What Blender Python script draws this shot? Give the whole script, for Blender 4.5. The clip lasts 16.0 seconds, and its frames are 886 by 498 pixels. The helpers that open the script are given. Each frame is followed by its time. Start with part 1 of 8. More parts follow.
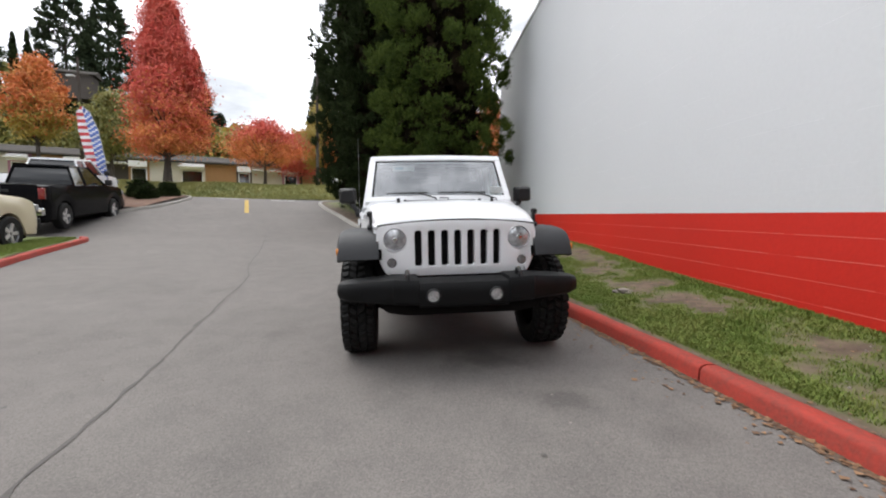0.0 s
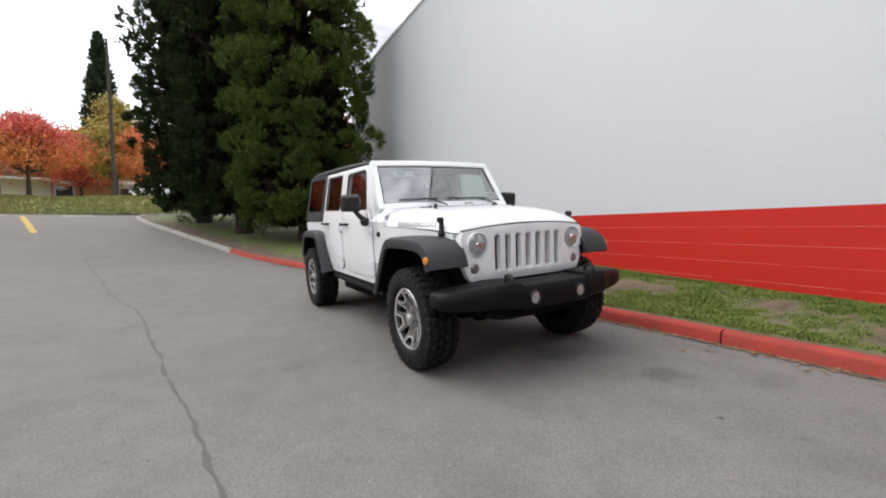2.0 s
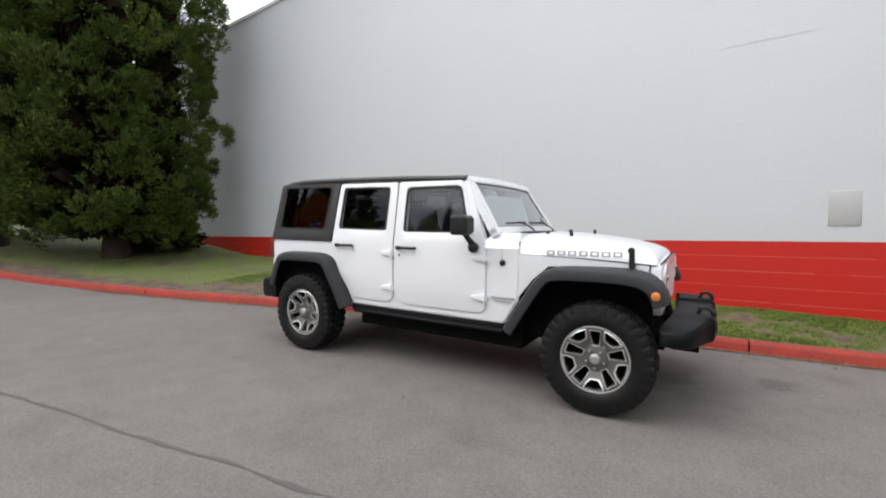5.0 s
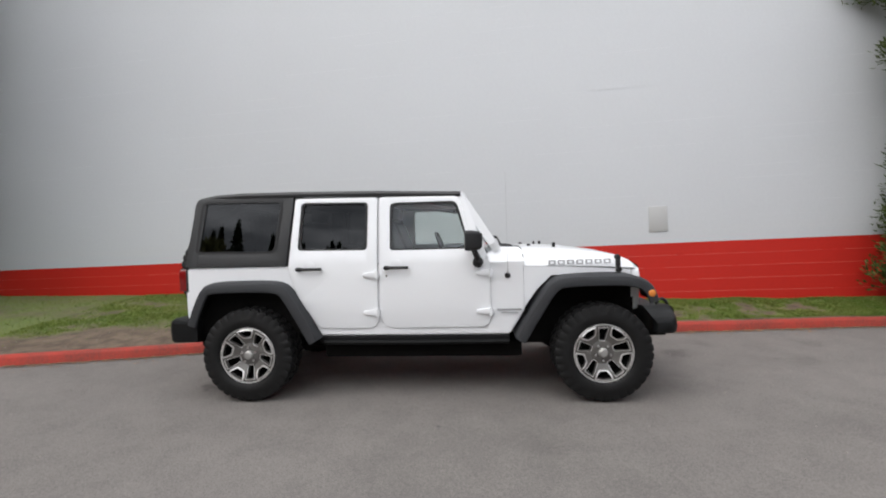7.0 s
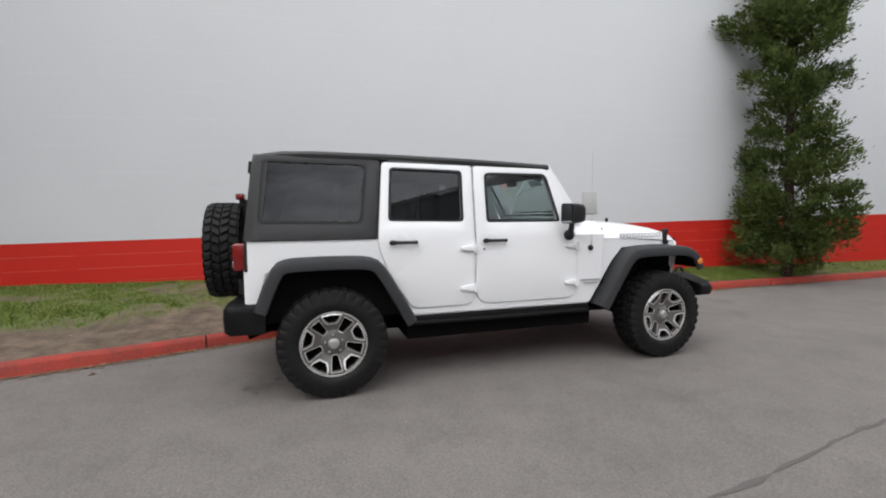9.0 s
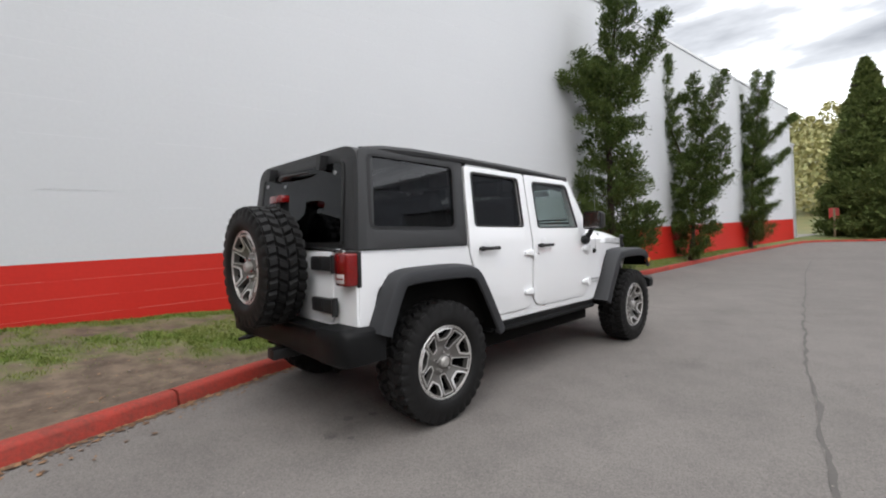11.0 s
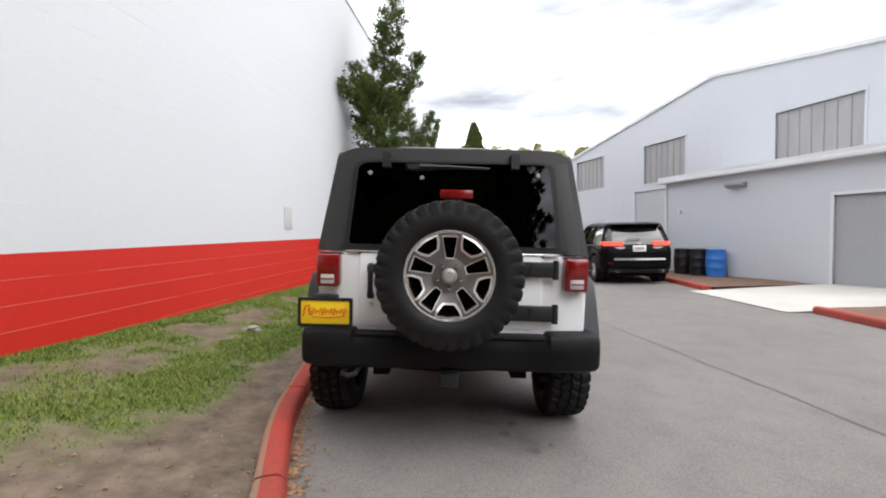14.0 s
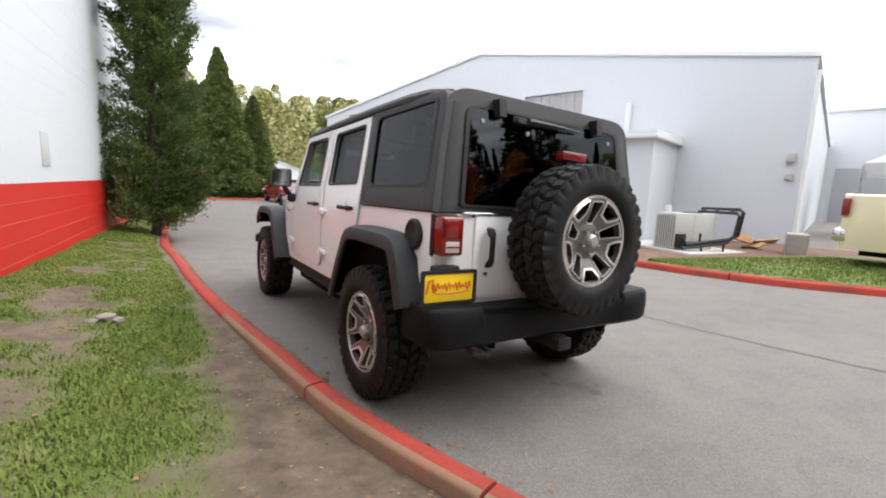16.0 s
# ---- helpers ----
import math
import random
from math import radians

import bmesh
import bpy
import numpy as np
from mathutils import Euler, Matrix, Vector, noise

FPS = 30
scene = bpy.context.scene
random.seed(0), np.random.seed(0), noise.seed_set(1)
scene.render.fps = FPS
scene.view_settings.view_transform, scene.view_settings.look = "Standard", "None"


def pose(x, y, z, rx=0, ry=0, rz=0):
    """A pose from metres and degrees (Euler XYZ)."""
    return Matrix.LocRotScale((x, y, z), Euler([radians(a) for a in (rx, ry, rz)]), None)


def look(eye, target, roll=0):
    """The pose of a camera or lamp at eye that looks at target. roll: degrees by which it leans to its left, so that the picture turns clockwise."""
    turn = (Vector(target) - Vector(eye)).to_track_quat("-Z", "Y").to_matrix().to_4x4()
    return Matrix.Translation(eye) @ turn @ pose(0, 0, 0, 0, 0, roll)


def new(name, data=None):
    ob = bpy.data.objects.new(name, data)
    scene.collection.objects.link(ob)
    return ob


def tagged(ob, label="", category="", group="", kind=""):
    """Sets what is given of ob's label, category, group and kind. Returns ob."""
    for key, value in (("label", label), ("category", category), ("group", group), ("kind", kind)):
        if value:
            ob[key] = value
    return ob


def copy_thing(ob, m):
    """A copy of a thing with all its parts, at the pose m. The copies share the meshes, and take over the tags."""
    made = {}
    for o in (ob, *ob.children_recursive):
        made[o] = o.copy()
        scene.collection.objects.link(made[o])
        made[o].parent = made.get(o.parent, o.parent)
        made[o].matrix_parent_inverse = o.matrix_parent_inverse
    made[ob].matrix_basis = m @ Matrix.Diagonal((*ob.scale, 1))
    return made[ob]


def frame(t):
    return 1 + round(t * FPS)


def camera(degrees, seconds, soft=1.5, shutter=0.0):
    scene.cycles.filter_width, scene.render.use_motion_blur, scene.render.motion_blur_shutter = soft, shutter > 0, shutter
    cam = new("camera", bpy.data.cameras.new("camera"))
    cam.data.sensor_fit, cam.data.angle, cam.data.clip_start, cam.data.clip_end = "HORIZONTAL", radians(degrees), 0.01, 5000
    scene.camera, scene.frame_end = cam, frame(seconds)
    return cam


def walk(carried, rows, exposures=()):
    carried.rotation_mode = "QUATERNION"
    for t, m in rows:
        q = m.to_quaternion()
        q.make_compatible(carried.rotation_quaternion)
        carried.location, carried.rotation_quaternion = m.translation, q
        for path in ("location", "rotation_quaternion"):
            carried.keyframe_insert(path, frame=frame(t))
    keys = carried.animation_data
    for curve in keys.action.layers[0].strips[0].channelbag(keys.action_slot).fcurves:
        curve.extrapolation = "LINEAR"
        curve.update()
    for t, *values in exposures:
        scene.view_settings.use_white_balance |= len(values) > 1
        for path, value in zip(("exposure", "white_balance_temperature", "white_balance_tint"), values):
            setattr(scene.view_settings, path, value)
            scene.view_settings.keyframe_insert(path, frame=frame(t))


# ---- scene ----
cam = camera(90.9, 16.0, soft=2.0)
PATH = [
    (0, (-0.551, -3.704, 1.129), (-0.308, -1.725, 0.974), 1.0),
    (0.5, (-0.912, -3.564, 1.093), (-0.438, -1.625, 0.966), -1.0),
    (1, (-1.419, -3.458, 1.098), (-0.784, -1.564, 1.0), -1.8),
    (1.5, (-1.88, -3.308, 1.078), (-1.065, -1.486, 0.96), -2.3),
    (2, (-2.343, -3.043, 1.085), (-1.337, -1.318, 0.977), -1.0),
    (2.5, (-2.774, -2.738, 1.102), (-1.573, -1.142, 0.992), -1.4),
    (3, (-3.103, -2.325, 1.119), (-1.789, -0.817, 1.071), -1.6),
    (3.5, (-3.429, -1.926, 1.134), (-1.948, -0.583, 1.058), -2.8),
    (4, (-3.677, -1.483, 1.155), (-2.127, -0.222, 1.085), -1.9),
    (6.5, (-4.395, 0.537, 1.236), (-2.431, 0.916, 1.232), -0.6),
    (7, (-4.467, 0.993, 1.239), (-2.472, 1.134, 1.247), -2.4),
    (7.5, (-4.41, 1.485, 1.238), (-2.41, 1.481, 1.23), -1.5),
    (8, (-4.386, 2.034, 1.246), (-2.4, 1.799, 1.204), -0.4),
    (8.5, (-4.26, 2.567, 1.232), (-2.303, 2.162, 1.143), -1.0),
    (11, (-2.926, 4.87, 1.212), (-1.49, 3.478, 1.169), -3.4),
    (11.5, (-2.467, 5.172, 1.215), (-1.17, 3.652, 1.111), -1.8),
    (12, (-2.001, 5.476, 1.206), (-0.939, 3.783, 1.122), -0.8),
    (12.5, (-1.512, 5.726, 1.211), (-0.681, 3.907, 1.192), -1.0),
    (13, (-1.022, 5.924, 1.266), (-0.407, 4.021, 1.293), -0.5),
    (13.5, (-0.551, 6.073, 1.326), (-0.259, 4.095, 1.308), -1.8),
    (14, (-0.044, 6.073, 1.343), (-0.001, 4.076, 1.259), -0.8),
    (14.5, (0.478, 5.993, 1.364), (0.221, 4.015, 1.219), -0.1),
    (15, (0.941, 5.786, 1.338), (0.307, 3.899, 1.148), 1.0),
    (15.5, (1.42, 5.578, 1.346), (0.506, 3.814, 1.119), 2.4),
    (16, (1.832, 5.287, 1.369), (0.759, 3.624, 1.077), 2.2),
]
EXPOSURES = [(0.0, 0.80), (1.5, 0.82), (2.5, 0.80), (3.5, 0.80), (6.5, 0.62), (8.5, 0.56), (11.0, 0.67), (12.5, 0.98), (14.5, 1.14), (15.5, 1.22), (16.0, 1.36)]
walk(cam, [(t, look(eye, target, roll)) for t, eye, target, roll in PATH], EXPOSURES)

# ---------------------------------------------------------------- light
SUN_ELEV, SUN_AZ = 52.0, -48.0
world = bpy.data.worlds.new("overcast_sky")
scene.world = world
world.use_nodes = True
wn, wl = world.node_tree.nodes, world.node_tree.links
wn.clear()
w_out = wn.new("ShaderNodeOutputWorld")
w_bg = wn.new("ShaderNodeBackground")
w_sky = wn.new("ShaderNodeTexSky")
w_sky.sky_type = "NISHITA"
w_sky.sun_disc = False
w_sky.sun_elevation, w_sky.sun_rotation = radians(SUN_ELEV), radians(SUN_AZ)
w_co = wn.new("ShaderNodeTexCoord")
w_map = wn.new("ShaderNodeMapping")
w_map.inputs["Scale"].default_value = (1.2, 1.2, 5.0)
w_noise = wn.new("ShaderNodeTexNoise")
w_noise.inputs["Scale"].default_value = 1.7
w_noise.inputs["Detail"].default_value = 6.0
w_noise.inputs["Roughness"].default_value = 0.55
w_ramp = wn.new("ShaderNodeValToRGB")
w_ramp.color_ramp.elements[0].position = 0.28
w_ramp.color_ramp.elements[0].color = (2.0, 2.05, 2.2, 1)
w_mid = w_ramp.color_ramp.elements.new(0.42)
w_mid.color = (4.6, 4.7, 4.9, 1)
w_ramp.color_ramp.elements[2].position = 0.58
w_ramp.color_ramp.elements[2].color = (14.2, 14.3, 14.7, 1)
w_mix = wn.new("ShaderNodeMix")
w_mix.data_type = "RGBA"
w_mix.inputs[0].default_value = 0.9
wl.new(w_co.outputs["Generated"], w_map.inputs["Vector"])
wl.new(w_map.outputs["Vector"], w_noise.inputs["Vector"])
wl.new(w_noise.outputs["Fac"], w_ramp.inputs["Fac"])
wl.new(w_sky.outputs["Color"], w_mix.inputs[6])
wl.new(w_ramp.outputs["Color"], w_mix.inputs[7])
wl.new(w_mix.outputs[2], w_bg.inputs["Color"])
w_bg.inputs["Strength"].default_value = 0.125
wl.new(w_bg.outputs["Background"], w_out.inputs["Surface"])

sun = new("sun", bpy.data.lights.new("sun", "SUN"))
sun.data.energy, sun.data.angle, sun.data.color = 0.95, radians(50), (1.0, 0.97, 0.92)
_az, _el = radians(SUN_AZ), radians(SUN_ELEV)
sun.matrix_world = look((0, 0, 30), Vector((0, 0, 30)) - Vector((math.sin(_az) * math.cos(_el), math.cos(_az) * math.cos(_el), math.sin(_el))))


# ---------------------------------------------------------------- materials
def mat(name, base, rough=0.6, metal=0.0, other=None, amount=0.25, scale=6.0, fine=60.0, bump=0.0, bump_scale=None, coat=0.0, per_piece=0.0, emit=None, spec=0.5, stretch=(1, 1, 1)):
    """A surface with large and fine variation between base and other, and relief."""
    m = bpy.data.materials.new(name)
    m.use_nodes = True
    n, l = m.node_tree.nodes, m.node_tree.links
    b = n["Principled BSDF"]
    b.inputs["Roughness"].default_value, b.inputs["Metallic"].default_value = rough, metal
    b.inputs["Coat Weight"].default_value = coat
    b.inputs["Coat Roughness"].default_value = 0.04
    b.inputs["Specular IOR Level"].default_value = spec
    other = other or tuple(c * 0.7 for c in base)
    co = n.new("ShaderNodeTexCoord")
    mp = n.new("ShaderNodeMapping")
    mp.inputs["Scale"].default_value = stretch
    l.new(co.outputs["Object"], mp.inputs["Vector"])
    n1, n2 = n.new("ShaderNodeTexNoise"), n.new("ShaderNodeTexNoise")
    n1.inputs["Scale"].default_value, n1.inputs["Detail"].default_value = scale, 5
    n2.inputs["Scale"].default_value, n2.inputs["Detail"].default_value = fine, 3
    for q in (n1, n2):
        l.new(mp.outputs["Vector"], q.inputs["Vector"])
    add = n.new("ShaderNodeMath")
    add.operation = "MULTIPLY_ADD"
    add.inputs[1].default_value, add.inputs[2].default_value = 0.45, 0.0
    l.new(n2.outputs["Fac"], add.inputs[0])
    mad = n.new("ShaderNodeMath")
    mad.operation = "MULTIPLY_ADD"
    mad.inputs[1].default_value = 0.55
    l.new(n1.outputs["Fac"], mad.inputs[0])
    l.new(add.outputs[0], mad.inputs[2])
    rng = n.new("ShaderNodeMapRange")
    rng.inputs["From Min"].default_value, rng.inputs["From Max"].default_value = 0.36, 0.64
    rng.inputs["To Min"].default_value, rng.inputs["To Max"].default_value = 0.0, amount
    l.new(mad.outputs[0], rng.inputs["Value"])
    fac = rng.outputs[0]
    if per_piece:
        info = n.new("ShaderNodeNewGeometry")
        oi = n.new("ShaderNodeObjectInfo")
        s = n.new("ShaderNodeMath")
        s.operation = "ADD"
        l.new(info.outputs["Random Per Island"], s.inputs[0])
        l.new(oi.outputs["Random"], s.inputs[1])
        f = n.new("ShaderNodeMath")
        f.operation = "FRACT"
        l.new(s.outputs[0], f.inputs[0])
        k = n.new("ShaderNodeMath")
        k.operation = "MULTIPLY_ADD"
        k.inputs[1].default_value = per_piece
        l.new(f.outputs[0], k.inputs[0])
        l.new(fac, k.inputs[2])
        fac = k.outputs[0]
    mix = n.new("ShaderNodeMix")
    mix.data_type = "RGBA"
    mix.inputs[6].default_value, mix.inputs[7].default_value = (*base, 1), (*other, 1)
    l.new(fac, mix.inputs[0])
    l.new(mix.outputs[2], b.inputs["Base Color"])
    if bump:
        nb = n.new("ShaderNodeTexNoise")
        nb.inputs["Scale"].default_value, nb.inputs["Detail"].default_value = bump_scale or fine, 4
        l.new(mp.outputs["Vector"], nb.inputs["Vector"])
        bp = n.new("ShaderNodeBump")
        bp.inputs["Strength"].default_value, bp.inputs["Distance"].default_value = bump, 0.01
        l.new(nb.outputs["Fac"], bp.inputs["Height"])
        l.new(bp.outputs["Normal"], b.inputs["Normal"])
    if emit:
        b.inputs["Emission Color"].default_value = (*emit[:3], 1)
        b.inputs["Emission Strength"].default_value = emit[3]
    return m


# old oil stains soaked into the driveway; the first two also paint shade under the car: x, y, radius, how much light is
# left
STAINS_AND_SHADE = ((0.25, -0.35, 0.34, 0.5), (-0.3, 2.9, 0.30, 0.62), (0.55, -1.2, 0.20, 0.62), (0.95, -1.65, 0.22, 0.75), (0.25, -2.3, 0.24, 0.78), (-0.45, 3.45, 0.16, 0.68), (0.9, -2.9, 0.2, 0.8), (-1.6, 0.6, 0.25, 0.85), (-2.9, 3.0, 0.35, 0.87), (-1.2, -2.6, 0.4, 0.88))


def road_surface(m):
    """Adds aggregate specks and broad worn patches to a surface's colour."""
    n, l = m.node_tree.nodes, m.node_tree.links
    b = n["Principled BSDF"]
    src = b.inputs["Base Color"].links[0].from_socket
    co = n["Texture Coordinate"].outputs["Object"]
    vor = n.new("ShaderNodeTexVoronoi")
    vor.inputs["Scale"].default_value = 150
    ramp = n.new("ShaderNodeValToRGB")
    ramp.color_ramp.elements[0].position, ramp.color_ramp.elements[0].color = 0.0, (0.72, 0.72, 0.72, 1)
    ramp.color_ramp.elements[1].position, ramp.color_ramp.elements[1].color = 1.0, (1.22, 1.215, 1.20, 1)
    mid = ramp.color_ramp.elements.new(0.55)
    mid.color = (0.99, 0.99, 0.99, 1)
    big = n.new("ShaderNodeTexNoise")
    big.inputs["Scale"].default_value, big.inputs["Detail"].default_value, big.inputs["Distortion"].default_value = 3.4, 9, 0.3
    bramp = n.new("ShaderNodeValToRGB")
    bramp.color_ramp.elements[0].position, bramp.color_ramp.elements[0].color = 0.30, (0.91, 0.91, 0.913, 1)
    bramp.color_ramp.elements[1].position, bramp.color_ramp.elements[1].color = 0.62, (1.04, 1.04, 1.035, 1)
    l.new(co, vor.inputs["Vector"])
    l.new(co, big.inputs["Vector"])
    l.new(vor.outputs["Color"], ramp.inputs["Fac"])
    l.new(big.outputs["Fac"], bramp.inputs["Fac"])
    for k in (ramp, bramp):
        mx = n.new("ShaderNodeMix")
        mx.data_type, mx.blend_type = "RGBA", "MULTIPLY"
        mx.inputs[0].default_value = 1.0
        l.new(src, mx.inputs[6])
        l.new(k.outputs["Color"], mx.inputs[7])
        src = mx.outputs[2]
    flat, warp = n.new("ShaderNodeVectorMath"), n.new("ShaderNodeTexNoise")
    flat.operation = "MULTIPLY"
    flat.inputs[1].default_value = (1, 1, 0)
    warp.inputs["Scale"].default_value, warp.inputs["Detail"].default_value = 4.0, 6
    l.new(co, flat.inputs[0])
    l.new(co, warp.inputs["Vector"])
    for x, y, r, k in STAINS_AND_SHADE:
        d, a, mr, mx = n.new("ShaderNodeVectorMath"), n.new("ShaderNodeMath"), n.new("ShaderNodeMapRange"), n.new("ShaderNodeMix")
        d.operation = "DISTANCE"
        d.inputs[1].default_value = (x, y, 0)
        a.operation, a.inputs[1].default_value = "MULTIPLY_ADD", r * 2.2
        mr.interpolation_type = "SMOOTHSTEP"
        mr.inputs["From Min"].default_value, mr.inputs["From Max"].default_value = r * 1.2, r * 2.3
        mr.inputs["To Min"].default_value, mr.inputs["To Max"].default_value = 1 - k, 0.0
        mx.data_type, mx.blend_type = "RGBA", "MULTIPLY"
        mx.inputs[7].default_value = (0.25, 0.25, 0.26, 1)
        l.new(flat.outputs[0], d.inputs[0])
        l.new(warp.outputs["Fac"], a.inputs[0])
        l.new(d.outputs["Value"], a.inputs[2])
        l.new(a.outputs[0], mr.inputs["Value"])
        l.new(mr.outputs[0], mx.inputs[0])
        l.new(src, mx.inputs[6])
        src = mx.outputs[2]
    l.new(src, b.inputs["Base Color"])


def glass(name, tint, rough=0.0, base=0.06, edge=0.9):
    """A thin pane: part tinted see-through, part gloss."""
    m = bpy.data.materials.new(name)
    m.use_nodes = True
    n, l = m.node_tree.nodes, m.node_tree.links
    n.clear()
    out = n.new("ShaderNodeOutputMaterial")
    tr, gl, lw, mx = n.new("ShaderNodeBsdfTransparent"), n.new("ShaderNodeBsdfGlossy"), n.new("ShaderNodeLayerWeight"), n.new("ShaderNodeMixShader")
    tr.inputs["Color"].default_value = (*tint, 1)
    gl.inputs["Roughness"].default_value = rough
    gl.inputs["Color"].default_value = (0.95, 0.97, 1, 1)
    lw.inputs["Blend"].default_value = 0.5
    pw, ad = n.new("ShaderNodeMath"), n.new("ShaderNodeMath")
    pw.operation, pw.inputs[1].default_value = "POWER", 4.0
    ad.operation, ad.inputs[1].default_value, ad.inputs[2].default_value = "MULTIPLY_ADD", edge, base
    l.new(lw.outputs["Facing"], pw.inputs[0])
    l.new(pw.outputs[0], ad.inputs[0])
    l.new(ad.outputs[0], mx.inputs[0])
    l.new(tr.outputs[0], mx.inputs[1])
    l.new(gl.outputs[0], mx.inputs[2])
    l.new(mx.outputs[0], out.inputs["Surface"])
    return m


M = {}
M["asphalt"] = mat("asphalt", (0.186, 0.172, 0.162), 0.9, other=(0.120, 0.112, 0.105), amount=0.5, scale=0.55, fine=95, bump=0.35, bump_scale=130, spec=0.25)
road_surface(M["asphalt"])
M["crack"] = mat("crack_fill", (0.11, 0.102, 0.096), 0.95, amount=0.5, scale=3, fine=80, bump=0.4)
M["oil"] = mat("oil_stain", (0.06, 0.055, 0.052), 0.7, other=(0.13, 0.12, 0.11), amount=0.9, scale=9, fine=70)
M["wallwhite"] = mat("painted_block_white", (0.575, 0.588, 0.606), 0.6, other=(0.52, 0.532, 0.55), amount=0.45, scale=0.35, fine=22, bump=0.12, bump_scale=35)
M["wallred"] = mat("painted_block_red", (0.53, 0.021, 0.012), 0.55, other=(0.43, 0.018, 0.011), amount=0.6, scale=0.5, fine=22, bump=0.14, bump_scale=35, spec=0.3)
M["wallworn"] = mat("worn_red_ridge", (0.62, 0.15, 0.12), 0.6, other=(0.55, 0.08, 0.06), amount=0.8, scale=3, fine=20)
M["wallridge"] = mat("white_mortar_ridge", (0.64, 0.65, 0.665), 0.6, amount=0.2, scale=3)
M["kerbred"] = mat("red_kerb_paint", (0.42, 0.048, 0.033), 0.75, other=(0.18, 0.048, 0.037), amount=0.75, scale=3.0, fine=34, bump=0.35, bump_scale=45, per_piece=0.15, spec=0.25)
M["kerbback"] = mat("dirty_kerb_back", (0.19, 0.145, 0.085), 0.95, other=(0.30, 0.13, 0.09), amount=0.8, scale=3.5, fine=30, bump=0.4)
M["kerbgrey"] = mat("kerb_concrete", (0.34, 0.32, 0.29), 0.9, other=(0.22, 0.21, 0.19), amount=0.8, scale=2.5, fine=45, bump=0.35, per_piece=0.2)
M["concrete"] = mat("apron_concrete", (0.47, 0.45, 0.42), 0.9, other=(0.36, 0.345, 0.32), amount=0.7, scale=0.8, fine=40, bump=0.2)
M["soil"] = mat("soil", (0.09, 0.062, 0.045), 0.95, other=(0.17, 0.128, 0.095), amount=0.9, scale=2.2, fine=34, bump=0.8, bump_scale=28)
M["mulch"] = mat("bark_mulch", (0.17, 0.095, 0.062), 0.95, other=(0.10, 0.06, 0.045), amount=0.9, scale=4, fine=45, bump=0.9, bump_scale=40)
M["grass"] = mat("grass_blade", (0.105, 0.180, 0.028), 0.7, other=(0.205, 0.220, 0.060), amount=0.6, scale=1.6, fine=9, per_piece=0.4, spec=0.2)
M["turf"] = mat("turf", (0.098, 0.142, 0.032), 0.9, other=(0.140, 0.148, 0.050), amount=0.85, scale=0.8, fine=24, bump=0.9, bump_scale=22)
M["banksod"] = mat("bank_turf", (0.21, 0.235, 0.085), 0.9, other=(0.32, 0.29, 0.14), amount=0.9, scale=0.5, fine=5, bump=0.9, bump_scale=3)
M["litter"] = mat("fallen_leaf", (0.34, 0.19, 0.095), 0.75, other=(0.10, 0.058, 0.035), amount=0.5, scale=4, fine=30, per_piece=0.7)
M["pebble"] = mat("pebble", (0.34, 0.31, 0.28), 0.8, other=(0.16, 0.14, 0.12), amount=0.5, per_piece=0.6)
M["bark"] = mat("bark", (0.052, 0.034, 0.026), 0.95, other=(0.025, 0.018, 0.015), amount=0.9, scale=5, fine=24, bump=0.9, stretch=(1, 1, 0.2))
M["bark_grey"] = mat("grey_bark", (0.06, 0.048, 0.04), 0.95, other=(0.03, 0.025, 0.021), amount=0.9, scale=5, fine=24, bump=0.8, stretch=(1, 1, 0.2))
# near-black, so the gaps between conifer lumps look shaded
M["crown_shade"] = mat("inner_crown_shade", (0.012, 0.010, 0.006), 0.95, other=(0.028, 0.020, 0.012), amount=0.6, scale=2, fine=9, per_piece=0.4, spec=0.05)
M["conifer"] = mat("conifer_spray", (0.018, 0.036, 0.008), 0.8, other=(0.100, 0.135, 0.026), amount=0.5, scale=0.9, fine=3.2, per_piece=0.5, spec=0.1)
# darker copy of the conifer green, with the crowns' self-shade in the colour
M["conifer_dark"] = mat("self_shaded_conifer_spray", (0.010, 0.017, 0.006), 0.75, other=(0.034, 0.047, 0.017), amount=0.6, scale=0.8, fine=3.0, per_piece=0.5, spec=0.05)
M["fir"] = mat("fir_spray", (0.022, 0.034, 0.019), 0.8, other=(0.055, 0.072, 0.040), amount=0.5, scale=0.2, fine=1.0, per_piece=0.5, spec=0.05)
M["pine"] = mat("pine_tuft", (0.034, 0.060, 0.018), 0.6, other=(0.115, 0.150, 0.042), amount=0.5, scale=1.2, fine=6, per_piece=0.55, spec=0.1)
M["cedar"] = mat("cedar_spray", (0.060, 0.090, 0.026), 0.65, other=(0.140, 0.165, 0.052), amount=0.6, scale=1.0, fine=4, per_piece=0.5, spec=0.1)
M["maple_red"] = mat("red_maple_leaf", (0.52, 0.050, 0.048), 0.55, other=(0.60, 0.15, 0.085), amount=0.55, scale=0.45, fine=2.5, per_piece=0.35)
M["maple_orange"] = mat("orange_maple_leaf", (0.62, 0.115, 0.045), 0.55, other=(0.52, 0.26, 0.05), amount=0.6, scale=0.5, fine=2.5, per_piece=0.4)
M["maple_yellow"] = mat("yellow_leaf", (0.46, 0.30, 0.045), 0.55, other=(0.22, 0.22, 0.05), amount=0.7, scale=0.4, fine=2.5, per_piece=0.4)
# autumn leaf for the far hill, paled to carry distance haze in its colour
M["leaf_hazy"] = mat("hazed_autumn_leaf", (0.36, 0.31, 0.12), 0.6, other=(0.26, 0.27, 0.11), amount=0.7, scale=0.3, fine=2.0, per_piece=0.5)
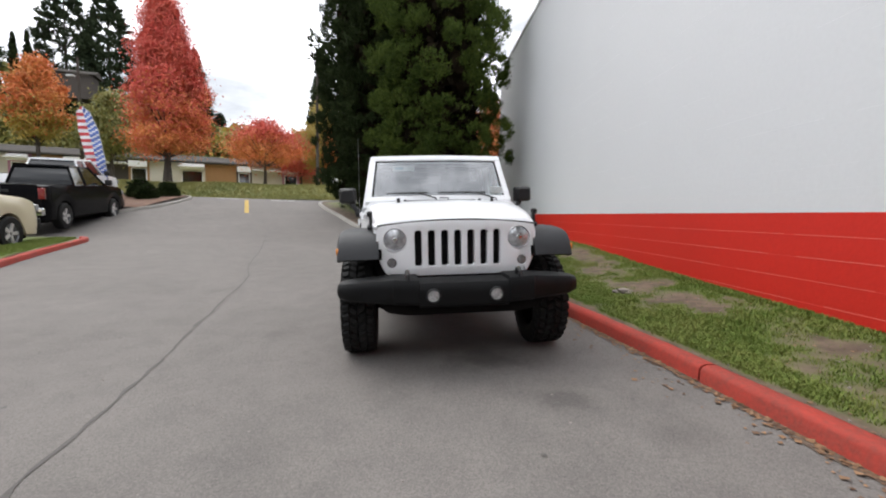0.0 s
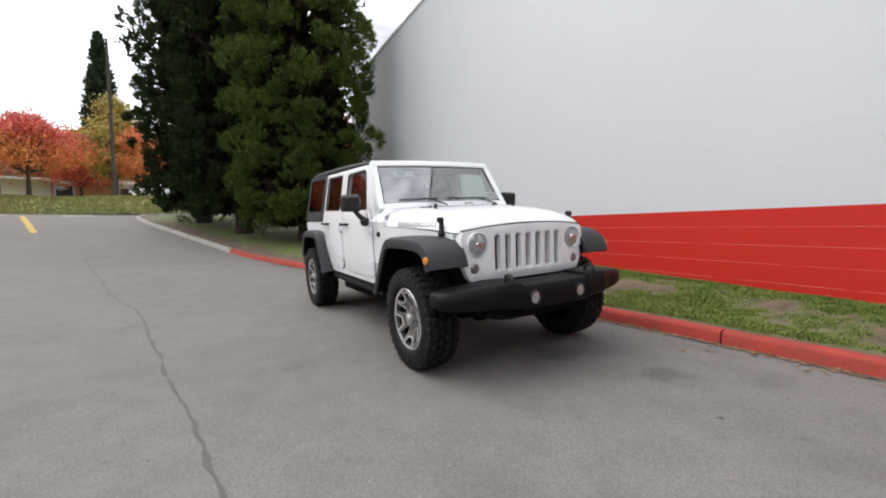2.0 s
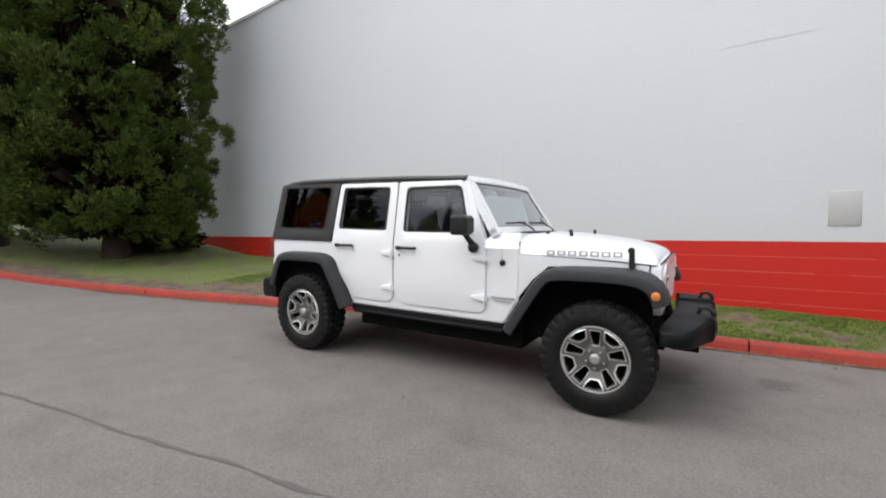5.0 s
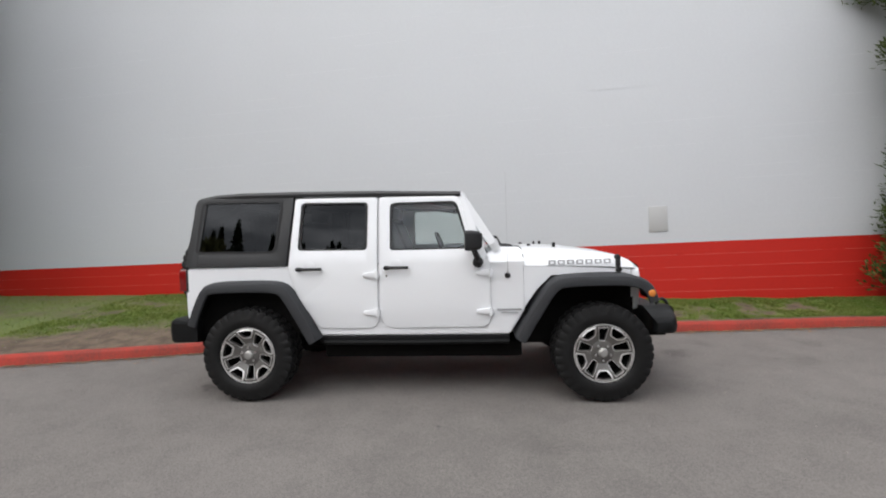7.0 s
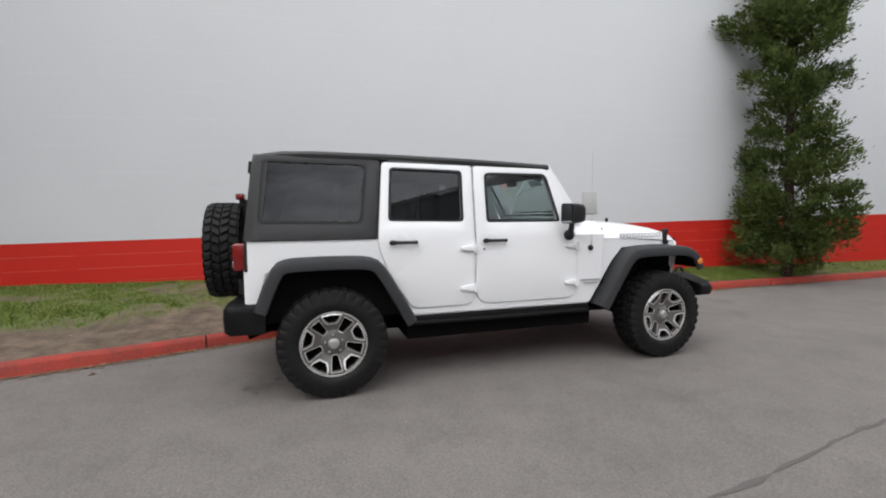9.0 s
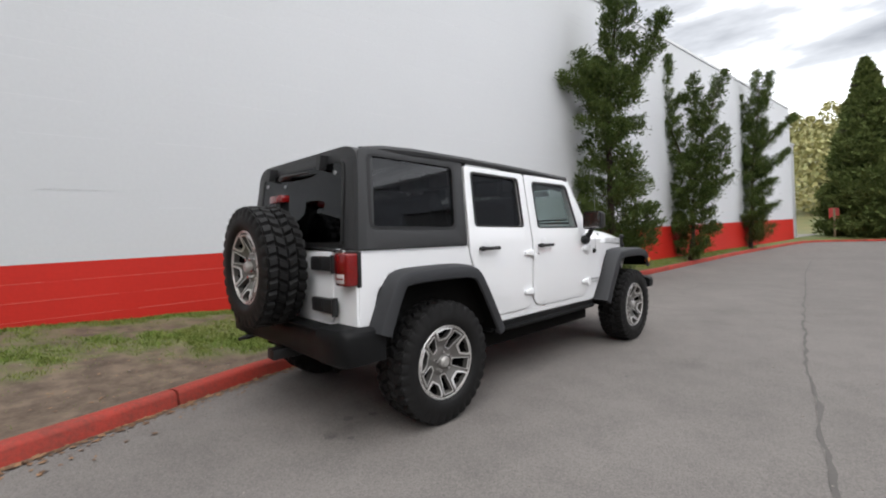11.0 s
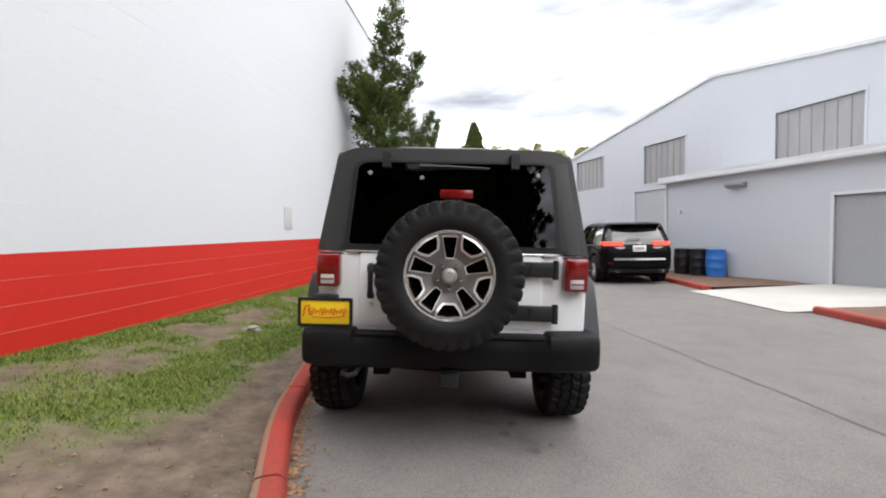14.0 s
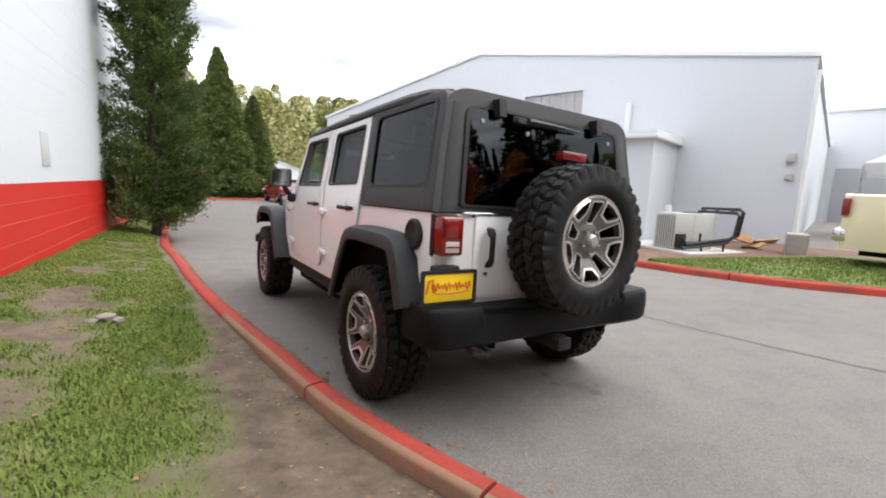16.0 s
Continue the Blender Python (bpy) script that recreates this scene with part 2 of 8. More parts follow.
M["leaf_green"] = mat("green_leaf", (0.12, 0.155, 0.04), 0.6, other=(0.24, 0.21, 0.055), amount=0.7, scale=0.3, fine=2.0, per_piece=0.5)
M["siding"] = mat("pale_metal_siding", (0.535, 0.555, 0.595), 0.5, other=(0.50, 0.52, 0.56), amount=0.5, scale=0.35, fine=18, bump=0.04, stretch=(1, 1, 0.25))
M["siding_trim"] = mat("pale_trim", (0.66, 0.67, 0.68), 0.5, other=(0.55, 0.56, 0.57), amount=0.5, scale=1)
M["rolldoor"] = mat("grey_door", (0.34, 0.35, 0.36), 0.5, other=(0.29, 0.30, 0.31), amount=0.6, scale=0.8, fine=20)
M["oldpane"] = mat("fibreglass_panel", (0.30, 0.295, 0.295), 0.4, other=(0.42, 0.415, 0.41), amount=0.4, scale=1.6, fine=9, stretch=(1, 1, 0.12))
M["bigdoor"] = mat("pale_grey_door", (0.45, 0.465, 0.49), 0.5, other=(0.40, 0.415, 0.44), amount=0.6, scale=0.8, fine=20)
M["roofing"] = mat("shingle", (0.085, 0.078, 0.072), 0.95, other=(0.055, 0.051, 0.048), amount=0.8, scale=1.0, fine=12, bump=0.5, spec=0.1)
M["tanboard"] = mat("tan_board", (0.36, 0.20, 0.085), 0.8, other=(0.24, 0.13, 0.06), amount=0.7, scale=1.2, fine=18, stretch=(1, 1, 0.2))
M["cream"] = mat("cream_board", (0.58, 0.55, 0.48), 0.8, other=(0.44, 0.42, 0.37), amount=0.5, scale=1.2)
M["pink"] = mat("pink_board", (0.46, 0.20, 0.30), 0.8, amount=0.4)
M["darkbrown"] = mat("dark_board_and_recess", (0.055, 0.045, 0.04), 0.8, amount=0.4)
M["metalgrey"] = mat("galvanised", (0.42, 0.43, 0.44), 0.45, 0.6, amount=0.5, scale=5, fine=40)
M["ventgrey"] = mat("pale_grey_enamel", (0.46, 0.46, 0.455), 0.6, other=(0.42, 0.42, 0.415), amount=0.4, scale=4)
M["paintgrey"] = mat("grey_enamel", (0.42, 0.42, 0.40), 0.5, amount=0.35, scale=4)
M["blackpart"] = mat("black_metal", (0.018, 0.018, 0.019), 0.45, amount=0.4, scale=5, spec=0.3)
M["barrelblue"] = mat("blue_plastic", (0.030, 0.16, 0.52), 0.4, amount=0.35, scale=3)
M["barrelblack"] = mat("black_plastic", (0.014, 0.015, 0.017), 0.4, amount=0.4, scale=3)
M["wood"] = mat("worn_wood", (0.30, 0.22, 0.14), 0.85, other=(0.17, 0.12, 0.08), amount=0.8, scale=3, fine=25, stretch=(1, 1, 0.2))
M["redsign"] = mat("sign_red", (0.50, 0.06, 0.05), 0.6, amount=0.3)
M["signwhite"] = mat("sign_white", (0.72, 0.72, 0.70), 0.6, amount=0.2)
M["yellowpaint"] = mat("road_paint_yellow", (0.52, 0.34, 0.05), 0.8, other=(0.30, 0.22, 0.08), amount=0.8, scale=4, fine=30)
M["whitepaint"] = mat("road_paint_white", (0.60, 0.60, 0.58), 0.8, other=(0.35, 0.34, 0.33), amount=0.8, scale=4, fine=30)
M["flagcloth"] = mat("flag_white", (0.70, 0.70, 0.72), 0.8, amount=0.2)
M["flagred"] = mat("flag_red", (0.52, 0.06, 0.07), 0.8, amount=0.3)
M["flagblue"] = mat("flag_blue", (0.10, 0.16, 0.45), 0.8, amount=0.3)
M["tarp"] = mat("white_canopy", (0.76, 0.76, 0.76), 0.7, amount=0.2)
M["forest_fill"] = mat("forest_floor", (0.10, 0.12, 0.05), 0.95, other=(0.19, 0.15, 0.06), amount=0.9, scale=0.08, fine=0.7, bump=0.5, bump_scale=0.5)
# vehicle surfaces
M["paint"] = mat("white_car_paint", (0.82, 0.83, 0.85), 0.28, amount=0.06, other=(0.74, 0.75, 0.77), scale=1.5, coat=0.6)
M["hardtop"] = mat("textured_black_plastic", (0.0185, 0.019, 0.0205), 0.5, other=(0.026, 0.0265, 0.028), amount=0.7, scale=3, fine=180, bump=0.12, bump_scale=420, spec=0.5)
M["flare"] = mat("grained_grey_plastic", (0.0215, 0.0226, 0.0255), 0.58, other=(0.029, 0.0303, 0.034), amount=0.7, scale=4, fine=200, bump=0.12, bump_scale=420, spec=0.4)
M["bumperblack"] = mat("bumper_plastic", (0.0048, 0.005, 0.0055), 0.5, other=(0.008, 0.0084, 0.009), amount=0.7, scale=4, fine=180, bump=0.10, bump_scale=400, spec=0.16)
M["under"] = mat("chassis_black", (0.004, 0.004, 0.004), 0.9, other=(0.009, 0.008, 0.0075), amount=0.7, scale=5, spec=0.1)
M["rubber"] = mat("tyre_rubber", (0.0055, 0.0055, 0.0058), 0.62, other=(0.0115, 0.011, 0.0108), amount=0.6, scale=7, fine=70, bump=0.2, spec=0.25)
M["alloyface"] = mat("painted_alloy", (0.165, 0.158, 0.150), 0.36, 0.55, other=(0.125, 0.120, 0.114), amount=0.4, scale=8)
M["alloy"] = mat("machined_alloy", (0.72, 0.71, 0.70), 0.3, 0.6, other=(0.50, 0.49, 0.48), amount=0.4, scale=8)
M["hubcap"] = mat("satin_hub_cap", (0.40, 0.39, 0.375), 0.42, 0.5, amount=0.3, scale=9)
M["alloydark"] = mat("dark_alloy_pocket", (0.10, 0.10, 0.105), 0.4, 0.7, amount=0.4, scale=8)
M["chrome"] = mat("chrome", (0.75, 0.75, 0.76), 0.12, 1.0, amount=0.15)
M["lens"] = mat("lamp_reflector", (0.62, 0.63, 0.65), 0.18, 0.5, other=(0.22, 0.225, 0.24), amount=0.9, scale=18, fine=50)
M["lensdark"] = mat("smoked_lens", (0.16, 0.16, 0.165), 0.15, 0.5, other=(0.40, 0.40, 0.41), amount=0.7, scale=25, fine=60)
M["foglens"] = mat("fog_lens", (0.66, 0.67, 0.68), 0.15, 0.4, other=(0.30, 0.30, 0.31), amount=0.9, scale=30, fine=60, coat=0.6)
M["amber"] = mat("amber_lens", (0.68, 0.22, 0.03), 0.2, amount=0.3, scale=30, coat=0.5)
M["redlens"] = mat("red_lens", (0.20, 0.006, 0.006), 0.18, other=(0.12, 0.005, 0.005), amount=0.6, scale=30, fine=90, coat=0.5)
M["clearlens"] = mat("clear_lens", (0.55, 0.50, 0.50), 0.2, other=(0.40, 0.36, 0.36), amount=0.6, scale=40, coat=0.5)
M["seat"] = mat("seat_cloth", (0.045, 0.044, 0.043), 0.85, amount=0.5, scale=8, fine=90, bump=0.2)
M["cabin"] = mat("cabin_trim", (0.022, 0.022, 0.023), 0.7, amount=0.4, scale=6)
M["plateyellow"] = mat("plate_yellow", (0.86, 0.58, 0.010), 0.5, amount=0.15)
M["platered"] = mat("plate_red", (0.62, 0.06, 0.015), 0.5, amount=0.15)
M["gap"] = mat("shut_line", (0.42, 0.42, 0.43), 0.8, amount=0.3)
M["badge"] = mat("grey_decal", (0.34, 0.34, 0.35), 0.5, amount=0.2)
M["sticker"] = mat("paper_label", (0.72, 0.74, 0.74), 0.6, amount=0.15)
M["stickerprint"] = mat("label_print", (0.30, 0.42, 0.50), 0.6, amount=0.2)
M["glass"] = glass("window_glass", (0.72, 0.77, 0.75), base=0.06, edge=0.6)
M["glass_front"] = glass("windshield_glass", (0.62, 0.73, 0.72), base=0.32)
M["glass_dark"] = glass("privacy_glass", (0.10, 0.10, 0.10), base=0.034, edge=0.4)
M["glass_car"] = mat("dark_car_glass", (0.012, 0.013, 0.015), 0.05, amount=0.1, coat=0.6, spec=0.5)
M["blackpaint"] = mat("black_car_paint", (0.005, 0.005, 0.006), 0.2, amount=0.2, coat=0.0, spec=0.04)
M["creampaint"] = mat("cream_car_paint", (0.66, 0.58, 0.40), 0.3, amount=0.1, coat=0.6)
M["redpaint"] = mat("dark_red_car_paint", (0.22, 0.012, 0.016), 0.25, amount=0.1, coat=0.7)
M["brakeglow"] = mat("lit_brake_lamp", (0.55, 0.02, 0.02), 0.2, amount=0.2, emit=(1.0, 0.08, 0.05, 0.9))


# ---------------------------------------------------------------- mesh helpers
def link(name, bm, material, parent=None, smooth=None):
    me = bpy.data.meshes.new(name)
    bm.normal_update()
    bm.to_mesh(me)
    bm.free()
    for k in (material if isinstance(material, (list, tuple)) else [material]):
        me.materials.append(k)
    if smooth is not None:
        for p in me.polygons:
            p.use_smooth = True
        me.set_sharp_from_angle(angle=radians(smooth))
    ob = new(name, me)
    if parent:
        ob.parent = parent
    return ob


def part(name, bm, material, parent, label="", smooth=35):
    ob = link(name, bm, material, parent, smooth)
    if label:
        tagged(ob, label)
    return ob


def thing(name, label, category, m=None, group=""):
    e = new(name)
    e.empty_display_size = 0.2
    if m is not None:
        e.matrix_basis = m
    return tagged(e, label, category, group)


def cuboid(bm, x0, x1, y0, y1, z0, z1, bevel=0.0, seg=2):
    r = bmesh.ops.create_cube(bm, size=1)
    vs = r["verts"]
    for v in vs:
        v.co = Vector((x0 + (v.co.x + .5) * (x1 - x0), y0 + (v.co.y + .5) * (y1 - y0), z0 + (v.co.z + .5) * (z1 - z0)))
    if bevel:
        es = list({e for v in vs for e in v.link_edges})
        bmesh.ops.bevel(bm, geom=es, offset=bevel, segments=seg, affect="EDGES", profile=0.5)
    return bm


def box(x0, x1, y0, y1, z0, z1, bevel=0.0, seg=2):
    return cuboid(bmesh.new(), x0, x1, y0, y1, z0, z1, bevel, seg)


def prism(pts, axis, lo, hi, bm=None, bevel=0.0, seg=2):
    """Polygon pts in the plane across axis ('x': (y, z), 'y': (x, z), 'z': (x, y)), from lo to hi."""
    bm = bm or bmesh.new()
    put = {"x": lambda a, b, c: (c, a, b), "y": lambda a, b, c: (a, c, b), "z": lambda a, b, c: (a, b, c)}[axis]
    a = [bm.verts.new(put(p[0], p[1], lo)) for p in pts]
    b = [bm.verts.new(put(p[0], p[1], hi)) for p in pts]
    fs = [bm.faces.new(a), bm.faces.new(b[::-1])]
    n = len(pts)
    for i in range(n):
        fs.append(bm.faces.new((a[i], b[i], b[(i + 1) % n], a[(i + 1) % n])))
    bmesh.ops.recalc_face_normals(bm, faces=fs)
    if bevel:
        es = list({e for f in fs[:2] for e in f.edges})
        bmesh.ops.bevel(bm, geom=es, offset=bevel, segments=seg, affect="EDGES", profile=0.5)
    return bm


def loft(sections, bm=None, closed=True, caps=True):
    """Skin through equal-length rings of points."""
    bm = bm or bmesh.new()
    rings = [[bm.verts.new(p) for p in s] for s in sections]
    n = len(rings[0])
    fs = []
    for a, b in zip(rings, rings[1:]):
        for i in range(n if closed else n - 1):
            j = (i + 1) % n
            fs.append(bm.faces.new((a[i], a[j], b[j], b[i])))
    if caps and closed:
        fs += [bm.faces.new(rings[0][::-1]), bm.faces.new(rings[-1])]
    bmesh.ops.recalc_face_normals(bm, faces=fs)
    return bm


def lathe(profile, axis, centre, steps=32, bm=None):
    """Profile of (radius, along) spun round an axis through centre."""
    bm = bm or bmesh.new()
    rings = []
    for k in range(steps):
        a = 2 * math.pi * k / steps
        ring = []
        for r, d in profile:
            u, v = r * math.cos(a), r * math.sin(a)
            p = {"x": (d, u, v), "y": (u, d, v), "z": (u, v, d)}[axis]
            ring.append(bm.verts.new(Vector(p) + Vector(centre)))
        rings.append(ring)
    fs = []
    for k in range(steps):
        a, b = rings[k], rings[(k + 1) % steps]
        for i in range(len(profile) - 1):
            fs.append(bm.faces.new((a[i], a[i + 1], b[i + 1], b[i])))
    bmesh.ops.remove_doubles(bm, verts=[v for r in rings for v in r], dist=1e-5)
    bmesh.ops.recalc_face_normals(bm, faces=bm.faces)
    return bm


def tube(path, radius, sides=8, bm=None):
    """A round bar along a path; radius may be a number or one for each point."""
    bm = bm or bmesh.new()
    pts = [Vector(p) for p in path]
    rad = radius if isinstance(radius, (list, tuple)) else [radius] * len(pts)
    rings = []
    for i, p in enumerate(pts):
        d = (pts[min(i + 1, len(pts) - 1)] - pts[max(i - 1, 0)]).normalized()
        up = Vector((0, 0, 1)) if abs(d.z) < 0.9 else Vector((1, 0, 0))
        s = d.cross(up).normalized()
        t = s.cross(d)
        rings.append([bm.verts.new(p + (s * math.cos(a) + t * math.sin(a)) * rad[i]) for a in (2 * math.pi * k / sides for k in range(sides))])
    fs = []
    for a, b in zip(rings, rings[1:]):
        for i in range(sides):
            fs.append(bm.faces.new((a[i], a[(i + 1) % sides], b[(i + 1) % sides], b[i])))
    fs += [bm.faces.new(rings[0][::-1]), bm.faces.new(rings[-1])]
    bmesh.ops.recalc_face_normals(bm, faces=fs)
    return bm


def mesh_np(name, verts, faces, material, parent=None, smooth=False):
    me = bpy.data.meshes.new(name)
    me.from_pydata(verts.tolist() if hasattr(verts, "tolist") else verts, [], faces.tolist() if hasattr(faces, "tolist") else faces)
    for k in (material if isinstance(material, (list, tuple)) else [material]):
        me.materials.append(k)
    if smooth:
        for p in me.polygons:
            p.use_smooth = True
    ob = new(name, me)
    if parent:
        ob.parent = parent
    return ob


def spline(pts, step):
    """Catmull-Rom through pts, resampled at about step."""
    P = [np.array(p, float) for p in pts]
    P = [2 * P[0] - P[1]] + P + [2 * P[-1] - P[-2]]
    out = []
    for i in range(1, len(P) - 2):
        n = max(2, int(np.linalg.norm(P[i + 1] - P[i]) / (step * 0.2)))
        for k in range(n):
            t = k / n
            a, b, c, d = P[i - 1], P[i], P[i + 1], P[i + 2]
            out.append(0.5 * (2 * b + (c - a) * t + (2 * a - 5 * b + 4 * c - d) * t * t + (3 * b - a - 3 * c + d) * t ** 3))
    out.append(P[-2])
    out = np.array(out)
    s = np.r_[0, np.cumsum(np.linalg.norm(np.diff(out, axis=0), axis=1))]
    m = max(2, int(round(s[-1] / step)) + 1)
    q = np.linspace(0, s[-1], m)
    return np.stack([np.interp(q, s, out[:, k]) for k in range(out.shape[1])], 1)


# ---------------------------------------------------------------- lie of the land
_GY = np.array([-70, -8, 0, 4, 8, 11, 13, 15, 18, 20, 22, 26, 70.0])
_GZ = np.array([-0.42, -0.152, 0, 0.076, 0.17, 0.30, 0.55, 0.90, 1.42, 1.72, 1.90, 1.98, 2.3])


def rise(y):
    y = np.asarray(y, float)
    return sum(np.interp(y + d, _GY, _GZ) for d in (-1.0, -0.5, 0, 0.5, 1.0)) / 5


def fall(x):
    x = np.asarray(x, float)
    u = np.clip((-1.5 - x) / 2, 0, 1)
    west = -0.054 - 0.072 * (u - u * u / 2) + np.clip(0.012 * (-3.5 - x), 0, 0.10)
    return np.where(x > -1.5, 0.036 * np.minimum(x, 4.0), west)


def ground_z(x, y):
    return fall(x) + rise(y)


# ---------------------------------------------------------------- ground, road, kerbs
def sheet(name, xs, ys, zf, material, parent=None):
    X, Y = np.meshgrid(xs, ys)
    Z = zf(X, Y)
    v = np.stack([X.ravel(), Y.ravel(), Z.ravel()], 1)
    n = len(xs)
    i = np.arange((len(xs) - 1) * (len(ys) - 1))
    r, c = i // (n - 1), i % (n - 1)
    f = np.stack([r * n + c, r * n + c + 1, (r + 1) * n + c + 1, (r + 1) * n + c], 1)
    return mesh_np(name, v, f, material, parent, True)


def far_z(x, y):
    d = np.hypot(x + 5, y + 5)
    north = np.clip((y - 24) / 6, 0, 1) * 1.2 + np.clip((y - 50) / 60, 0, 1) * (3 + 15 * np.clip((-x - 28) / 25, 0, 1))
    south = np.clip((-y - 70) / 60, 0, 1) * 14
    return ground_z(np.clip(x, -30, 4), np.clip(y, -60, 60)) - np.where(d < 60, 0.9, 0.2) + np.where(d > 30, north + south, north)


_gx = np.r_[-3000, -900, -300, np.arange(-150, 151, 5.0), 300, 900, 3000]
ground = tagged(sheet("ground", _gx, _gx, far_z, M["forest_fill"]), "rough grassy ground reaching to the horizon", "ground", kind="structure")
road = tagged(sheet("road", np.arange(-34, 4.01, 0.5), np.arange(-46, 24.01, 0.5), ground_z, M["asphalt"]), "worn grey asphalt driveway climbing to the street", "road", kind="structure")
street = tagged(sheet("street", np.arange(-80, 40.1, 4), np.arange(21.6, 27.1, 0.6), lambda x, y: ground_z(np.clip(x, -10, -5), y) + 0.006, M["asphalt"]), "asphalt street above the driveway", "road", kind="structure")

KERB = [(-7.6, -46), (-7.0, -38), (-6.0, -32.8), (-4.4, -30.8), (-2.0, -29.7), (0.0, -28.8), (0.85, -26.5), (1.30, -21), (1.66, -15), (1.82, -9), (1.86, -4.5), (1.78, -3.2), (1.69, -2.2), (1.62, -1.0), (1.54, -0.1), (1.42, 1.0),
        (1.25, 2.2), (1.085, 3.3), (0.83, 4.15), (0.565, 4.98), (0.18, 6.45), (-0.14, 7.8), (-1.18, 11.9), (-2.45, 15.2), (-3.8, 18.4), (-4.1, 20.2), (-3.0, 21.4), (4, 21.8), (30, 22)]
JOINTS = [-42, -38, -34, -31.5, -29.6, -27, -24, -20, -16, -12, -8.6, -5.0, -1.0, 2.9, 4.1, 7.75, 11.9, 15, 17.6]
KERB_H, KERB_W = 0.115, 0.17
KERB_B = 0.055


def kerb_run(name, pts, label, material_of, side=1, joints=(), length=3.0):
    """A kerb of cast pieces along a line; each piece is a part."""
    line = spline(pts, 0.25)
    per = max(1, int(length / 0.25))
    root = tagged(new(name), label, "kerb", kind="structure")
    starts = list(range(0, len(line) - 1, per))
    if joints:
        starts = sorted({0, *[int(np.argmin(np.abs(line[:, 1] - y) + np.where(line[:, 0] < -4.5, 50, 0))) for y in joints]})
    for a, b in zip(starts, starts[1:] + [len(line) - 1]):
        if b - a < 1:
            continue
        secs = []
        for k in range(a, b + 1):
            p = line[k]
            t = line[min(k + 1, len(line) - 1)] - line[max(k - 1, 0)]
            t = t / np.linalg.norm(t)
            nrm = np.array([t[1], -t[0]]) * side
            gap = (0.009 if k == a else -0.009 if k == b else 0.0)
            q = p + t * gap
            z = float(ground_z(q[0], q[1]))
            wob = 0.006 * noise.noise(Vector((q[0] * 1.3, q[1] * 1.3, 3)))
            prof = [(-KERB_W / 2 - 0.012, -0.10), (-KERB_W / 2 - 0.004, KERB_H - 0.035), (-KERB_W / 2 + 0.012, KERB_H - 0.010), (-KERB_W / 2 + 0.04, KERB_H), (0.016, KERB_H), (KERB_B - 0.012, KERB_H - 0.006), (KERB_B, KERB_H - 0.022), (KERB_B, -0.10)]
            secs.append([(q[0] + nrm[0] * (u + wob), q[1] + nrm[1] * (u + wob), z + w + (wob if w > 0 else 0)) for u, w in prof])
        bm = loft(secs)
        bm.normal_update()
        for f in bm.faces:
            c, k = f.calc_center_median(), f.normal
            i = int(np.argmin(np.hypot(line[:, 0] - c.x, line[:, 1] - c.y)))
            t = line[min(i + 1, len(line) - 1)] - line[max(i - 1, 0)]
            if ((c.x - line[i, 0]) * t[1] - (c.y - line[i, 1]) * t[0]) * side > 0.022 * math.hypot(*t) and k.z > -0.5 and 1.2 < c.y < 9:
                f.material_index = 1
        part("kerb_stone", bm, [material_of(line[(a + b) // 2]), M["kerbback"]], root, smooth=50)
    return root, line


kerb_east, KLINE = kerb_run("kerb_east", KERB, "red-painted concrete kerb with worn edges along the lawn", lambda p: M["kerbgrey"] if p[1] > 11.0 else M["kerbred"], joints=JOINTS)


def wall_x(y):
    return 3.2 + 0.075 * y


def lawn_base(y):
    return np.interp(y, [-45, -30, -10, -5, -2, 0, 2, 5, 7, 11, 16, 22], [0.0, 0.05, 0.16, 0.24, 0.28, 0.34, 0.38, 0.55, 0.60, 0.68, 1.25, 2.0])


def bare(x, y):
    """How much of the lawn is bare soil, 0 to 1."""
    n1 = noise.noise(Vector((x * 1.1, y * 0.8, 1.7))) * 0.5 + noise.noise(Vector((x * 2.6, y * 2.4, 5.1))) * 0.5 + noise.noise(Vector((x * 6.5, y * 6, 9.1))) * 0.36 + noise.noise(Vector((x * 17, y * 17, 2.3))) * 0.2
    d = x - _edge(y)
    s = d / max(0.3, wall_x(y) - _edge(y))
    w = float(np.interp(y, [-8, 0.5, 2.0, 3.0, 4.2, 6.0, 8.5], [0.06, 0.08, 0.30, 0.62, 0.95, 1.05, 0.6]))
    b = 0.06 + 0.95 * min(1.0, max(0.0, 1.35 - d / w))
    b += 0.50 * math.exp(-((s - 0.58) / 0.17) ** 2) * math.exp(-((y - 0.6) / 2.3) ** 2)
    b += 0.34 * math.exp(-((s - 0.80) / 0.13) ** 2) * math.exp(-((y - 4.2) / 2.2) ** 2)
    b += 0.26 * math.exp(-((y + 3.8) / 1.6) ** 2) * math.exp(-((s - 0.45) / 0.3) ** 2)
    b += 0.22 * math.exp(-((y - 4.8) / 1.8) ** 2)
    b += 0.22 * math.exp(-((y - 12.5) / 2.6) ** 2) * (0.4 + 0.6 * s)
    b -= 0.45 * max(0.0, (s - 0.90) / 0.10)
    return min(1, max(0, (b + n1 * 0.95 - 0.06) * 1.7))


_kl = KLINE[(KLINE[:, 1] > -42.5) & (KLINE[:, 1] < 19.5) & (KLINE[:, 0] > -4.2)]
_ko = np.argsort(_kl[:, 1])


def _edge(y):
    return float(np.interp(y, _kl[_ko, 1], _kl[_ko, 0])) + KERB_B


def lawn_target(y):
    return wall_x(y) + 0.12 if y < 16.0 else wall_x(16) + (y - 16) * 3.2


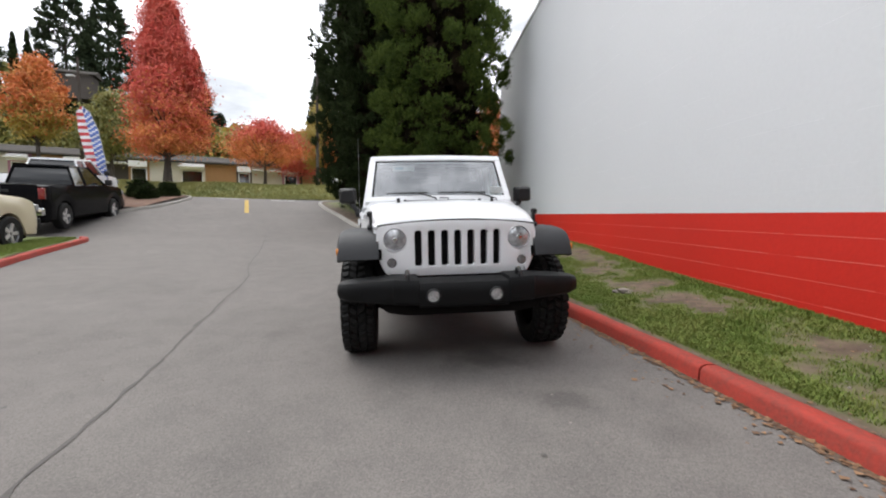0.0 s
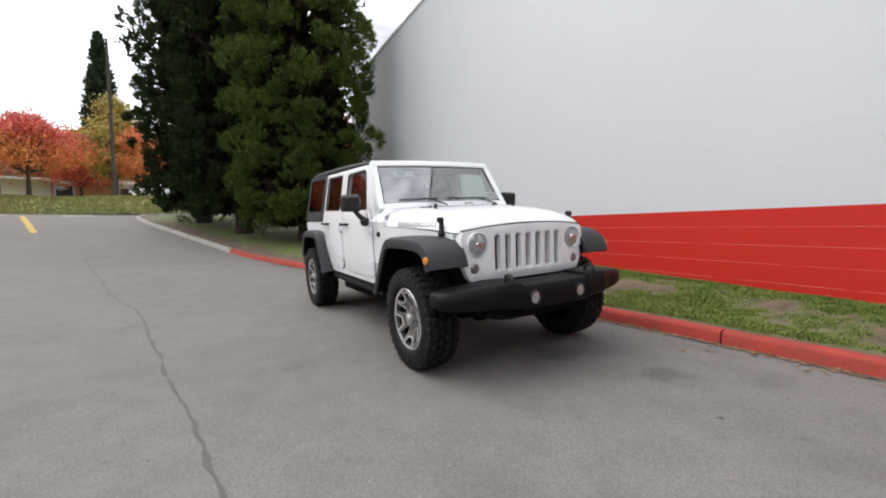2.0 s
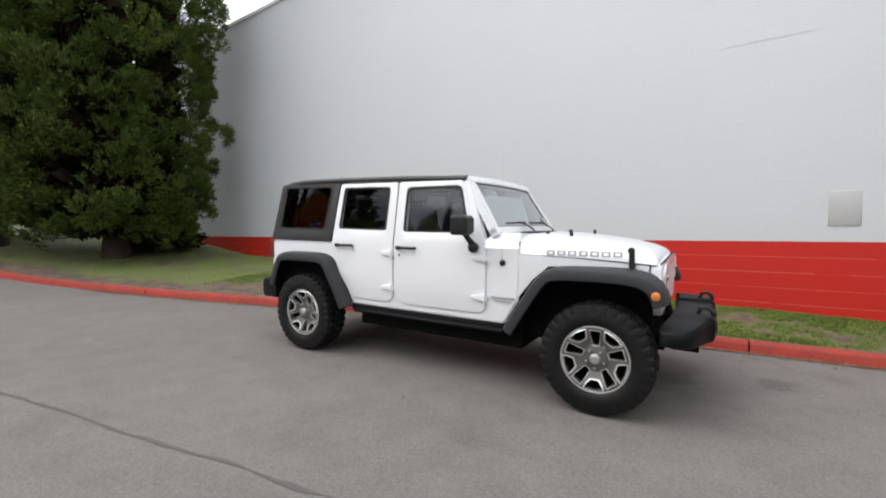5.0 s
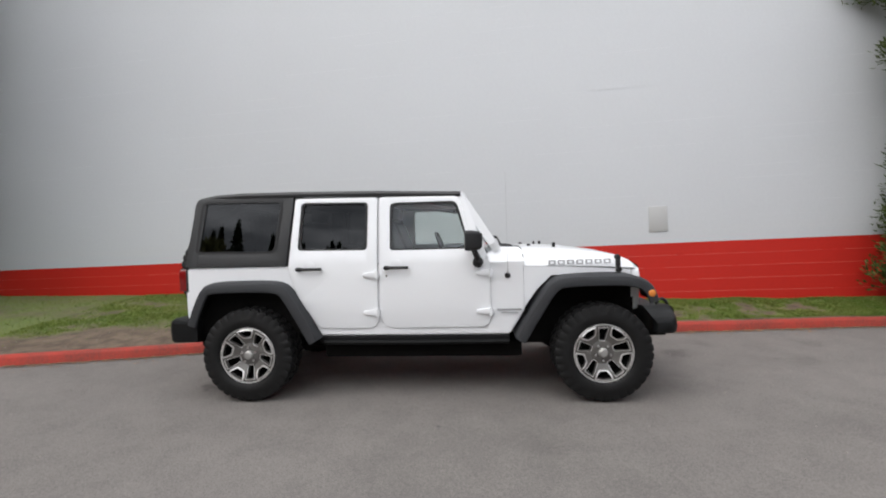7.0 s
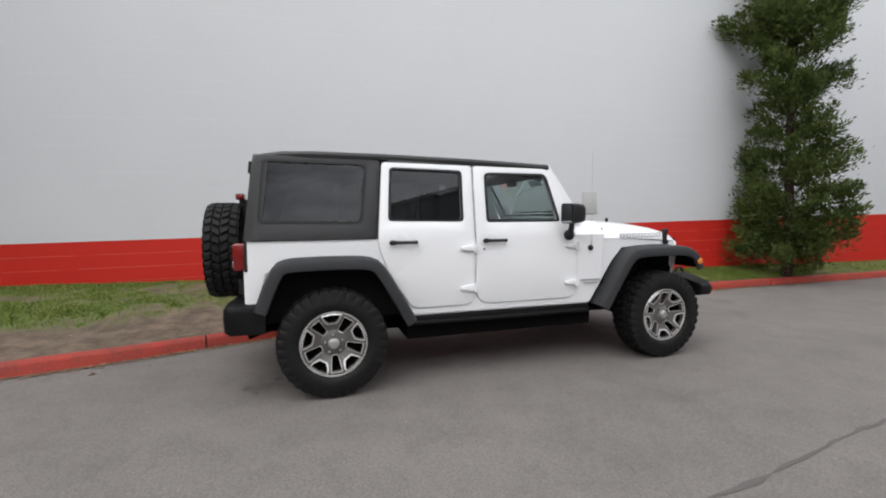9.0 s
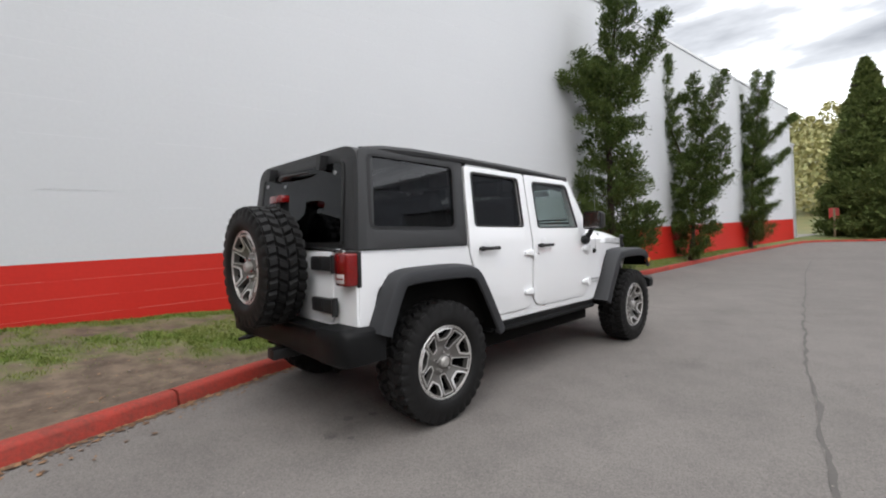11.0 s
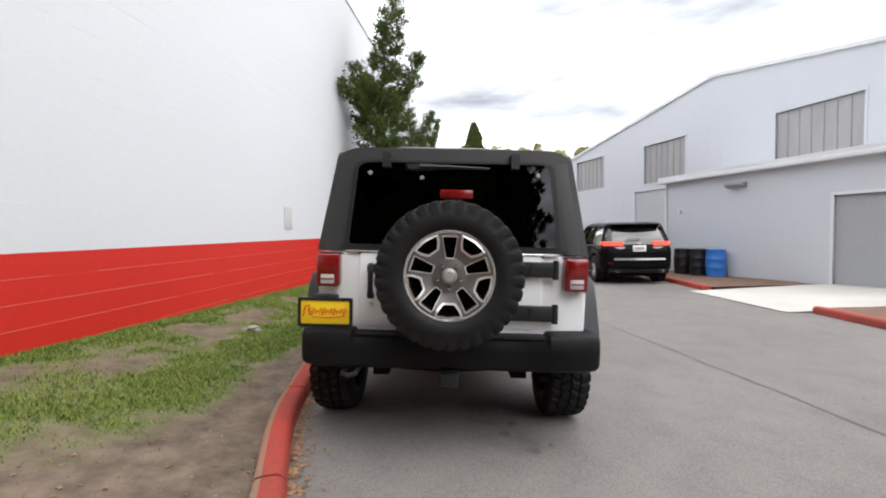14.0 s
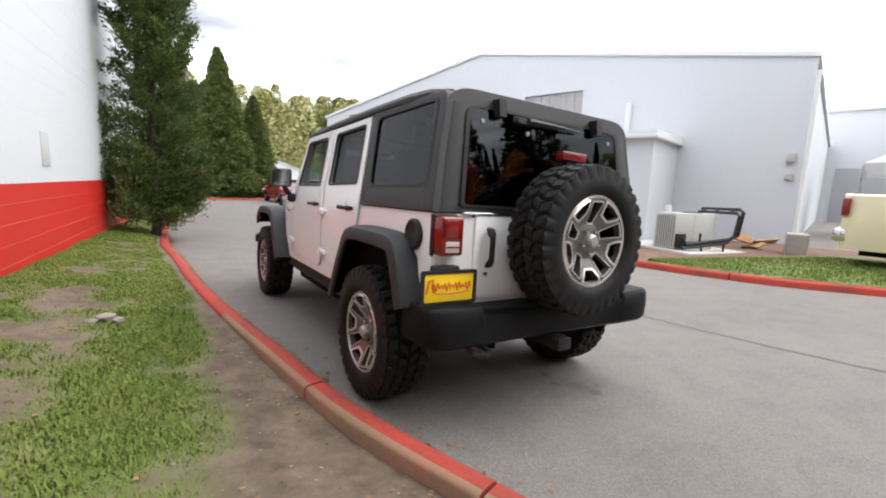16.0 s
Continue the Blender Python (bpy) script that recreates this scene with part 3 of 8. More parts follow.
def lawn_z(x, y, e=None):
    e = _edge(y) if e is None else e
    s = min(1, max(0, (x - e) / max(0.3, min(lawn_target(y), 6) - e)))
    zk = float(ground_z(e, y)) + KERB_H - 0.015 - 0.075 * math.exp(-((y - 3.6) / 2.3) ** 2)
    k = s * s * (3 - 2 * s) * 0.6 + s * 0.4
    return zk + (max(float(lawn_base(y)), zk) - zk) * k + 0.022 * noise.noise(Vector((x * 1.4, y * 1.4, 0))) * min(1, s * 6)


lawn_ys = np.r_[np.arange(-42, -8, 0.5), np.arange(-8, 9, 0.09), np.arange(9, 20.2, 0.3)]
LN = 30
lv, soil_mask = [], []
for y in lawn_ys:
    e, tx = _edge(y), lawn_target(y)
    for k in range(LN + 1):
        x = e + (tx - e) * k / LN
        lv.append((x, y, lawn_z(x, y, e)))
        soil_mask.append(bare(x, y))
lf = [(r * (LN + 1) + c, r * (LN + 1) + c + 1, (r + 1) * (LN + 1) + c + 1, (r + 1) * (LN + 1) + c) for r in range(len(lawn_ys) - 1) for c in range(LN)]
lawn_mat = M["turf"].copy()
lawn_mat.name = "lawn"
lawn_mat.node_tree.nodes["Bump"].inputs["Strength"].default_value = 0.2
n_, l_ = lawn_mat.node_tree.nodes, lawn_mat.node_tree.links
at = n_.new("ShaderNodeAttribute")
at.attribute_name = "soil"
mixs = n_.new("ShaderNodeMix")
mixs.data_type = "RGBA"
soil_noise = n_.new("ShaderNodeTexNoise")
soil_noise.inputs["Scale"].default_value, soil_noise.inputs["Detail"].default_value, soil_noise.inputs["Roughness"].default_value = 5, 12, 0.66
soil_ramp = n_.new("ShaderNodeValToRGB")
soil_ramp.color_ramp.elements[0].position, soil_ramp.color_ramp.elements[0].color = 0.36, (0.062, 0.044, 0.031, 1)
soil_ramp.color_ramp.elements[1].position, soil_ramp.color_ramp.elements[1].color = 0.66, (0.165, 0.122, 0.086, 1)
old = [q for q in l_ if q.to_socket.name == "Base Color"][0].from_socket
l_.new(n_["Texture Coordinate"].outputs["Object"], soil_noise.inputs["Vector"])
l_.new(soil_noise.outputs["Fac"], soil_ramp.inputs["Fac"])
l_.new(at.outputs["Fac"], mixs.inputs[0])
l_.new(old, mixs.inputs[6])
l_.new(soil_ramp.outputs["Color"], mixs.inputs[7])
l_.new(mixs.outputs[2], n_["Principled BSDF"].inputs["Base Color"])
lawn = mesh_np("lawn", lv, lf, lawn_mat, None, True)
la = lawn.data.attributes.new("soil", "FLOAT", "POINT")
la.data.foreach_set("value", soil_mask)
tagged(lawn, "patchy lawn with bare soil between kerb and wall", "lawn", kind="structure")


def blades(name, S, label, height=(0.03, 0.075), width=0.008, lean=0.6, material=None, category="grass", seed=1):
    """Single leaves of grass at rows of x, y, z, size; each a bent pair of faces."""
    rng = np.random.default_rng(seed)
    S = np.asarray(S, float)
    n = len(S)
    a, h = rng.uniform(0, 6.283, n), rng.uniform(*height, n) * S[:, 3]
    dx, dy = np.cos(a), np.sin(a)
    k, w = rng.uniform(0.1, lean, n) * h, width * rng.uniform(0.7, 1.5, n) * S[:, 3]
    x, y, z = S[:, 0], S[:, 1], S[:, 2]
    rows = [(x - dy * w, y + dx * w, z - 0.01), (x + dy * w, y - dx * w, z - 0.01), (x + dx * k * 0.4 + dy * w * 0.7, y + dy * k * 0.4 - dx * w * 0.7, z + h * 0.65), (x + dx * k, y + dy * k, z + h), (x + dx * k * 0.4 - dy * w * 0.7, y + dy * k * 0.4 + dx * w * 0.7, z + h * 0.65)]
    V = np.stack([np.stack(r, 1) for r in rows], 1).reshape(-1, 3)
    b = np.arange(n)[:, None] * 5
    loops = np.concatenate([b, b + 1, b + 2, b + 4, b + 4, b + 2, b + 3], 1).ravel()
    me = bpy.data.meshes.new(name)
    me.vertices.add(5 * n)
    me.vertices.foreach_set("co", V.ravel())
    me.loops.add(7 * n)
    me.loops.foreach_set("vertex_index", loops)
    me.polygons.add(2 * n)
    me.polygons.foreach_set("loop_start", (np.arange(n)[:, None] * 7 + np.array([[0, 4]])).ravel())
    me.update(calc_edges=True)
    me.materials.append(material or M["grass"])
    return tagged(new(name, me), label, category, kind="stuff")


# where the lawn is bare and how high it lies, on a fine grid
_by = np.arange(-20, 14.01, 0.06)
_bu = np.linspace(0, 1, 46)
_be, _bw = np.array([_edge(y) for y in _by]), np.array([wall_x(y) for y in _by])
_bare = np.array([[bare(e + (w - e) * u, y) for u in _bu] for y, e, w in zip(_by, _be, _bw)])
_lawn = np.array([[lawn_z(e + (w - e) * u, y, e) for u in _bu] for y, e, w in zip(_by, _be, _bw)])
rng = np.random.default_rng(11)
gn = 900000
gy = np.where(rng.random(gn) < 0.88, rng.uniform(-7.0, 7.5, gn), rng.uniform(-20, 13.9, gn))
gu = rng.random(gn)
gi, gj = (gy + 20) / 0.06, gu * 45
i0, j0 = gi.astype(int), np.minimum(gj.astype(int), 44)
fi, fj = gi - i0, gj - j0


def _grid(G):
    return (G[i0, j0] * (1 - fj) + G[i0, j0 + 1] * fj) * (1 - fi) + (G[i0 + 1, j0] * (1 - fj) + G[i0 + 1, j0 + 1] * fj) * fi


gx = np.interp(gy, _by, _be) + (np.interp(gy, _by, _bw) - np.interp(gy, _by, _be)) * gu
gb = _grid(_bare)
keep = rng.random(gn) < 0.006 + 0.6 * np.clip(1 - gb * 1.1, 0, 1) ** 1.5
spots = np.stack([gx, gy, _grid(_lawn), (0.55 + 0.6 * rng.random(gn)) * (1.15 - 0.5 * np.clip(gb, 0, 1))], 1)[keep]
blades("lawn_grass", spots, "short damp green grass growing in patches", (0.010, 0.032), 0.0030, 1.7)

# leaves, twigs and pebbles lying in the gutter and on the bare soil
V, F = [], []
random.seed(5)
for k in range(16500):
    if k < 14500:
        i = random.randrange(30, len(KLINE) - 40)
        p, q = KLINE[i], KLINE[i + 1]
        d = (q - p) / np.linalg.norm(q - p)
        nrm = np.array([-d[1], d[0]])
        off = KERB_W / 2 + 0.015 + abs(random.gauss(0, 0.045 if random.random() < 0.8 else 0.16))
        c = p + nrm * off + d * random.uniform(0, 0.25)
        if not (-6 < c[1] < 9):
            continue
        z = float(ground_z(c[0], c[1])) + 0.006
    else:
        y = random.uniform(-5, 8)
        x = random.uniform(_edge(y), wall_x(y))
        if random.random() > 0.25 + bare(x, y):
            continue
        c, z = (x, y), lawn_z(x, y) + 0.006
    a, s = random.uniform(0, 6.283), random.uniform(0.008, 0.030) * (1.0 if random.random() < 0.5 and k < 14500 else 0.6)
    b = len(V)
    for dx, dy, dz in ((1, 0, 0.3), (0.15, 0.85, 0.0), (-0.9, 0.15, 0.5), (-0.1, -0.8, 0.2)):
        V.append((c[0] + s * (dx * math.cos(a) - dy * math.sin(a)), c[1] + s * (dx * math.sin(a) + dy * math.cos(a)), z + s * dz * random.random()))
    F.append((b, b + 1, b + 2, b + 3))
tagged(mesh_np("fallen_leaves", V, F, M["litter"]), "small dry brown leaves lying along the kerb", "leaves", kind="stuff")


def stone_mesh(bm, c, r, squash=0.6):
    q = bmesh.ops.create_icosphere(bm, subdivisions=1, radius=r)
    for v in q["verts"]:
        v.co = Vector((v.co.x * random.uniform(0.8, 1.3), v.co.y * random.uniform(0.7, 1.1), v.co.z * squash)) + Vector(c)


bm = bmesh.new()
for k in range(260):
    y = random.uniform(-3, 8)
    x = random.uniform(_edge(y), wall_x(y))
    if random.random() < bare(x, y):
        stone_mesh(bm, (x, y, lawn_z(x, y) + 0.003), random.uniform(0.004, 0.013))
for k in range(260):
    x, y = random.uniform(-4.5, 1.2), random.uniform(-4, 8)
    if x < _edge(y) - 0.2:
        stone_mesh(bm, (x, y, float(ground_z(x, y)) + 0.002), random.uniform(0.003, 0.008))
tagged(link("pebbles", bm, M["pebble"]), "small pale pebbles scattered on soil and asphalt", "pebbles", kind="stuff")
bm = bmesh.new()
random.seed(3)
for dx, dy, r in ((0, 0, 0.075), (0.09, 0.03, 0.05), (-0.07, 0.05, 0.045), (0.03, -0.07, 0.04)):
    stone_mesh(bm, (2.24 + dx, 1.18 + dy, lawn_z(2.24, 1.18) + r * 0.4), r)
tagged(link("stone", bm, M["pebble"], smooth=30), "pale rough stone lying on the lawn", "stone")

# seam crack with its feathered edge, stains and scuffs
CRACK = [(-0.9, -16), (-1.35, -9.5), (-1.75, -5.8), (-1.93, -3.9), (-2.18, -1.7), (-2.36, -0.1), (-2.5, 0.8), (-2.6, 1.45), (-2.72, 2.3), (-3.0, 4.2), (-3.45, 5.7), (-4.0, 8.5), (-4.8, 12)]


def flat_strip(name, pts, w, material, label, category, lift=0.004, wob=0.5, step=0.07):
    line = spline(pts, step)
    V, F = [], []
    for i, p in enumerate(line):
        t = line[min(i + 1, len(line) - 1)] - line[max(i - 1, 0)]
        t = t / np.linalg.norm(t)
        nrm = np.array([t[1], -t[0]])
        sh = 0.035 * noise.noise(Vector((p[0] * 2.2, p[1] * 2.2, 0))) + 0.012 * noise.noise(Vector((p[0] * 9, p[1] * 9, 4)))
        for s in (-1, 1):
            ww = w * (1 + wob * noise.noise(Vector((p[0] * 6, p[1] * 6, 7 * s))))
            q = p + nrm * (sh + s * max(0.001, ww))
            V.append((q[0], q[1], float(ground_z(q[0], q[1])) + lift))
    F = [(2 * i, 2 * i + 1, 2 * i + 3, 2 * i + 2) for i in range(len(line) - 1)]
    return tagged(mesh_np(name, V, F, material), label, category, kind="structure")


GUTTER = [(float(p[0]) - 0.115, float(p[1])) for p in KLINE[::4] if -8 < p[1] < 9]
flat_strip("gutter_dirt", GUTTER, 0.028, M["soil"], "dark damp dirt lying in the gutter", "dirt", 0.004, 1.1)
flat_strip("asphalt_seam", CRACK, 0.012, M["crack"], "dark open seam running along the asphalt", "crack", 0.004, 1.7)


def blot(name, x, y, r, material, label, lift=0.005, aspect=1.0, turn=0.0):
    V = [(x, y, float(ground_z(x, y)) + lift)]
    n = 22
    for k in range(n):
        a = 2 * math.pi * k / n
        q = r * (1 + 0.55 * noise.noise(Vector((math.cos(a) * 1.6 + x * 7, math.sin(a) * 1.6 + y * 7, 2))))
        u, v = q * math.cos(a), q * math.sin(a) * aspect
        px, py = x + u * math.cos(turn) - v * math.sin(turn), y + u * math.sin(turn) + v * math.cos(turn)
        V.append((px, py, float(ground_z(px, py)) + lift))
    return tagged(mesh_np(name, V, [(0, 1 + k, 1 + (k + 1) % n) for k in range(n)], material), label, "stain", kind="structure")


for x, y, r in ((0.47, -1.23, 0.022), (0.30, -1.05, 0.016), (-0.5, 3.57, 0.045), (-0.36, 3.36, 0.035), (-0.62, 3.5, 0.02), (-0.42, 3.2, 0.03), (0.95, -1.25, 0.016), (-1.35, 1.3, 0.02), (0.2, -1.75, 0.014), (-3.3, 2.6, 0.018), (-2.9, -0.8, 0.018)):
    blot("oil_spot", x, y, r, M["oil"], "small dark oil spot on the asphalt")

for x0, y0, x1, y1, w, k in ((-6.75, 16.3, -8.08, 20.6, 0.09, "yellowpaint"),):
    flat_strip("lane_line", [(x0, y0), ((x0 + x1) / 2, (y0 + y1) / 2), (x1, y1)], w, M[k], "worn yellow centre line at the driveway mouth", "road marking", 0.008, 0.1)
flat_strip("stop_line", [(-9.8, 21.3), (-9.0, 21.3), (-8.7, 21.3)], 0.12, M["whitepaint"], "worn white stop line", "road marking", 0.008, 0.2)
flat_strip("stop_line", [(-6.9, 20.9), (-6.3, 20.9), (-5.7, 20.9)], 0.12, M["whitepaint"], "worn white stop line", "road marking", 0.008, 0.2)

# ---------------------------------------------------------------- the long white wall
WALL = pose(3.2, 0, 0, 0, 0, -math.degrees(math.atan(0.075)))
wall_east = tagged(new("wall_east"), "tall white-painted block wall with a red base band", "wall", kind="structure")
wall_east.matrix_basis = WALL
W0, W1, PAINT_Z, TOP_Z, COURSE = -27.9, 16.3, 1.21, 7.6, 0.2032
z = PAINT_Z - 9 * COURSE
random.seed(21)
while z < TOP_Z - 0.01:
    z1 = min(z + COURSE, TOP_Z)
    red = z1 <= PAINT_Z + 0.01
    j = random.uniform(0, 0.0008)
    d = 0.003 if red else 0.0009
    prof = [(0.30, z), (d, z), (j * (1 if red else 0.4), z + 0.001), (j * (1 if red else 0.4), z1 - 0.005), (d, z1 - 0.0005), (d, z1), (0.30, z1)]
    part("block_course", prism(prof, "y", W0, W1), M["wallred"] if red else M["wallwhite"], wall_east, smooth=None)
    z = z1
part("coping", prism([(-0.03, TOP_Z), (-0.03, TOP_Z + 0.10), (0.33, TOP_Z + 0.12), (0.33, TOP_Z)], "y", W0 - 0.02, W1 + 0.02), M["siding_trim"], wall_east, "pale sheet-metal coping")
part("vent_panel", box(-0.012, 0.05, -2.245, -1.945, 1.405, 1.83, 0.006), M["ventgrey"], wall_east, "small grey vent panel")
part("return_wall", prism([(0.30, -1.0), (0.30, TOP_Z), (22, TOP_Z), (22, -1.0)], "y", W1 - 0.3, W1), M["wallwhite"], wall_east)
part("return_wall", prism([(0.30, -1.0), (0.30, TOP_Z), (22, TOP_Z), (22, -1.0)], "y", W0, W0 + 0.3), M["wallwhite"], wall_east)
part("roof_deck", box(0.30, 22, W0 + 0.3, W1 - 0.3, TOP_Z - 0.4, TOP_Z - 0.2), M["roofing"], wall_east)
# thin mortar ridges left standing under the paint
random.seed(8)
for row in range(-5, 0):
    y0, zz = -8.0 + random.random(), PAINT_Z + COURSE * row
    while y0 < 13:
        ln = random.uniform(0.8, 3.4)
        part("mortar_ridge", box(-0.0012, 0.004, y0, y0 + ln, zz - 0.0022, zz + random.uniform(0.0015, 0.0040)), M["wallworn"], wall_east, smooth=None)
        y0 += ln + random.uniform(0.05, 0.6)
for k in range(90):
    y0, zz = random.uniform(-8, 13), PAINT_Z + COURSE * random.randrange(1, 22)
    part("mortar_ridge", box(-0.0012, 0.004, y0, y0 + random.uniform(0.2, 1.3), zz - 0.002, zz + 0.003), M["wallridge"], wall_east, smooth=None)
wall_low = tagged(new("wall_low"), "lower white wall beyond the end of the red band", "wall", kind="structure")
wall_low.matrix_basis = WALL
part("wall_face", box(0.5, 0.8, -31.2, W0 - 0.01, -1, 5.9), M["wallwhite"], wall_low)
part("coping", box(0.44, 0.86, -31.2, W0 - 0.02, 5.9, 6.0), M["siding_trim"], wall_low)
part("return_wall", box(0.8, 22, -31.2, -30.9, -1, 5.9), M["wallwhite"], wall_low)

# ---------------------------------------------------------------- the pale gabled building across the driveway
BT = math.atan(0.28)
BLD = pose(0, 0, 0, 0, 0, math.degrees(BT))
XM, XA = -11.75, -9.39
S0, S1, SR = -18.0, 3.78, -7.0
ZE, ZR, ZG = 4.95, 6.67, -0.6
shop = tagged(new("metal_building"), "pale blue-grey metal-clad gabled building with annex", "building")
shop.matrix_basis = BLD
W = {"w1": (-15.9, -13.42, 3.4, 4.97), "w2": (-10.53, -8.26, 3.26, 4.88), "w3": (-4.72, -2.40, 3.3, 4.8)}


def roof_z(s):
    return ZE + (ZR - ZE) * (1 - abs(s - SR) / ((S1 - SR) if s > SR else (SR - S0)))


# gable wall as upright sheets with a rib at each joint, leaving out the openings
cuts = sorted({S0, S1, SR, -11.13, -8.0, *[q for w in W.values() for q in w[:2]], *np.arange(S0, S1, 0.9).round(3).tolist()})
for a, b in zip(cuts, cuts[1:]):
    if b - a < 0.02:
        continue
    mid = (a + b) / 2
    gaps = [(w[2], w[3]) for w in W.values() if w[0] - 1e-6 < mid < w[1] + 1e-6]
    if -11.13 < mid < -8.0:
        gaps = [(ZG, 2.95)] + gaps
    low = ZG
    for g0, g1 in sorted(gaps) + [(99, 99)]:
        top = [roof_z(a), roof_z(b)] if g0 > 50 else [g0, g0]
        if top[0] - low > 0.02:
            part("wall_sheet", prism([(a, low), (b, low), (b, top[1]), (a, top[0])], "x", XM - 0.12, XM), M["siding"], shop, smooth=None)
        low = g1
for s in np.arange(S0 + 0.6, S1, 0.6):
    if any(w[0] - 0.05 < s < w[1] + 0.05 for w in W.values()) or -11.2 < s < -7.9:
        continue
    part("siding_rib", prism([(s - 0.016, ZG), (s + 0.016, ZG), (s + 0.010, roof_z(s) - 0.05), (s - 0.010, roof_z(s) - 0.05)], "x", XM, XM + 0.002), M["siding"], shop, smooth=None)
for w in W.values():
    win = part("window", box(XM - 0.10, XM - 0.07, w[0], w[1], w[2], w[3]), M["oldpane"], shop, "dull translucent fibreglass panel")
    n = 7
    for k in range(n + 1):
        s = w[0] + (w[1] - w[0]) * k / n
        part("mullion", box(XM - 0.07, XM - 0.045, s - 0.006, s + 0.006, w[2], w[3]), M["oldpane"], win)
    for s0, s1, z0, z1 in ((w[0] - 0.07, w[1] + 0.07, w[3], w[3] + 0.06), (w[0] - 0.07, w[1] + 0.07, w[2] - 0.06, w[2]), (w[0] - 0.07, w[0], w[2], w[3]), (w[1], w[1] + 0.07, w[2], w[3])):
        part("window_trim", box(XM - 0.12, XM + 0.012, s0, s1, z0, z1), M["siding"], win)
part("roller_door", box(XM - 0.10, XM - 0.06, -11.13, -8.0, ZG, 2.95), M["bigdoor"], shop, "grey roller door")
for sgn, s_end in ((1, S1), (-1, S0)):
    pts = [(SR, ZR), (s_end + sgn * 0.12, ZE - 0.02), (s_end + sgn * 0.12, ZE + 0.10), (SR, ZR + 0.13)]
    part("barge_trim", prism(pts, "x", XM, XM + 0.07), M["siding_trim"], shop, "pale metal edge trim")
    part("roof_slope", prism([(SR, ZR + 0.02), (s_end + sgn * 0.1, ZE), (s_end + sgn * 0.1, ZE + 0.1), (SR, ZR + 0.14)], "x", XM - 30, XM), M["siding_trim"], shop)
    part("side_wall", box(XM - 30, XM - 0.12, min(s_end, s_end - sgn * 0.12), max(s_end, s_end - sgn * 0.12), ZG, ZE), M["siding"], shop)
part("corner_trim", box(XM - 0.1, XM + 0.03, S1 - 0.05, S1 + 0.06, ZG, ZE), M["siding"], shop)
part("downpipe", tube([(XM + 0.02, S1 + 0.12, 4.6), (XM + 0.02, S1 + 0.12, ZG)], 0.05), M["siding_trim"], shop)
part("meter_box", box(XM, XM + 0.12, S1 - 0.3, S1 - 0.12, 2.3, 2.55, 0.01), M["paintgrey"], shop)
part("meter_box", box(XM, XM + 0.10, S1 - 0.28, S1 - 0.10, 1.85, 2.0, 0.01), M["paintgrey"], shop)
part("flue", box(XM, XM + 0.08, -0.86, -0.70, 3.2, 4.2), M["siding_trim"], shop)
# annex
AN0, AN1, AZ = -6.61, 0.81, 2.85
D0, D1, DZ = -1.47, 0.03, 2.02
for a, b, z0, z1 in ((AN0, D0, ZG, AZ), (D0, D1, DZ, AZ), (D1, AN1, ZG, AZ)):
    n = max(1, round((b - a) / 0.9))
    for k in range(n):
        part("wall_sheet", box(XA - 0.1, XA, a + (b - a) * k / n, a + (b - a) * (k + 1) / n, z0, z1), M["siding"], shop, smooth=None)
for s in np.arange(AN0 + 0.3, AN1, 0.6):
    z0 = DZ + 0.08 if D0 - 0.08 < s < D1 + 0.08 else ZG
    part("siding_rib", box(XA, XA + 0.002, s - 0.013, s + 0.013, z0, AZ), M["siding"], shop, smooth=None)
part("side_wall", box(XM, XA - 0.1, AN1 - 0.1, AN1, ZG, AZ), M["siding"], shop)
part("side_wall", box(XM, XA - 0.1, AN0, AN0 + 0.1, ZG, AZ), M["siding"], shop)
part("roof_slope", prism([(XM, AZ + 0.06), (XM, AZ + 0.24), (XA + 0.18, AZ + 0.16), (XA + 0.18, AZ + 0.06)], "y", AN0 - 0.12, AN1 + 0.12), M["siding_trim"], shop)
part("gutter", box(XA, XA + 0.2, AN0 - 0.14, AN1 + 0.14, AZ - 0.05, AZ + 0.06, 0.02), M["siding_trim"], shop)
part("gutter", box(XM, XA, AN1, AN1 + 0.14, AZ - 0.05, AZ + 0.06, 0.02), M["siding_trim"], shop)
ad = part("shop_door", box(XA - 0.09, XA - 0.05, D0, D1, ZG, DZ), M["rolldoor"], shop, "closed flat grey service door")
for s0, s1, z0, z1 in ((D0 - 0.06, D0, ZG, DZ + 0.06), (D1, D1 + 0.06, ZG, DZ + 0.06), (D0, D1, DZ, DZ + 0.06)):
    part("door_frame", box(XA - 0.1, XA + 0.025, s0, s1, z0, z1), M["siding_trim"], ad)
lampw = part("wall_lamp", prism([(XA, 2.42), (XA + 0.10, 2.42), (XA + 0.22, 2.50), (XA + 0.22, 2.56), (XA, 2.58)], "y", -4.15, -3.6, bevel=0.01), M["metalgrey"], shop, "grey wall floodlight")
part("pipe_outlet", lathe([(0, 0.10), (0.05, 0.10), (0.06, 0)], "x", (XA, -5.9, 1.85), 12), M["siding_trim"], shop)
part("downpipe", tube([(XA + 0.04, AN0 + 0.1, AZ), (XA + 0.04, AN0 + 0.1, ZG)], 0.04), M["siding_trim"], shop)

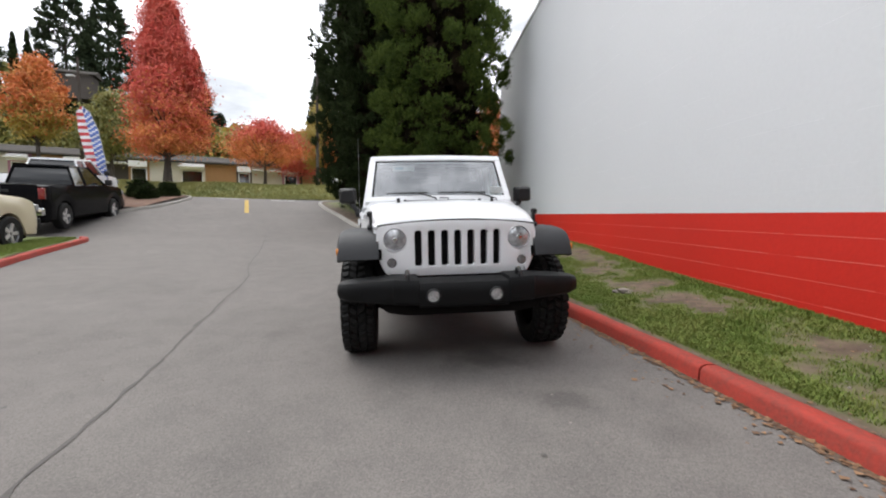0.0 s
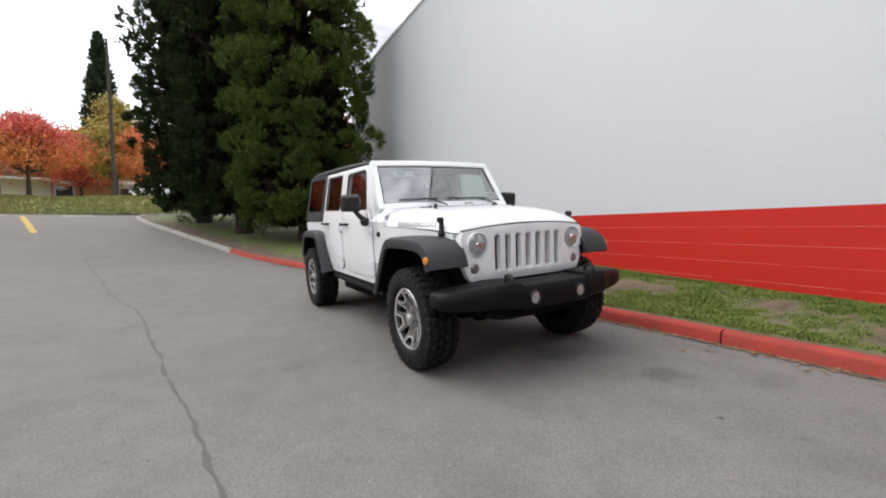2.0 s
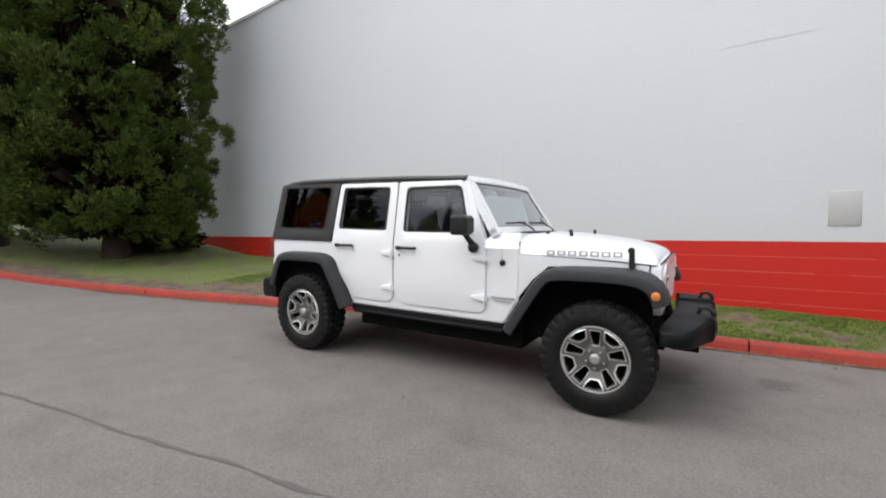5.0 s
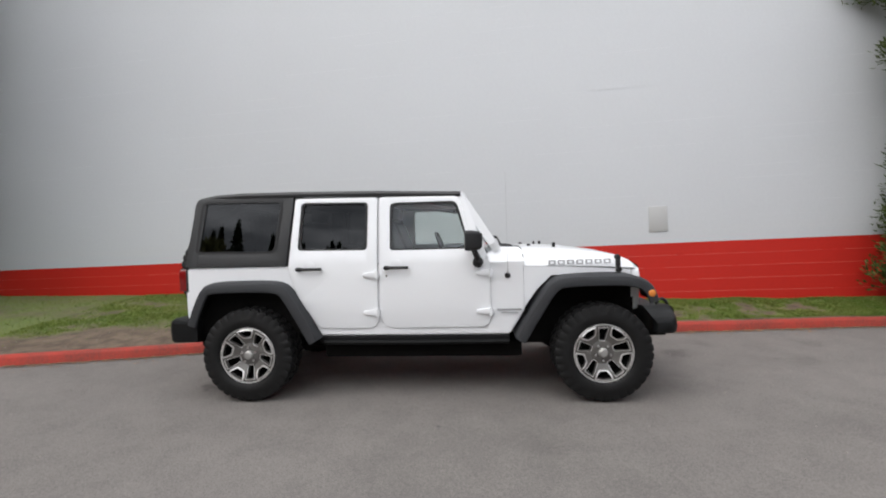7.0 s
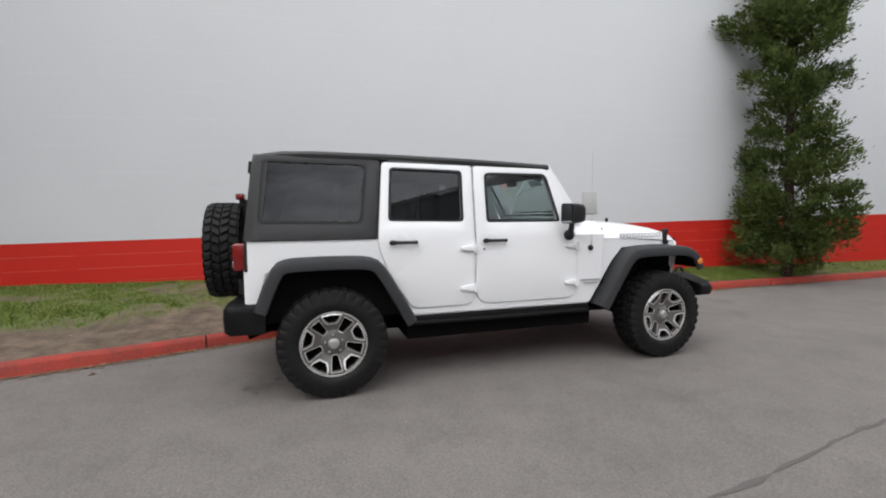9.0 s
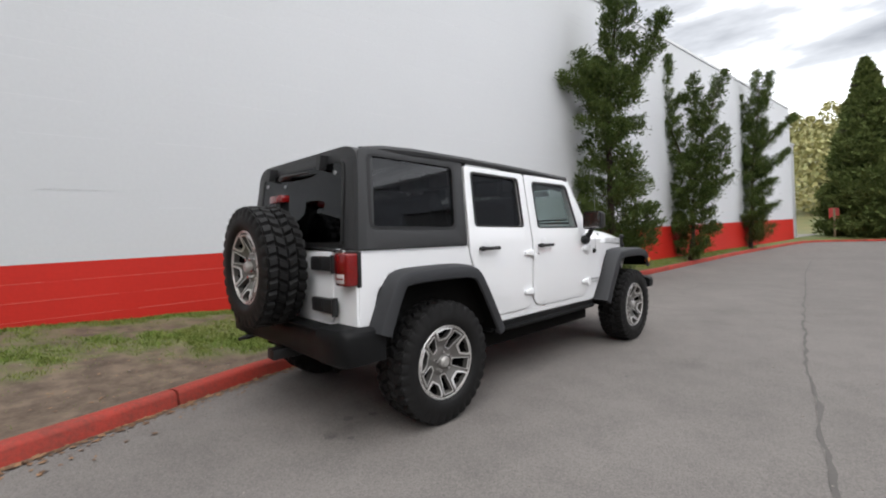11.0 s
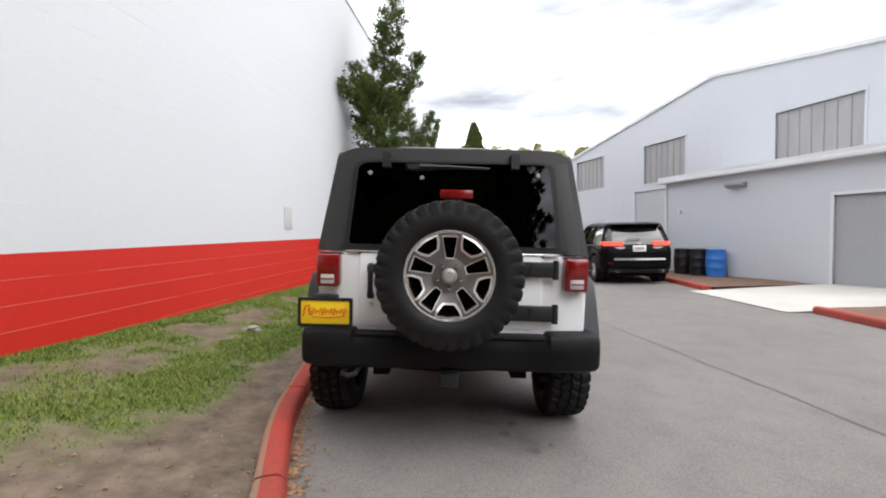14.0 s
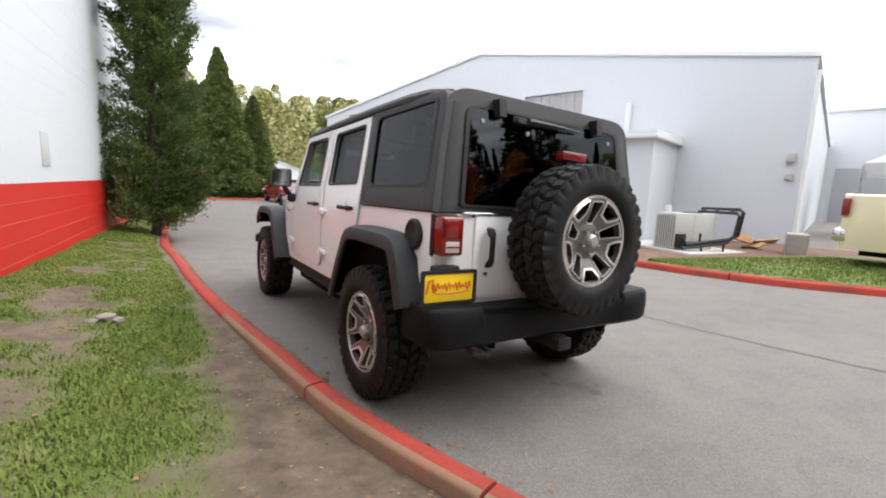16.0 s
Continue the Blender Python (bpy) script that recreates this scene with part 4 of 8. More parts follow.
# apron, mulch bed, kerbs and grass on that side
kerb_west, _ = kerb_run("kerb_west", [(-5.98, -1.1), (-5.92, 0.6), (-6.25, 2.3), (-6.95, 3.7), (-7.6, 5.1), (-8.4, 7.4), (-9.0, 9.5), (-9.3, 9.9)], "red-painted kerb round the planted island", lambda p: M["kerbred"], side=-1)
kerb_short, _ = kerb_run("kerb_short", [(-6.45, -11.5), (-6.3, -8), (-6.0, -4.15)], "short red and white kerb beside the apron", lambda p: M["kerbred"], side=-1, length=1.0)
apron = tagged(sheet("concrete_apron", np.linspace(-9.6, -5.52, 10), np.linspace(-4.1, -1.15, 8), lambda x, y: ground_z(x, y) + 0.015 + np.clip((-5.6 - x) * 0.03, 0, 0.1), M["concrete"]), "pale concrete apron before the service door", "pavement", kind="structure")


def bed(name, poly_w, poly_e, y0, y1, material, label, lift):
    ys = np.linspace(y0, y1, 24)
    V, F = [], []
    for y in ys:
        a, b = np.interp(y, *zip(*poly_w)), np.interp(y, *zip(*poly_e))
        for k in range(9):
            x = a + (b - a) * k / 8
            V.append((x, y, float(ground_z(x, y)) + lift + 0.025 * noise.noise(Vector((x * 1.7, y * 1.7, 0)))))
    F = [(r * 9 + c, r * 9 + c + 1, (r + 1) * 9 + c + 1, (r + 1) * 9 + c) for r in range(23) for c in range(8)]
    return tagged(mesh_np(name, V, F, material, None, True), label, "ground cover", kind="structure")


bed("verge", [(-46, -7.5), (-38, -6.95), (-32.8, -5.95), (-30.9, -4.4), (-29.8, -1.9)], [(-46, 1.2), (-29.8, 0.3)], -46, -29.8, M["turf"], "short grass under the cedars at the driveway's end", 0.09)
bed("mulch_bed", [(-1.1, -12.2), (3.0, -12.4)], [(-1.1, -6.05), (0.6, -6.0), (1.2, -7.6), (3.0, -9.4)], -1.1, 3.0, M["mulch"], "reddish bark mulch beside the building", 0.09)
bed("mulch_bed", [(-12, -9), (-4.15, -9.2)], [(-12, -6.5), (-4.15, -6.06)], -12, -4.15, M["mulch"], "reddish bark mulch beside the building", 0.09)
bed("island_grass", [(0.3, -6.1), (1.0, -8.0), (2.0, -11.0), (9.5, -11.2)], [(0.3, -6.02), (0.6, -6.0), (2.3, -6.33), (3.7, -7.03), (5.1, -7.68), (7.4, -8.48), (9.5, -9.08)], 0.3, 9.5, M["turf"], "short green grass on the kerbed island", 0.11)
random.seed(31)
spots = []
while len(spots) < 26000:
    y = random.uniform(0.4, 9.4)
    a, b = np.interp(y, (0.3, 1.0, 2.0, 9.5), (-6.1, -8.0, -10.2, -9.6)), np.interp(y, (0.3, 0.6, 2.3, 3.7, 5.1, 7.4, 9.5), (-6.02, -6.0, -6.33, -7.03, -7.68, -8.48, -9.08))
    x = random.uniform(a, b - 0.05)
    spots.append((x, y, float(ground_z(x, y)) + 0.115, 1.0))
blades("island_grass_blades", spots, "short green grass on the kerbed island", (0.02, 0.05), 0.006, 1.0, seed=2)


# ---------------------------------------------------------------- the white off-road vehicle
UP = Vector((0.036, 0.019, 1)).normalized()
CAR = UP.rotation_difference(Vector((0, 0, 1))).to_matrix().to_4x4()
jeep = thing("off_road_vehicle", "white four-door off-road vehicle with black hardtop and flares", "car", CAR)


def side_x(z):
    """Half-width of the body at a height."""
    if z < 0.85:
        return 0.782 + 0.013 * (z - 0.5) / 0.35
    if z < 1.14:
        return 0.795
    return 0.795 - 0.098 * (z - 1.14) / 0.6


def round_poly(pts, r, seg=4):
    """Rounds a polygon's corners; r one radius or one for each."""
    out, n = [], len(pts)
    rs = r if isinstance(r, (list, tuple)) else [r] * n
    for i in range(n):
        p, a, b = Vector(pts[i]), Vector(pts[i - 1]), Vector(pts[(i + 1) % n])
        k = min(rs[i], (a - p).length * 0.49, (b - p).length * 0.49)
        if k < 1e-4:
            out.append(tuple(p))
            continue
        s, e = p + (a - p).normalized() * k, p + (b - p).normalized() * k
        for j in range(seg + 1):
            t = j / seg
            out.append(tuple(s * (1 - t) ** 2 + p * 2 * t * (1 - t) + e * t * t))
    return out


def side_panel(outer, holes=(), out=0.0, thick=0.03, sgn=-1, bevel=0.0):
    """A body panel in (y, z) with holes, bent to the body's side and given thickness inwards."""
    bm = bmesh.new()
    edges = []
    for ring in (outer, *holes):
        vs = [bm.verts.new((0, p[0], p[1])) for p in ring]
        edges += [bm.edges.new((vs[i], vs[(i + 1) % len(vs)])) for i in range(len(vs))]
    bmesh.ops.triangle_fill(bm, edges=edges, use_beauty=True, use_dissolve=False)
    for zz in (0.85, 1.14):
        bmesh.ops.bisect_plane(bm, geom=[*bm.verts, *bm.edges, *bm.faces], plane_co=(0, 0, zz), plane_no=(0, 0, 1))
    r = bmesh.ops.extrude_face_region(bm, geom=list(bm.faces))
    inner = {v for v in r["geom"] if isinstance(v, bmesh.types.BMVert)}
    for v in bm.verts:
        v.co.x = sgn * (side_x(v.co.z) + out - (thick if v in inner else 0))
    bmesh.ops.recalc_face_normals(bm, faces=bm.faces)
    if bevel:
        es = [e for e in bm.edges if len(e.link_faces) == 2 and e.calc_face_angle(0) > 0.9 and not any(v in inner for v in e.verts)]
        bmesh.ops.bevel(bm, geom=es, offset=bevel, segments=2, affect="EDGES", profile=0.6)
    return bm


def pane(ring, out, sgn=-1):
    bm = bmesh.new()
    vs = [bm.verts.new((sgn * (side_x(p[1]) + out), p[0], p[1])) for p in ring]
    bm.faces.new(vs)
    bmesh.ops.recalc_face_normals(bm, faces=bm.faces)
    return bm


# tub with wheel openings
TUB = [(0.73, 0.535), (2.36, 0.535), (2.55, 0.90), (2.67, 0.985), (3.25, 0.985), (3.385, 0.90), (3.45, 0.64), (3.535, 0.64), (3.535, 1.138), (0.98, 1.138), (0.86, 1.262), (0.62, 1.255), (0.60, 1.10), (0.60, 0.75)]
bm = prism(TUB, "x", -0.79, 0.79)
for zz in (0.85, 1.14):
    bmesh.ops.bisect_plane(bm, geom=[*bm.verts, *bm.edges, *bm.faces], plane_co=(0, 0, zz), plane_no=(0, 0, 1))
for v in bm.verts:
    s = side_x(v.co.z) - 0.006
    if v.co.z > 1.2 and v.co.y < 0.95:
        s = 0.705
    v.co.x = math.copysign(s, v.co.x)
bmesh.ops.bevel(bm, geom=[e for e in bm.edges if e.calc_face_angle(0) > 0.5], offset=0.014, segments=2, affect="EDGES")
body = part("body", bm, M["paint"], jeep)
part("rocker", box(-0.775, 0.775, 0.73, 2.36, 0.47, 0.535, 0.015), M["bumperblack"], jeep, "black sill below the doors")
part("wheel_well", box(-0.74, 0.74, 2.40, 3.44, 0.55, 0.99), M["under"], jeep)

# engine bay sides and front wings
bm = loft([[(-0.787, 0.61, 0.76), (-0.789, 0.61, 1.10), (0.789, 0.61, 1.10), (0.787, 0.61, 0.76)],
           [(-0.772, 0.50, 0.91), (-0.772, 0.50, 1.097), (0.772, 0.50, 1.097), (0.772, 0.50, 0.91)],
           [(-0.752, 0.38, 1.02), (-0.752, 0.38, 1.092), (0.752, 0.38, 1.092), (0.752, 0.38, 1.02)],
           [(-0.715, 0.20, 1.02), (-0.715, 0.20, 1.085), (0.715, 0.20, 1.085), (0.715, 0.20, 1.02)],
           [(-0.635, -0.30, 0.97), (-0.635, -0.30, 1.05), (0.635, -0.30, 1.05), (0.635, -0.30, 0.97)]])
part("front_wing", bm, M["paint"], jeep)
part("wheel_well", box(-0.60, 0.60, -0.33, 0.60, 0.42, 0.985), M["under"], jeep)
part("firewall", box(-0.77, 0.77, 0.585, 0.605, 0.46, 1.0), M["under"], jeep)

def bow_y(x):
    return 0.16 * max(0, abs(x) - 0.30) ** 1.6


# bonnet: crowned sheet with a raised middle
secs = []
for y, hw, ze, zc in ((0.615, 0.776, 1.105, 1.264), (0.40, 0.748, 1.100, 1.260), (0.15, 0.712, 1.092, 1.240), (-0.08, 0.676, 1.080, 1.207), (-0.24, 0.649, 1.068, 1.168), (-0.315, 0.632, 1.062, 1.135), (-0.345, 0.622, 1.060, 1.105), (-0.352, 0.612, 1.058, 1.075)):
    ring = []
    for k in range(33):
        u = -1 + 2 * k / 32
        a = abs(u)
        shoulder = (1 - a ** 9) ** 0.5 * 0.82
        dome = 0.18 * (1 - a * a)
        ring.append((hw * math.copysign(a ** 0.9, u), y - 0.018 * (1 - a * a), ze + (zc - ze) * (shoulder + dome)))
    secs.append(ring)
bm = loft(secs, closed=False)
bmesh.ops.solidify(bm, geom=list(bm.faces), thickness=0.012)
hood = part("hood", bm, M["paint"], jeep, smooth=50)
part("hood_gap", tube([(x, -0.396 + bow_y(x), 1.065 + 0.043 * (1 - (x / 0.62) ** 2)) for x in (-0.61 + 0.061 * k for k in range(21))], 0.0065, 6), M["under"], jeep)
part("hood_gap", box(-0.778, 0.778, 0.610, 0.616, 1.06, 1.20), M["gap"], jeep)

# grille with seven slots, lamps set in round openings
gr_out = round_poly([(-0.615, 1.062), (-0.625, 0.86), (-0.545, 0.68), (0.545, 0.68), (0.625, 0.86), (0.615, 1.062), (0.35, 1.095), (0, 1.105), (-0.35, 1.095)], [0.05, 0.12, 0.06, 0.06, 0.12, 0.05, 0.2, 0.2, 0.2], 5)
holes = []
for k in range(7):
    x = -0.303 + 0.101 * k
    holes.append(round_poly([(x - 0.027, 0.755), (x + 0.027, 0.755), (x + 0.027, 1.028), (x - 0.027, 1.028)], 0.022, 4))
for sx in (-1, 1):
    holes.append([(sx * 0.478 + 0.093 * math.cos(a), 0.963 + 0.093 * math.sin(a)) for a in (2 * math.pi * k / 32 for k in range(32))])
    holes.append([(sx * 0.505 + 0.037 * math.cos(a), 0.785 + 0.037 * math.sin(a)) for a in (2 * math.pi * k / 20 for k in range(20))])


def plate_xz(outer, inner, y, thick, bend=None, bevel=0.008):
    bm = bmesh.new()
    edges = []
    for ring in (outer, *inner):
        vs = [bm.verts.new((p[0], y, p[1])) for p in ring]
        edges += [bm.edges.new((vs[i], vs[(i + 1) % len(vs)])) for i in range(len(vs))]
    bmesh.ops.triangle_fill(bm, edges=edges, use_beauty=True, use_dissolve=False)
    rim = [e for e in bm.edges if len(e.link_faces) == 1]
    r = bmesh.ops.extrude_face_region(bm, geom=list(bm.faces))
    back = {v for v in r["geom"] if isinstance(v, bmesh.types.BMVert)}
    for v in back:
        v.co.y += thick
    bmesh.ops.recalc_face_normals(bm, faces=bm.faces)
    if bevel:
        es = [e for e in bm.edges if len(e.link_faces) == 2 and e.calc_face_angle(0) > 0.9 and not (e.verts[0] in back) and not (e.verts[1] in back)]
        bmesh.ops.bevel(bm, geom=es, offset=bevel, segments=2, affect="EDGES", profile=0.6)
    if bend:
        for v in bm.verts:
            v.co.y += bend(v.co.x, v.co.z)
    return bm


bow = lambda x, z: 0.16 * max(0, abs(x) - 0.30) ** 1.6 + (0.02 if z < 0.70 else 0.0)
grille = part("grille", plate_xz(gr_out, holes, -0.405, 0.07, bow), M["paint"], jeep, "white grille with seven upright slots", smooth=40)
part("radiator", box(-0.36, 0.36, -0.35, -0.31, 0.72, 1.04), M["under"], jeep)
for sx in (-1, 1):
    y0 = -0.405 + bow(0.478, 0.9)
    hl = part("headlight", lathe([(0, y0 - 0.012), (0.05, y0 - 0.010), (0.082, y0 + 0.004), (0.086, y0 + 0.03), (0, y0 + 0.05)], "y", (sx * 0.478, 0, 0.963), 32), M["lens"], jeep, "round clear headlight")
    part("headlight_ring", lathe([(0.084, y0 + 0.012), (0.088, y0 - 0.008), (0.096, y0 - 0.004), (0.096, y0 + 0.02)], "y", (sx * 0.478, 0, 0.963), 32), M["paint"], hl)
    part("bulb_shield", lathe([(0, y0 - 0.022), (0.018, y0 - 0.018), (0.024, y0 - 0.008)], "y", (sx * 0.478, 0, 0.963), 16), M["chrome"], hl)
    y1 = -0.405 + bow(0.505, 0.9)
    part("turn_signal", lathe([(0, y1 - 0.006), (0.028, y1 - 0.002), (0.036, y1 + 0.008), (0.036, y1 + 0.03)], "y", (sx * 0.505, 0, 0.785), 20), M["lensdark"], jeep, "small smoked turn lamp")
part("badge", box(-0.065, 0.065, -0.350 - 0.028, -0.350 - 0.018, 1.082, 1.100, 0.004), M["badge"], jeep, "small grey maker's badge")

# windscreen
WS = Vector((0, 0.82, 1.262)), Vector((0, 1.115, 1.725))


def ws_pt(u, v, out=0.0):
    """u across -1..1, v from foot to head; pushed forwards by out."""
    hw = 0.752 + (0.690 - 0.752) * v
    p = WS[0].lerp(WS[1], v)
    d = (WS[1] - WS[0]).normalized()
    nrm = Vector((0, -d.z, d.y))
    return Vector((u * hw, p.y, p.z)) + nrm * (out + 0.02 * (1 - u * u))


def ws_bar(u0, u1, v0, v1, out=0.02, back=-0.05, nu=8):
    secs = []
    for k in range(nu + 1):
        u = u0 + (u1 - u0) * k / nu
        secs.append([ws_pt(u, v0, back), ws_pt(u, v0, out - 0.006), ws_pt(u, v0 + (v1 - v0) * 0.12, out), ws_pt(u, v1 - (v1 - v0) * 0.12, out), ws_pt(u, v1, out - 0.006), ws_pt(u, v1, back)])
    return loft(secs)


frame_w = part("windshield_frame", ws_bar(-1, 1, 0.90, 1.02), M["paint"], jeep)
part("windshield_post", ws_bar(-1.0, -0.925, 0.0, 0.93, nu=1), M["paint"], jeep)
part("windshield_post", ws_bar(0.925, 1.0, 0.0, 0.93, nu=1), M["paint"], jeep)
part("windshield_foot", ws_bar(-1, 1, -0.03, 0.085), M["paint"], jeep)
bm = bmesh.new()
cols = [[bm.verts.new(ws_pt(-0.93 + 1.86 * k / 12, v, 0.0)) for v in (0.08, 0.5, 0.91)] for k in range(13)]
for a, b in zip(cols, cols[1:]):
    for i in range(2):
        bm.faces.new((a[i], b[i], b[i + 1], a[i + 1]))
bmesh.ops.recalc_face_normals(bm, faces=bm.faces)
windshield = part("windshield", bm, M["glass_front"], jeep, "clear curved windshield")
for u0, u1, v0, v1 in ((-0.93, 0.93, 0.08, 0.11), (-0.93, 0.93, 0.885, 0.91), (-0.93, -0.90, 0.08, 0.91), (0.90, 0.93, 0.08, 0.91)):
    part("seal", ws_bar(u0, u1, v0, v1, 0.004, -0.004), M["blackpart"], windshield)


def ws_label(u0, u1, v0, v1, material, name, label, out=0.006):
    bm = bmesh.new()
    bm.faces.new([bm.verts.new(ws_pt(u, v, out)) for u, v in ((u0, v0), (u1, v0), (u1, v1), (u0, v1))])
    bmesh.ops.solidify(bm, geom=list(bm.faces), thickness=0.001)
    return part(name, bm, material, windshield, label)


ws_label(0.74, 0.92, 0.13, 0.28, M["sticker"], "paper_label", "white printed paper label", 0.012)
for k in range(4):
    ws_label(0.76, 0.90, 0.155 + 0.030 * k, 0.162 + 0.030 * k, M["badge"], "print_bar", "", 0.015)
ws_label(-0.66, -0.34, 0.70, 0.82, M["sticker"], "window_sheet", "printed sheet behind the windshield", -0.02)
ws_label(-0.64, -0.50, 0.72, 0.80, M["stickerprint"], "print_bar", "", -0.017)
for u0, u1 in ((-0.05, -0.72), (0.78, -0.02)):
    a, b = (u0, u1)
    base = ws_pt(a, -0.02, 0.045)
    piv = ws_pt(a, -0.12, 0.03)
    wp = part("wiper", tube([piv, base, ws_pt((a * 2 + b) / 3, 0.10, 0.045), ws_pt((a + b) / 2, 0.13, 0.035)], 0.008, 6), M["blackpart"], jeep)
    part("wiper_blade", tube([ws_pt(a - (a - b) * 0.15, 0.125, 0.03), ws_pt(b, 0.125, 0.03)], 0.009, 6), M["blackpart"], wp)
part("cowl_grille", box(-0.35, 0.35, 0.66, 0.76, 1.254, 1.268, 0.004), M["bumperblack"], jeep)
part("hood_loop", tube([(-0.04, 0.42, 1.255), (-0.04, 0.42, 1.285), (0.04, 0.42, 1.285), (0.04, 0.42, 1.255)], 0.006, 6), M["blackpart"], jeep)
for sx in (-1, 1):
    part("washer_nozzle", box(sx * 0.36 - 0.012, sx * 0.36 + 0.012, 0.50, 0.53, 1.255, 1.275, 0.004), M["blackpart"], jeep)
    part("hood_bumper", lathe([(0, 1.285), (0.014, 1.283), (0.014, 1.235)], "z", (sx * 0.43, 0.30, 0), 10), M["blackpart"], jeep)

# doors, hardtop sides, glass: both sides
F_WIN = round_poly([(1.715, 1.265), (1.715, 1.655), (1.165, 1.655), (1.055, 1.265)], [0.03, 0.05, 0.05, 0.03])
R_WIN = round_poly([(2.515, 1.28), (2.49, 1.675), (1.925, 1.665), (1.93, 1.272)], 0.035)
Q_WIN = round_poly([(3.425, 1.275), (3.385, 1.705), (2.68, 1.695), (2.73, 1.268)], 0.045)
F_DOOR = round_poly([(1.818, 0.60), (1.818, 1.712), (1.135, 1.705), (1.012, 1.235), (0.885, 1.145), (0.885, 0.60)], [0.14, 0.03, 0.05, 0.02, 0.01, 0.10], 6)
R_DOOR = round_poly([(2.34, 0.60), (2.52, 0.86), (2.605, 1.10), (2.555, 1.72), (1.834, 1.712), (1.834, 0.60)], [0.05, 0.08, 0.05, 0.03, 0.03, 0.10], 6)
TOPSIDE = round_poly([(3.53, 1.145), (3.452, 1.748), (2.572, 1.742), (2.625, 1.145)], [0, 0.05, 0, 0])


def grow(ring, k):
    c = Vector((sum(p[0] for p in ring) / len(ring), sum(p[1] for p in ring) / len(ring)))
    return [tuple(c + (Vector(p) - c) * (1 + k / (Vector(p) - c).length)) for p in ring]


for sgn in (-1, 1):
    for name, door, win, ghw, gname in (("front_door", F_DOOR, F_WIN, "glass", (1.774, 1.564)), ("rear_door", R_DOOR, R_WIN, "glass_dark", (2.527, 2.308))):
        d = part(name, side_panel(door, [win], 0.008, 0.05, sgn, 0.006), M["paint"], jeep)
        part("door_gap", side_panel(grow(door, 0.0025), [grow(win, -0.01)], 0.0015, 0.012, sgn), M["gap"], d)
        part("window_glass", pane(grow(win, 0.01), -0.012, sgn), M[ghw], d, "tinted side window" if ghw == "glass_dark" else "clear side window")
        part("window_seal", side_panel(grow(win, 0.012), [grow(win, -0.010)], 0.010, 0.014, sgn), M["blackpart"], d)
        hy0, hy1 = gname
        x = sgn * (side_x(1.115) + 0.008)
        h = part("door_handle", loft([[(x + sgn * (0.034 + 0.010 * math.cos(a)), y, 1.113 + r * math.sin(a)) for a in (2 * math.pi * k / 10 for k in range(10))] for y, r in ((hy0, 0.006), (hy0 - 0.012, 0.019), (hy0 - 0.04, 0.019), (hy0 - 0.055, 0.013), (hy1 + 0.02, 0.012), (hy1 + 0.006, 0.015), (hy1, 0.005))]), M["blackpart"], d, "black pull handle")
        for yy in (hy0 - 0.03, hy1 + 0.015):
            part("handle_foot", box(min(x, x + sgn * 0.03), max(x, x + sgn * 0.03), yy - 0.012, yy + 0.012, 1.102, 1.124, 0.003), M["blackpart"], h)
        part("handle_cup", lathe([(0, x + sgn * 0.002), (0.04, x + sgn * 0.003), (0.048, x)], "x", (0, (hy0 + hy1) / 2, 1.135), 20), M["paint"], d)
        if name == "front_door":
            part("lock", lathe([(0, x + sgn * 0.006), (0.009, x + sgn * 0.005), (0.010, x)], "x", (0, hy0 - 0.02, 1.045), 10), M["chrome"], d)
        hx = {"front_door": 0.885, "rear_door": 1.834}[name]
        for hz in (1.055, 0.735):
            xx = sgn * (side_x(hz) + 0.008)
            hg = part("hinge", prism([(hx - 0.02, hz - 0.022), (hx + 0.035, hz - 0.026), (hx + 0.12, hz - 0.010), (hx + 0.12, hz + 0.012), (hx + 0.035, hz + 0.028), (hx - 0.02, hz + 0.024)], "x", min(xx, xx + sgn * 0.022), max(xx, xx + sgn * 0.022), bevel=0.005), M["paint"], d, "white exposed door hinge")
            part("hinge_barrel", tube([(xx + sgn * 0.022, hx, hz - 0.034), (xx + sgn * 0.022, hx, hz + 0.034)], 0.012, 10), M["paint"], hg)
    # hardtop quarter
    part("door_seal", side_panel([(2.66, 1.13), (2.62, 1.74), (2.50, 1.74), (2.50, 1.13)], [], -0.022, 0.02, sgn), M["hardtop"], jeep, "black rubber door seal")
    q = part("hardtop_side", side_panel(TOPSIDE, [Q_WIN], 0.004, 0.05, sgn, 0.006), M["hardtop"], jeep, "textured black hardtop side")
    part("quarter_glass", pane(grow(Q_WIN, 0.01), -0.004, sgn), M["glass_dark"], q, "dark tinted quarter window")
    part("window_seal", side_panel(grow(Q_WIN, 0.018), [grow(Q_WIN, -0.006)], 0.008, 0.01, sgn), M["blackpart"], q)
    # rain rail over the doors
    part("roof_rail", loft([[(sgn * (side_x(1.74) + o - d), y, zz + dz) for o, dz in ((-0.03, -0.02), (0.012, -0.022), (0.016, 0.0), (0.004, 0.02), (-0.04, 0.026))] for y, zz, d in ((1.12, 1.722, 0), (1.84, 1.748, 0), (2.58, 1.762, 0), (3.05, 1.764, 0.002), (3.27, 1.756, 0.012), (3.40, 1.738, 0.032))]), M["hardtop"], jeep)
    # pillars behind the doors' shut lines
    part("door_pillar", side_panel([(1.76, 1.15), (1.90, 1.15), (1.90, 1.71), (1.76, 1.71)], [], -0.016, 0.03, sgn), M["paint"], jeep)
    part("door_pillar", side_panel([(0.90, 1.18), (1.03, 1.18), (1.140, 1.712), (1.105, 1.728)], [], 0.001, 0.07, sgn), M["paint"], jeep)
    # mirror
    mx = sgn * 0.80
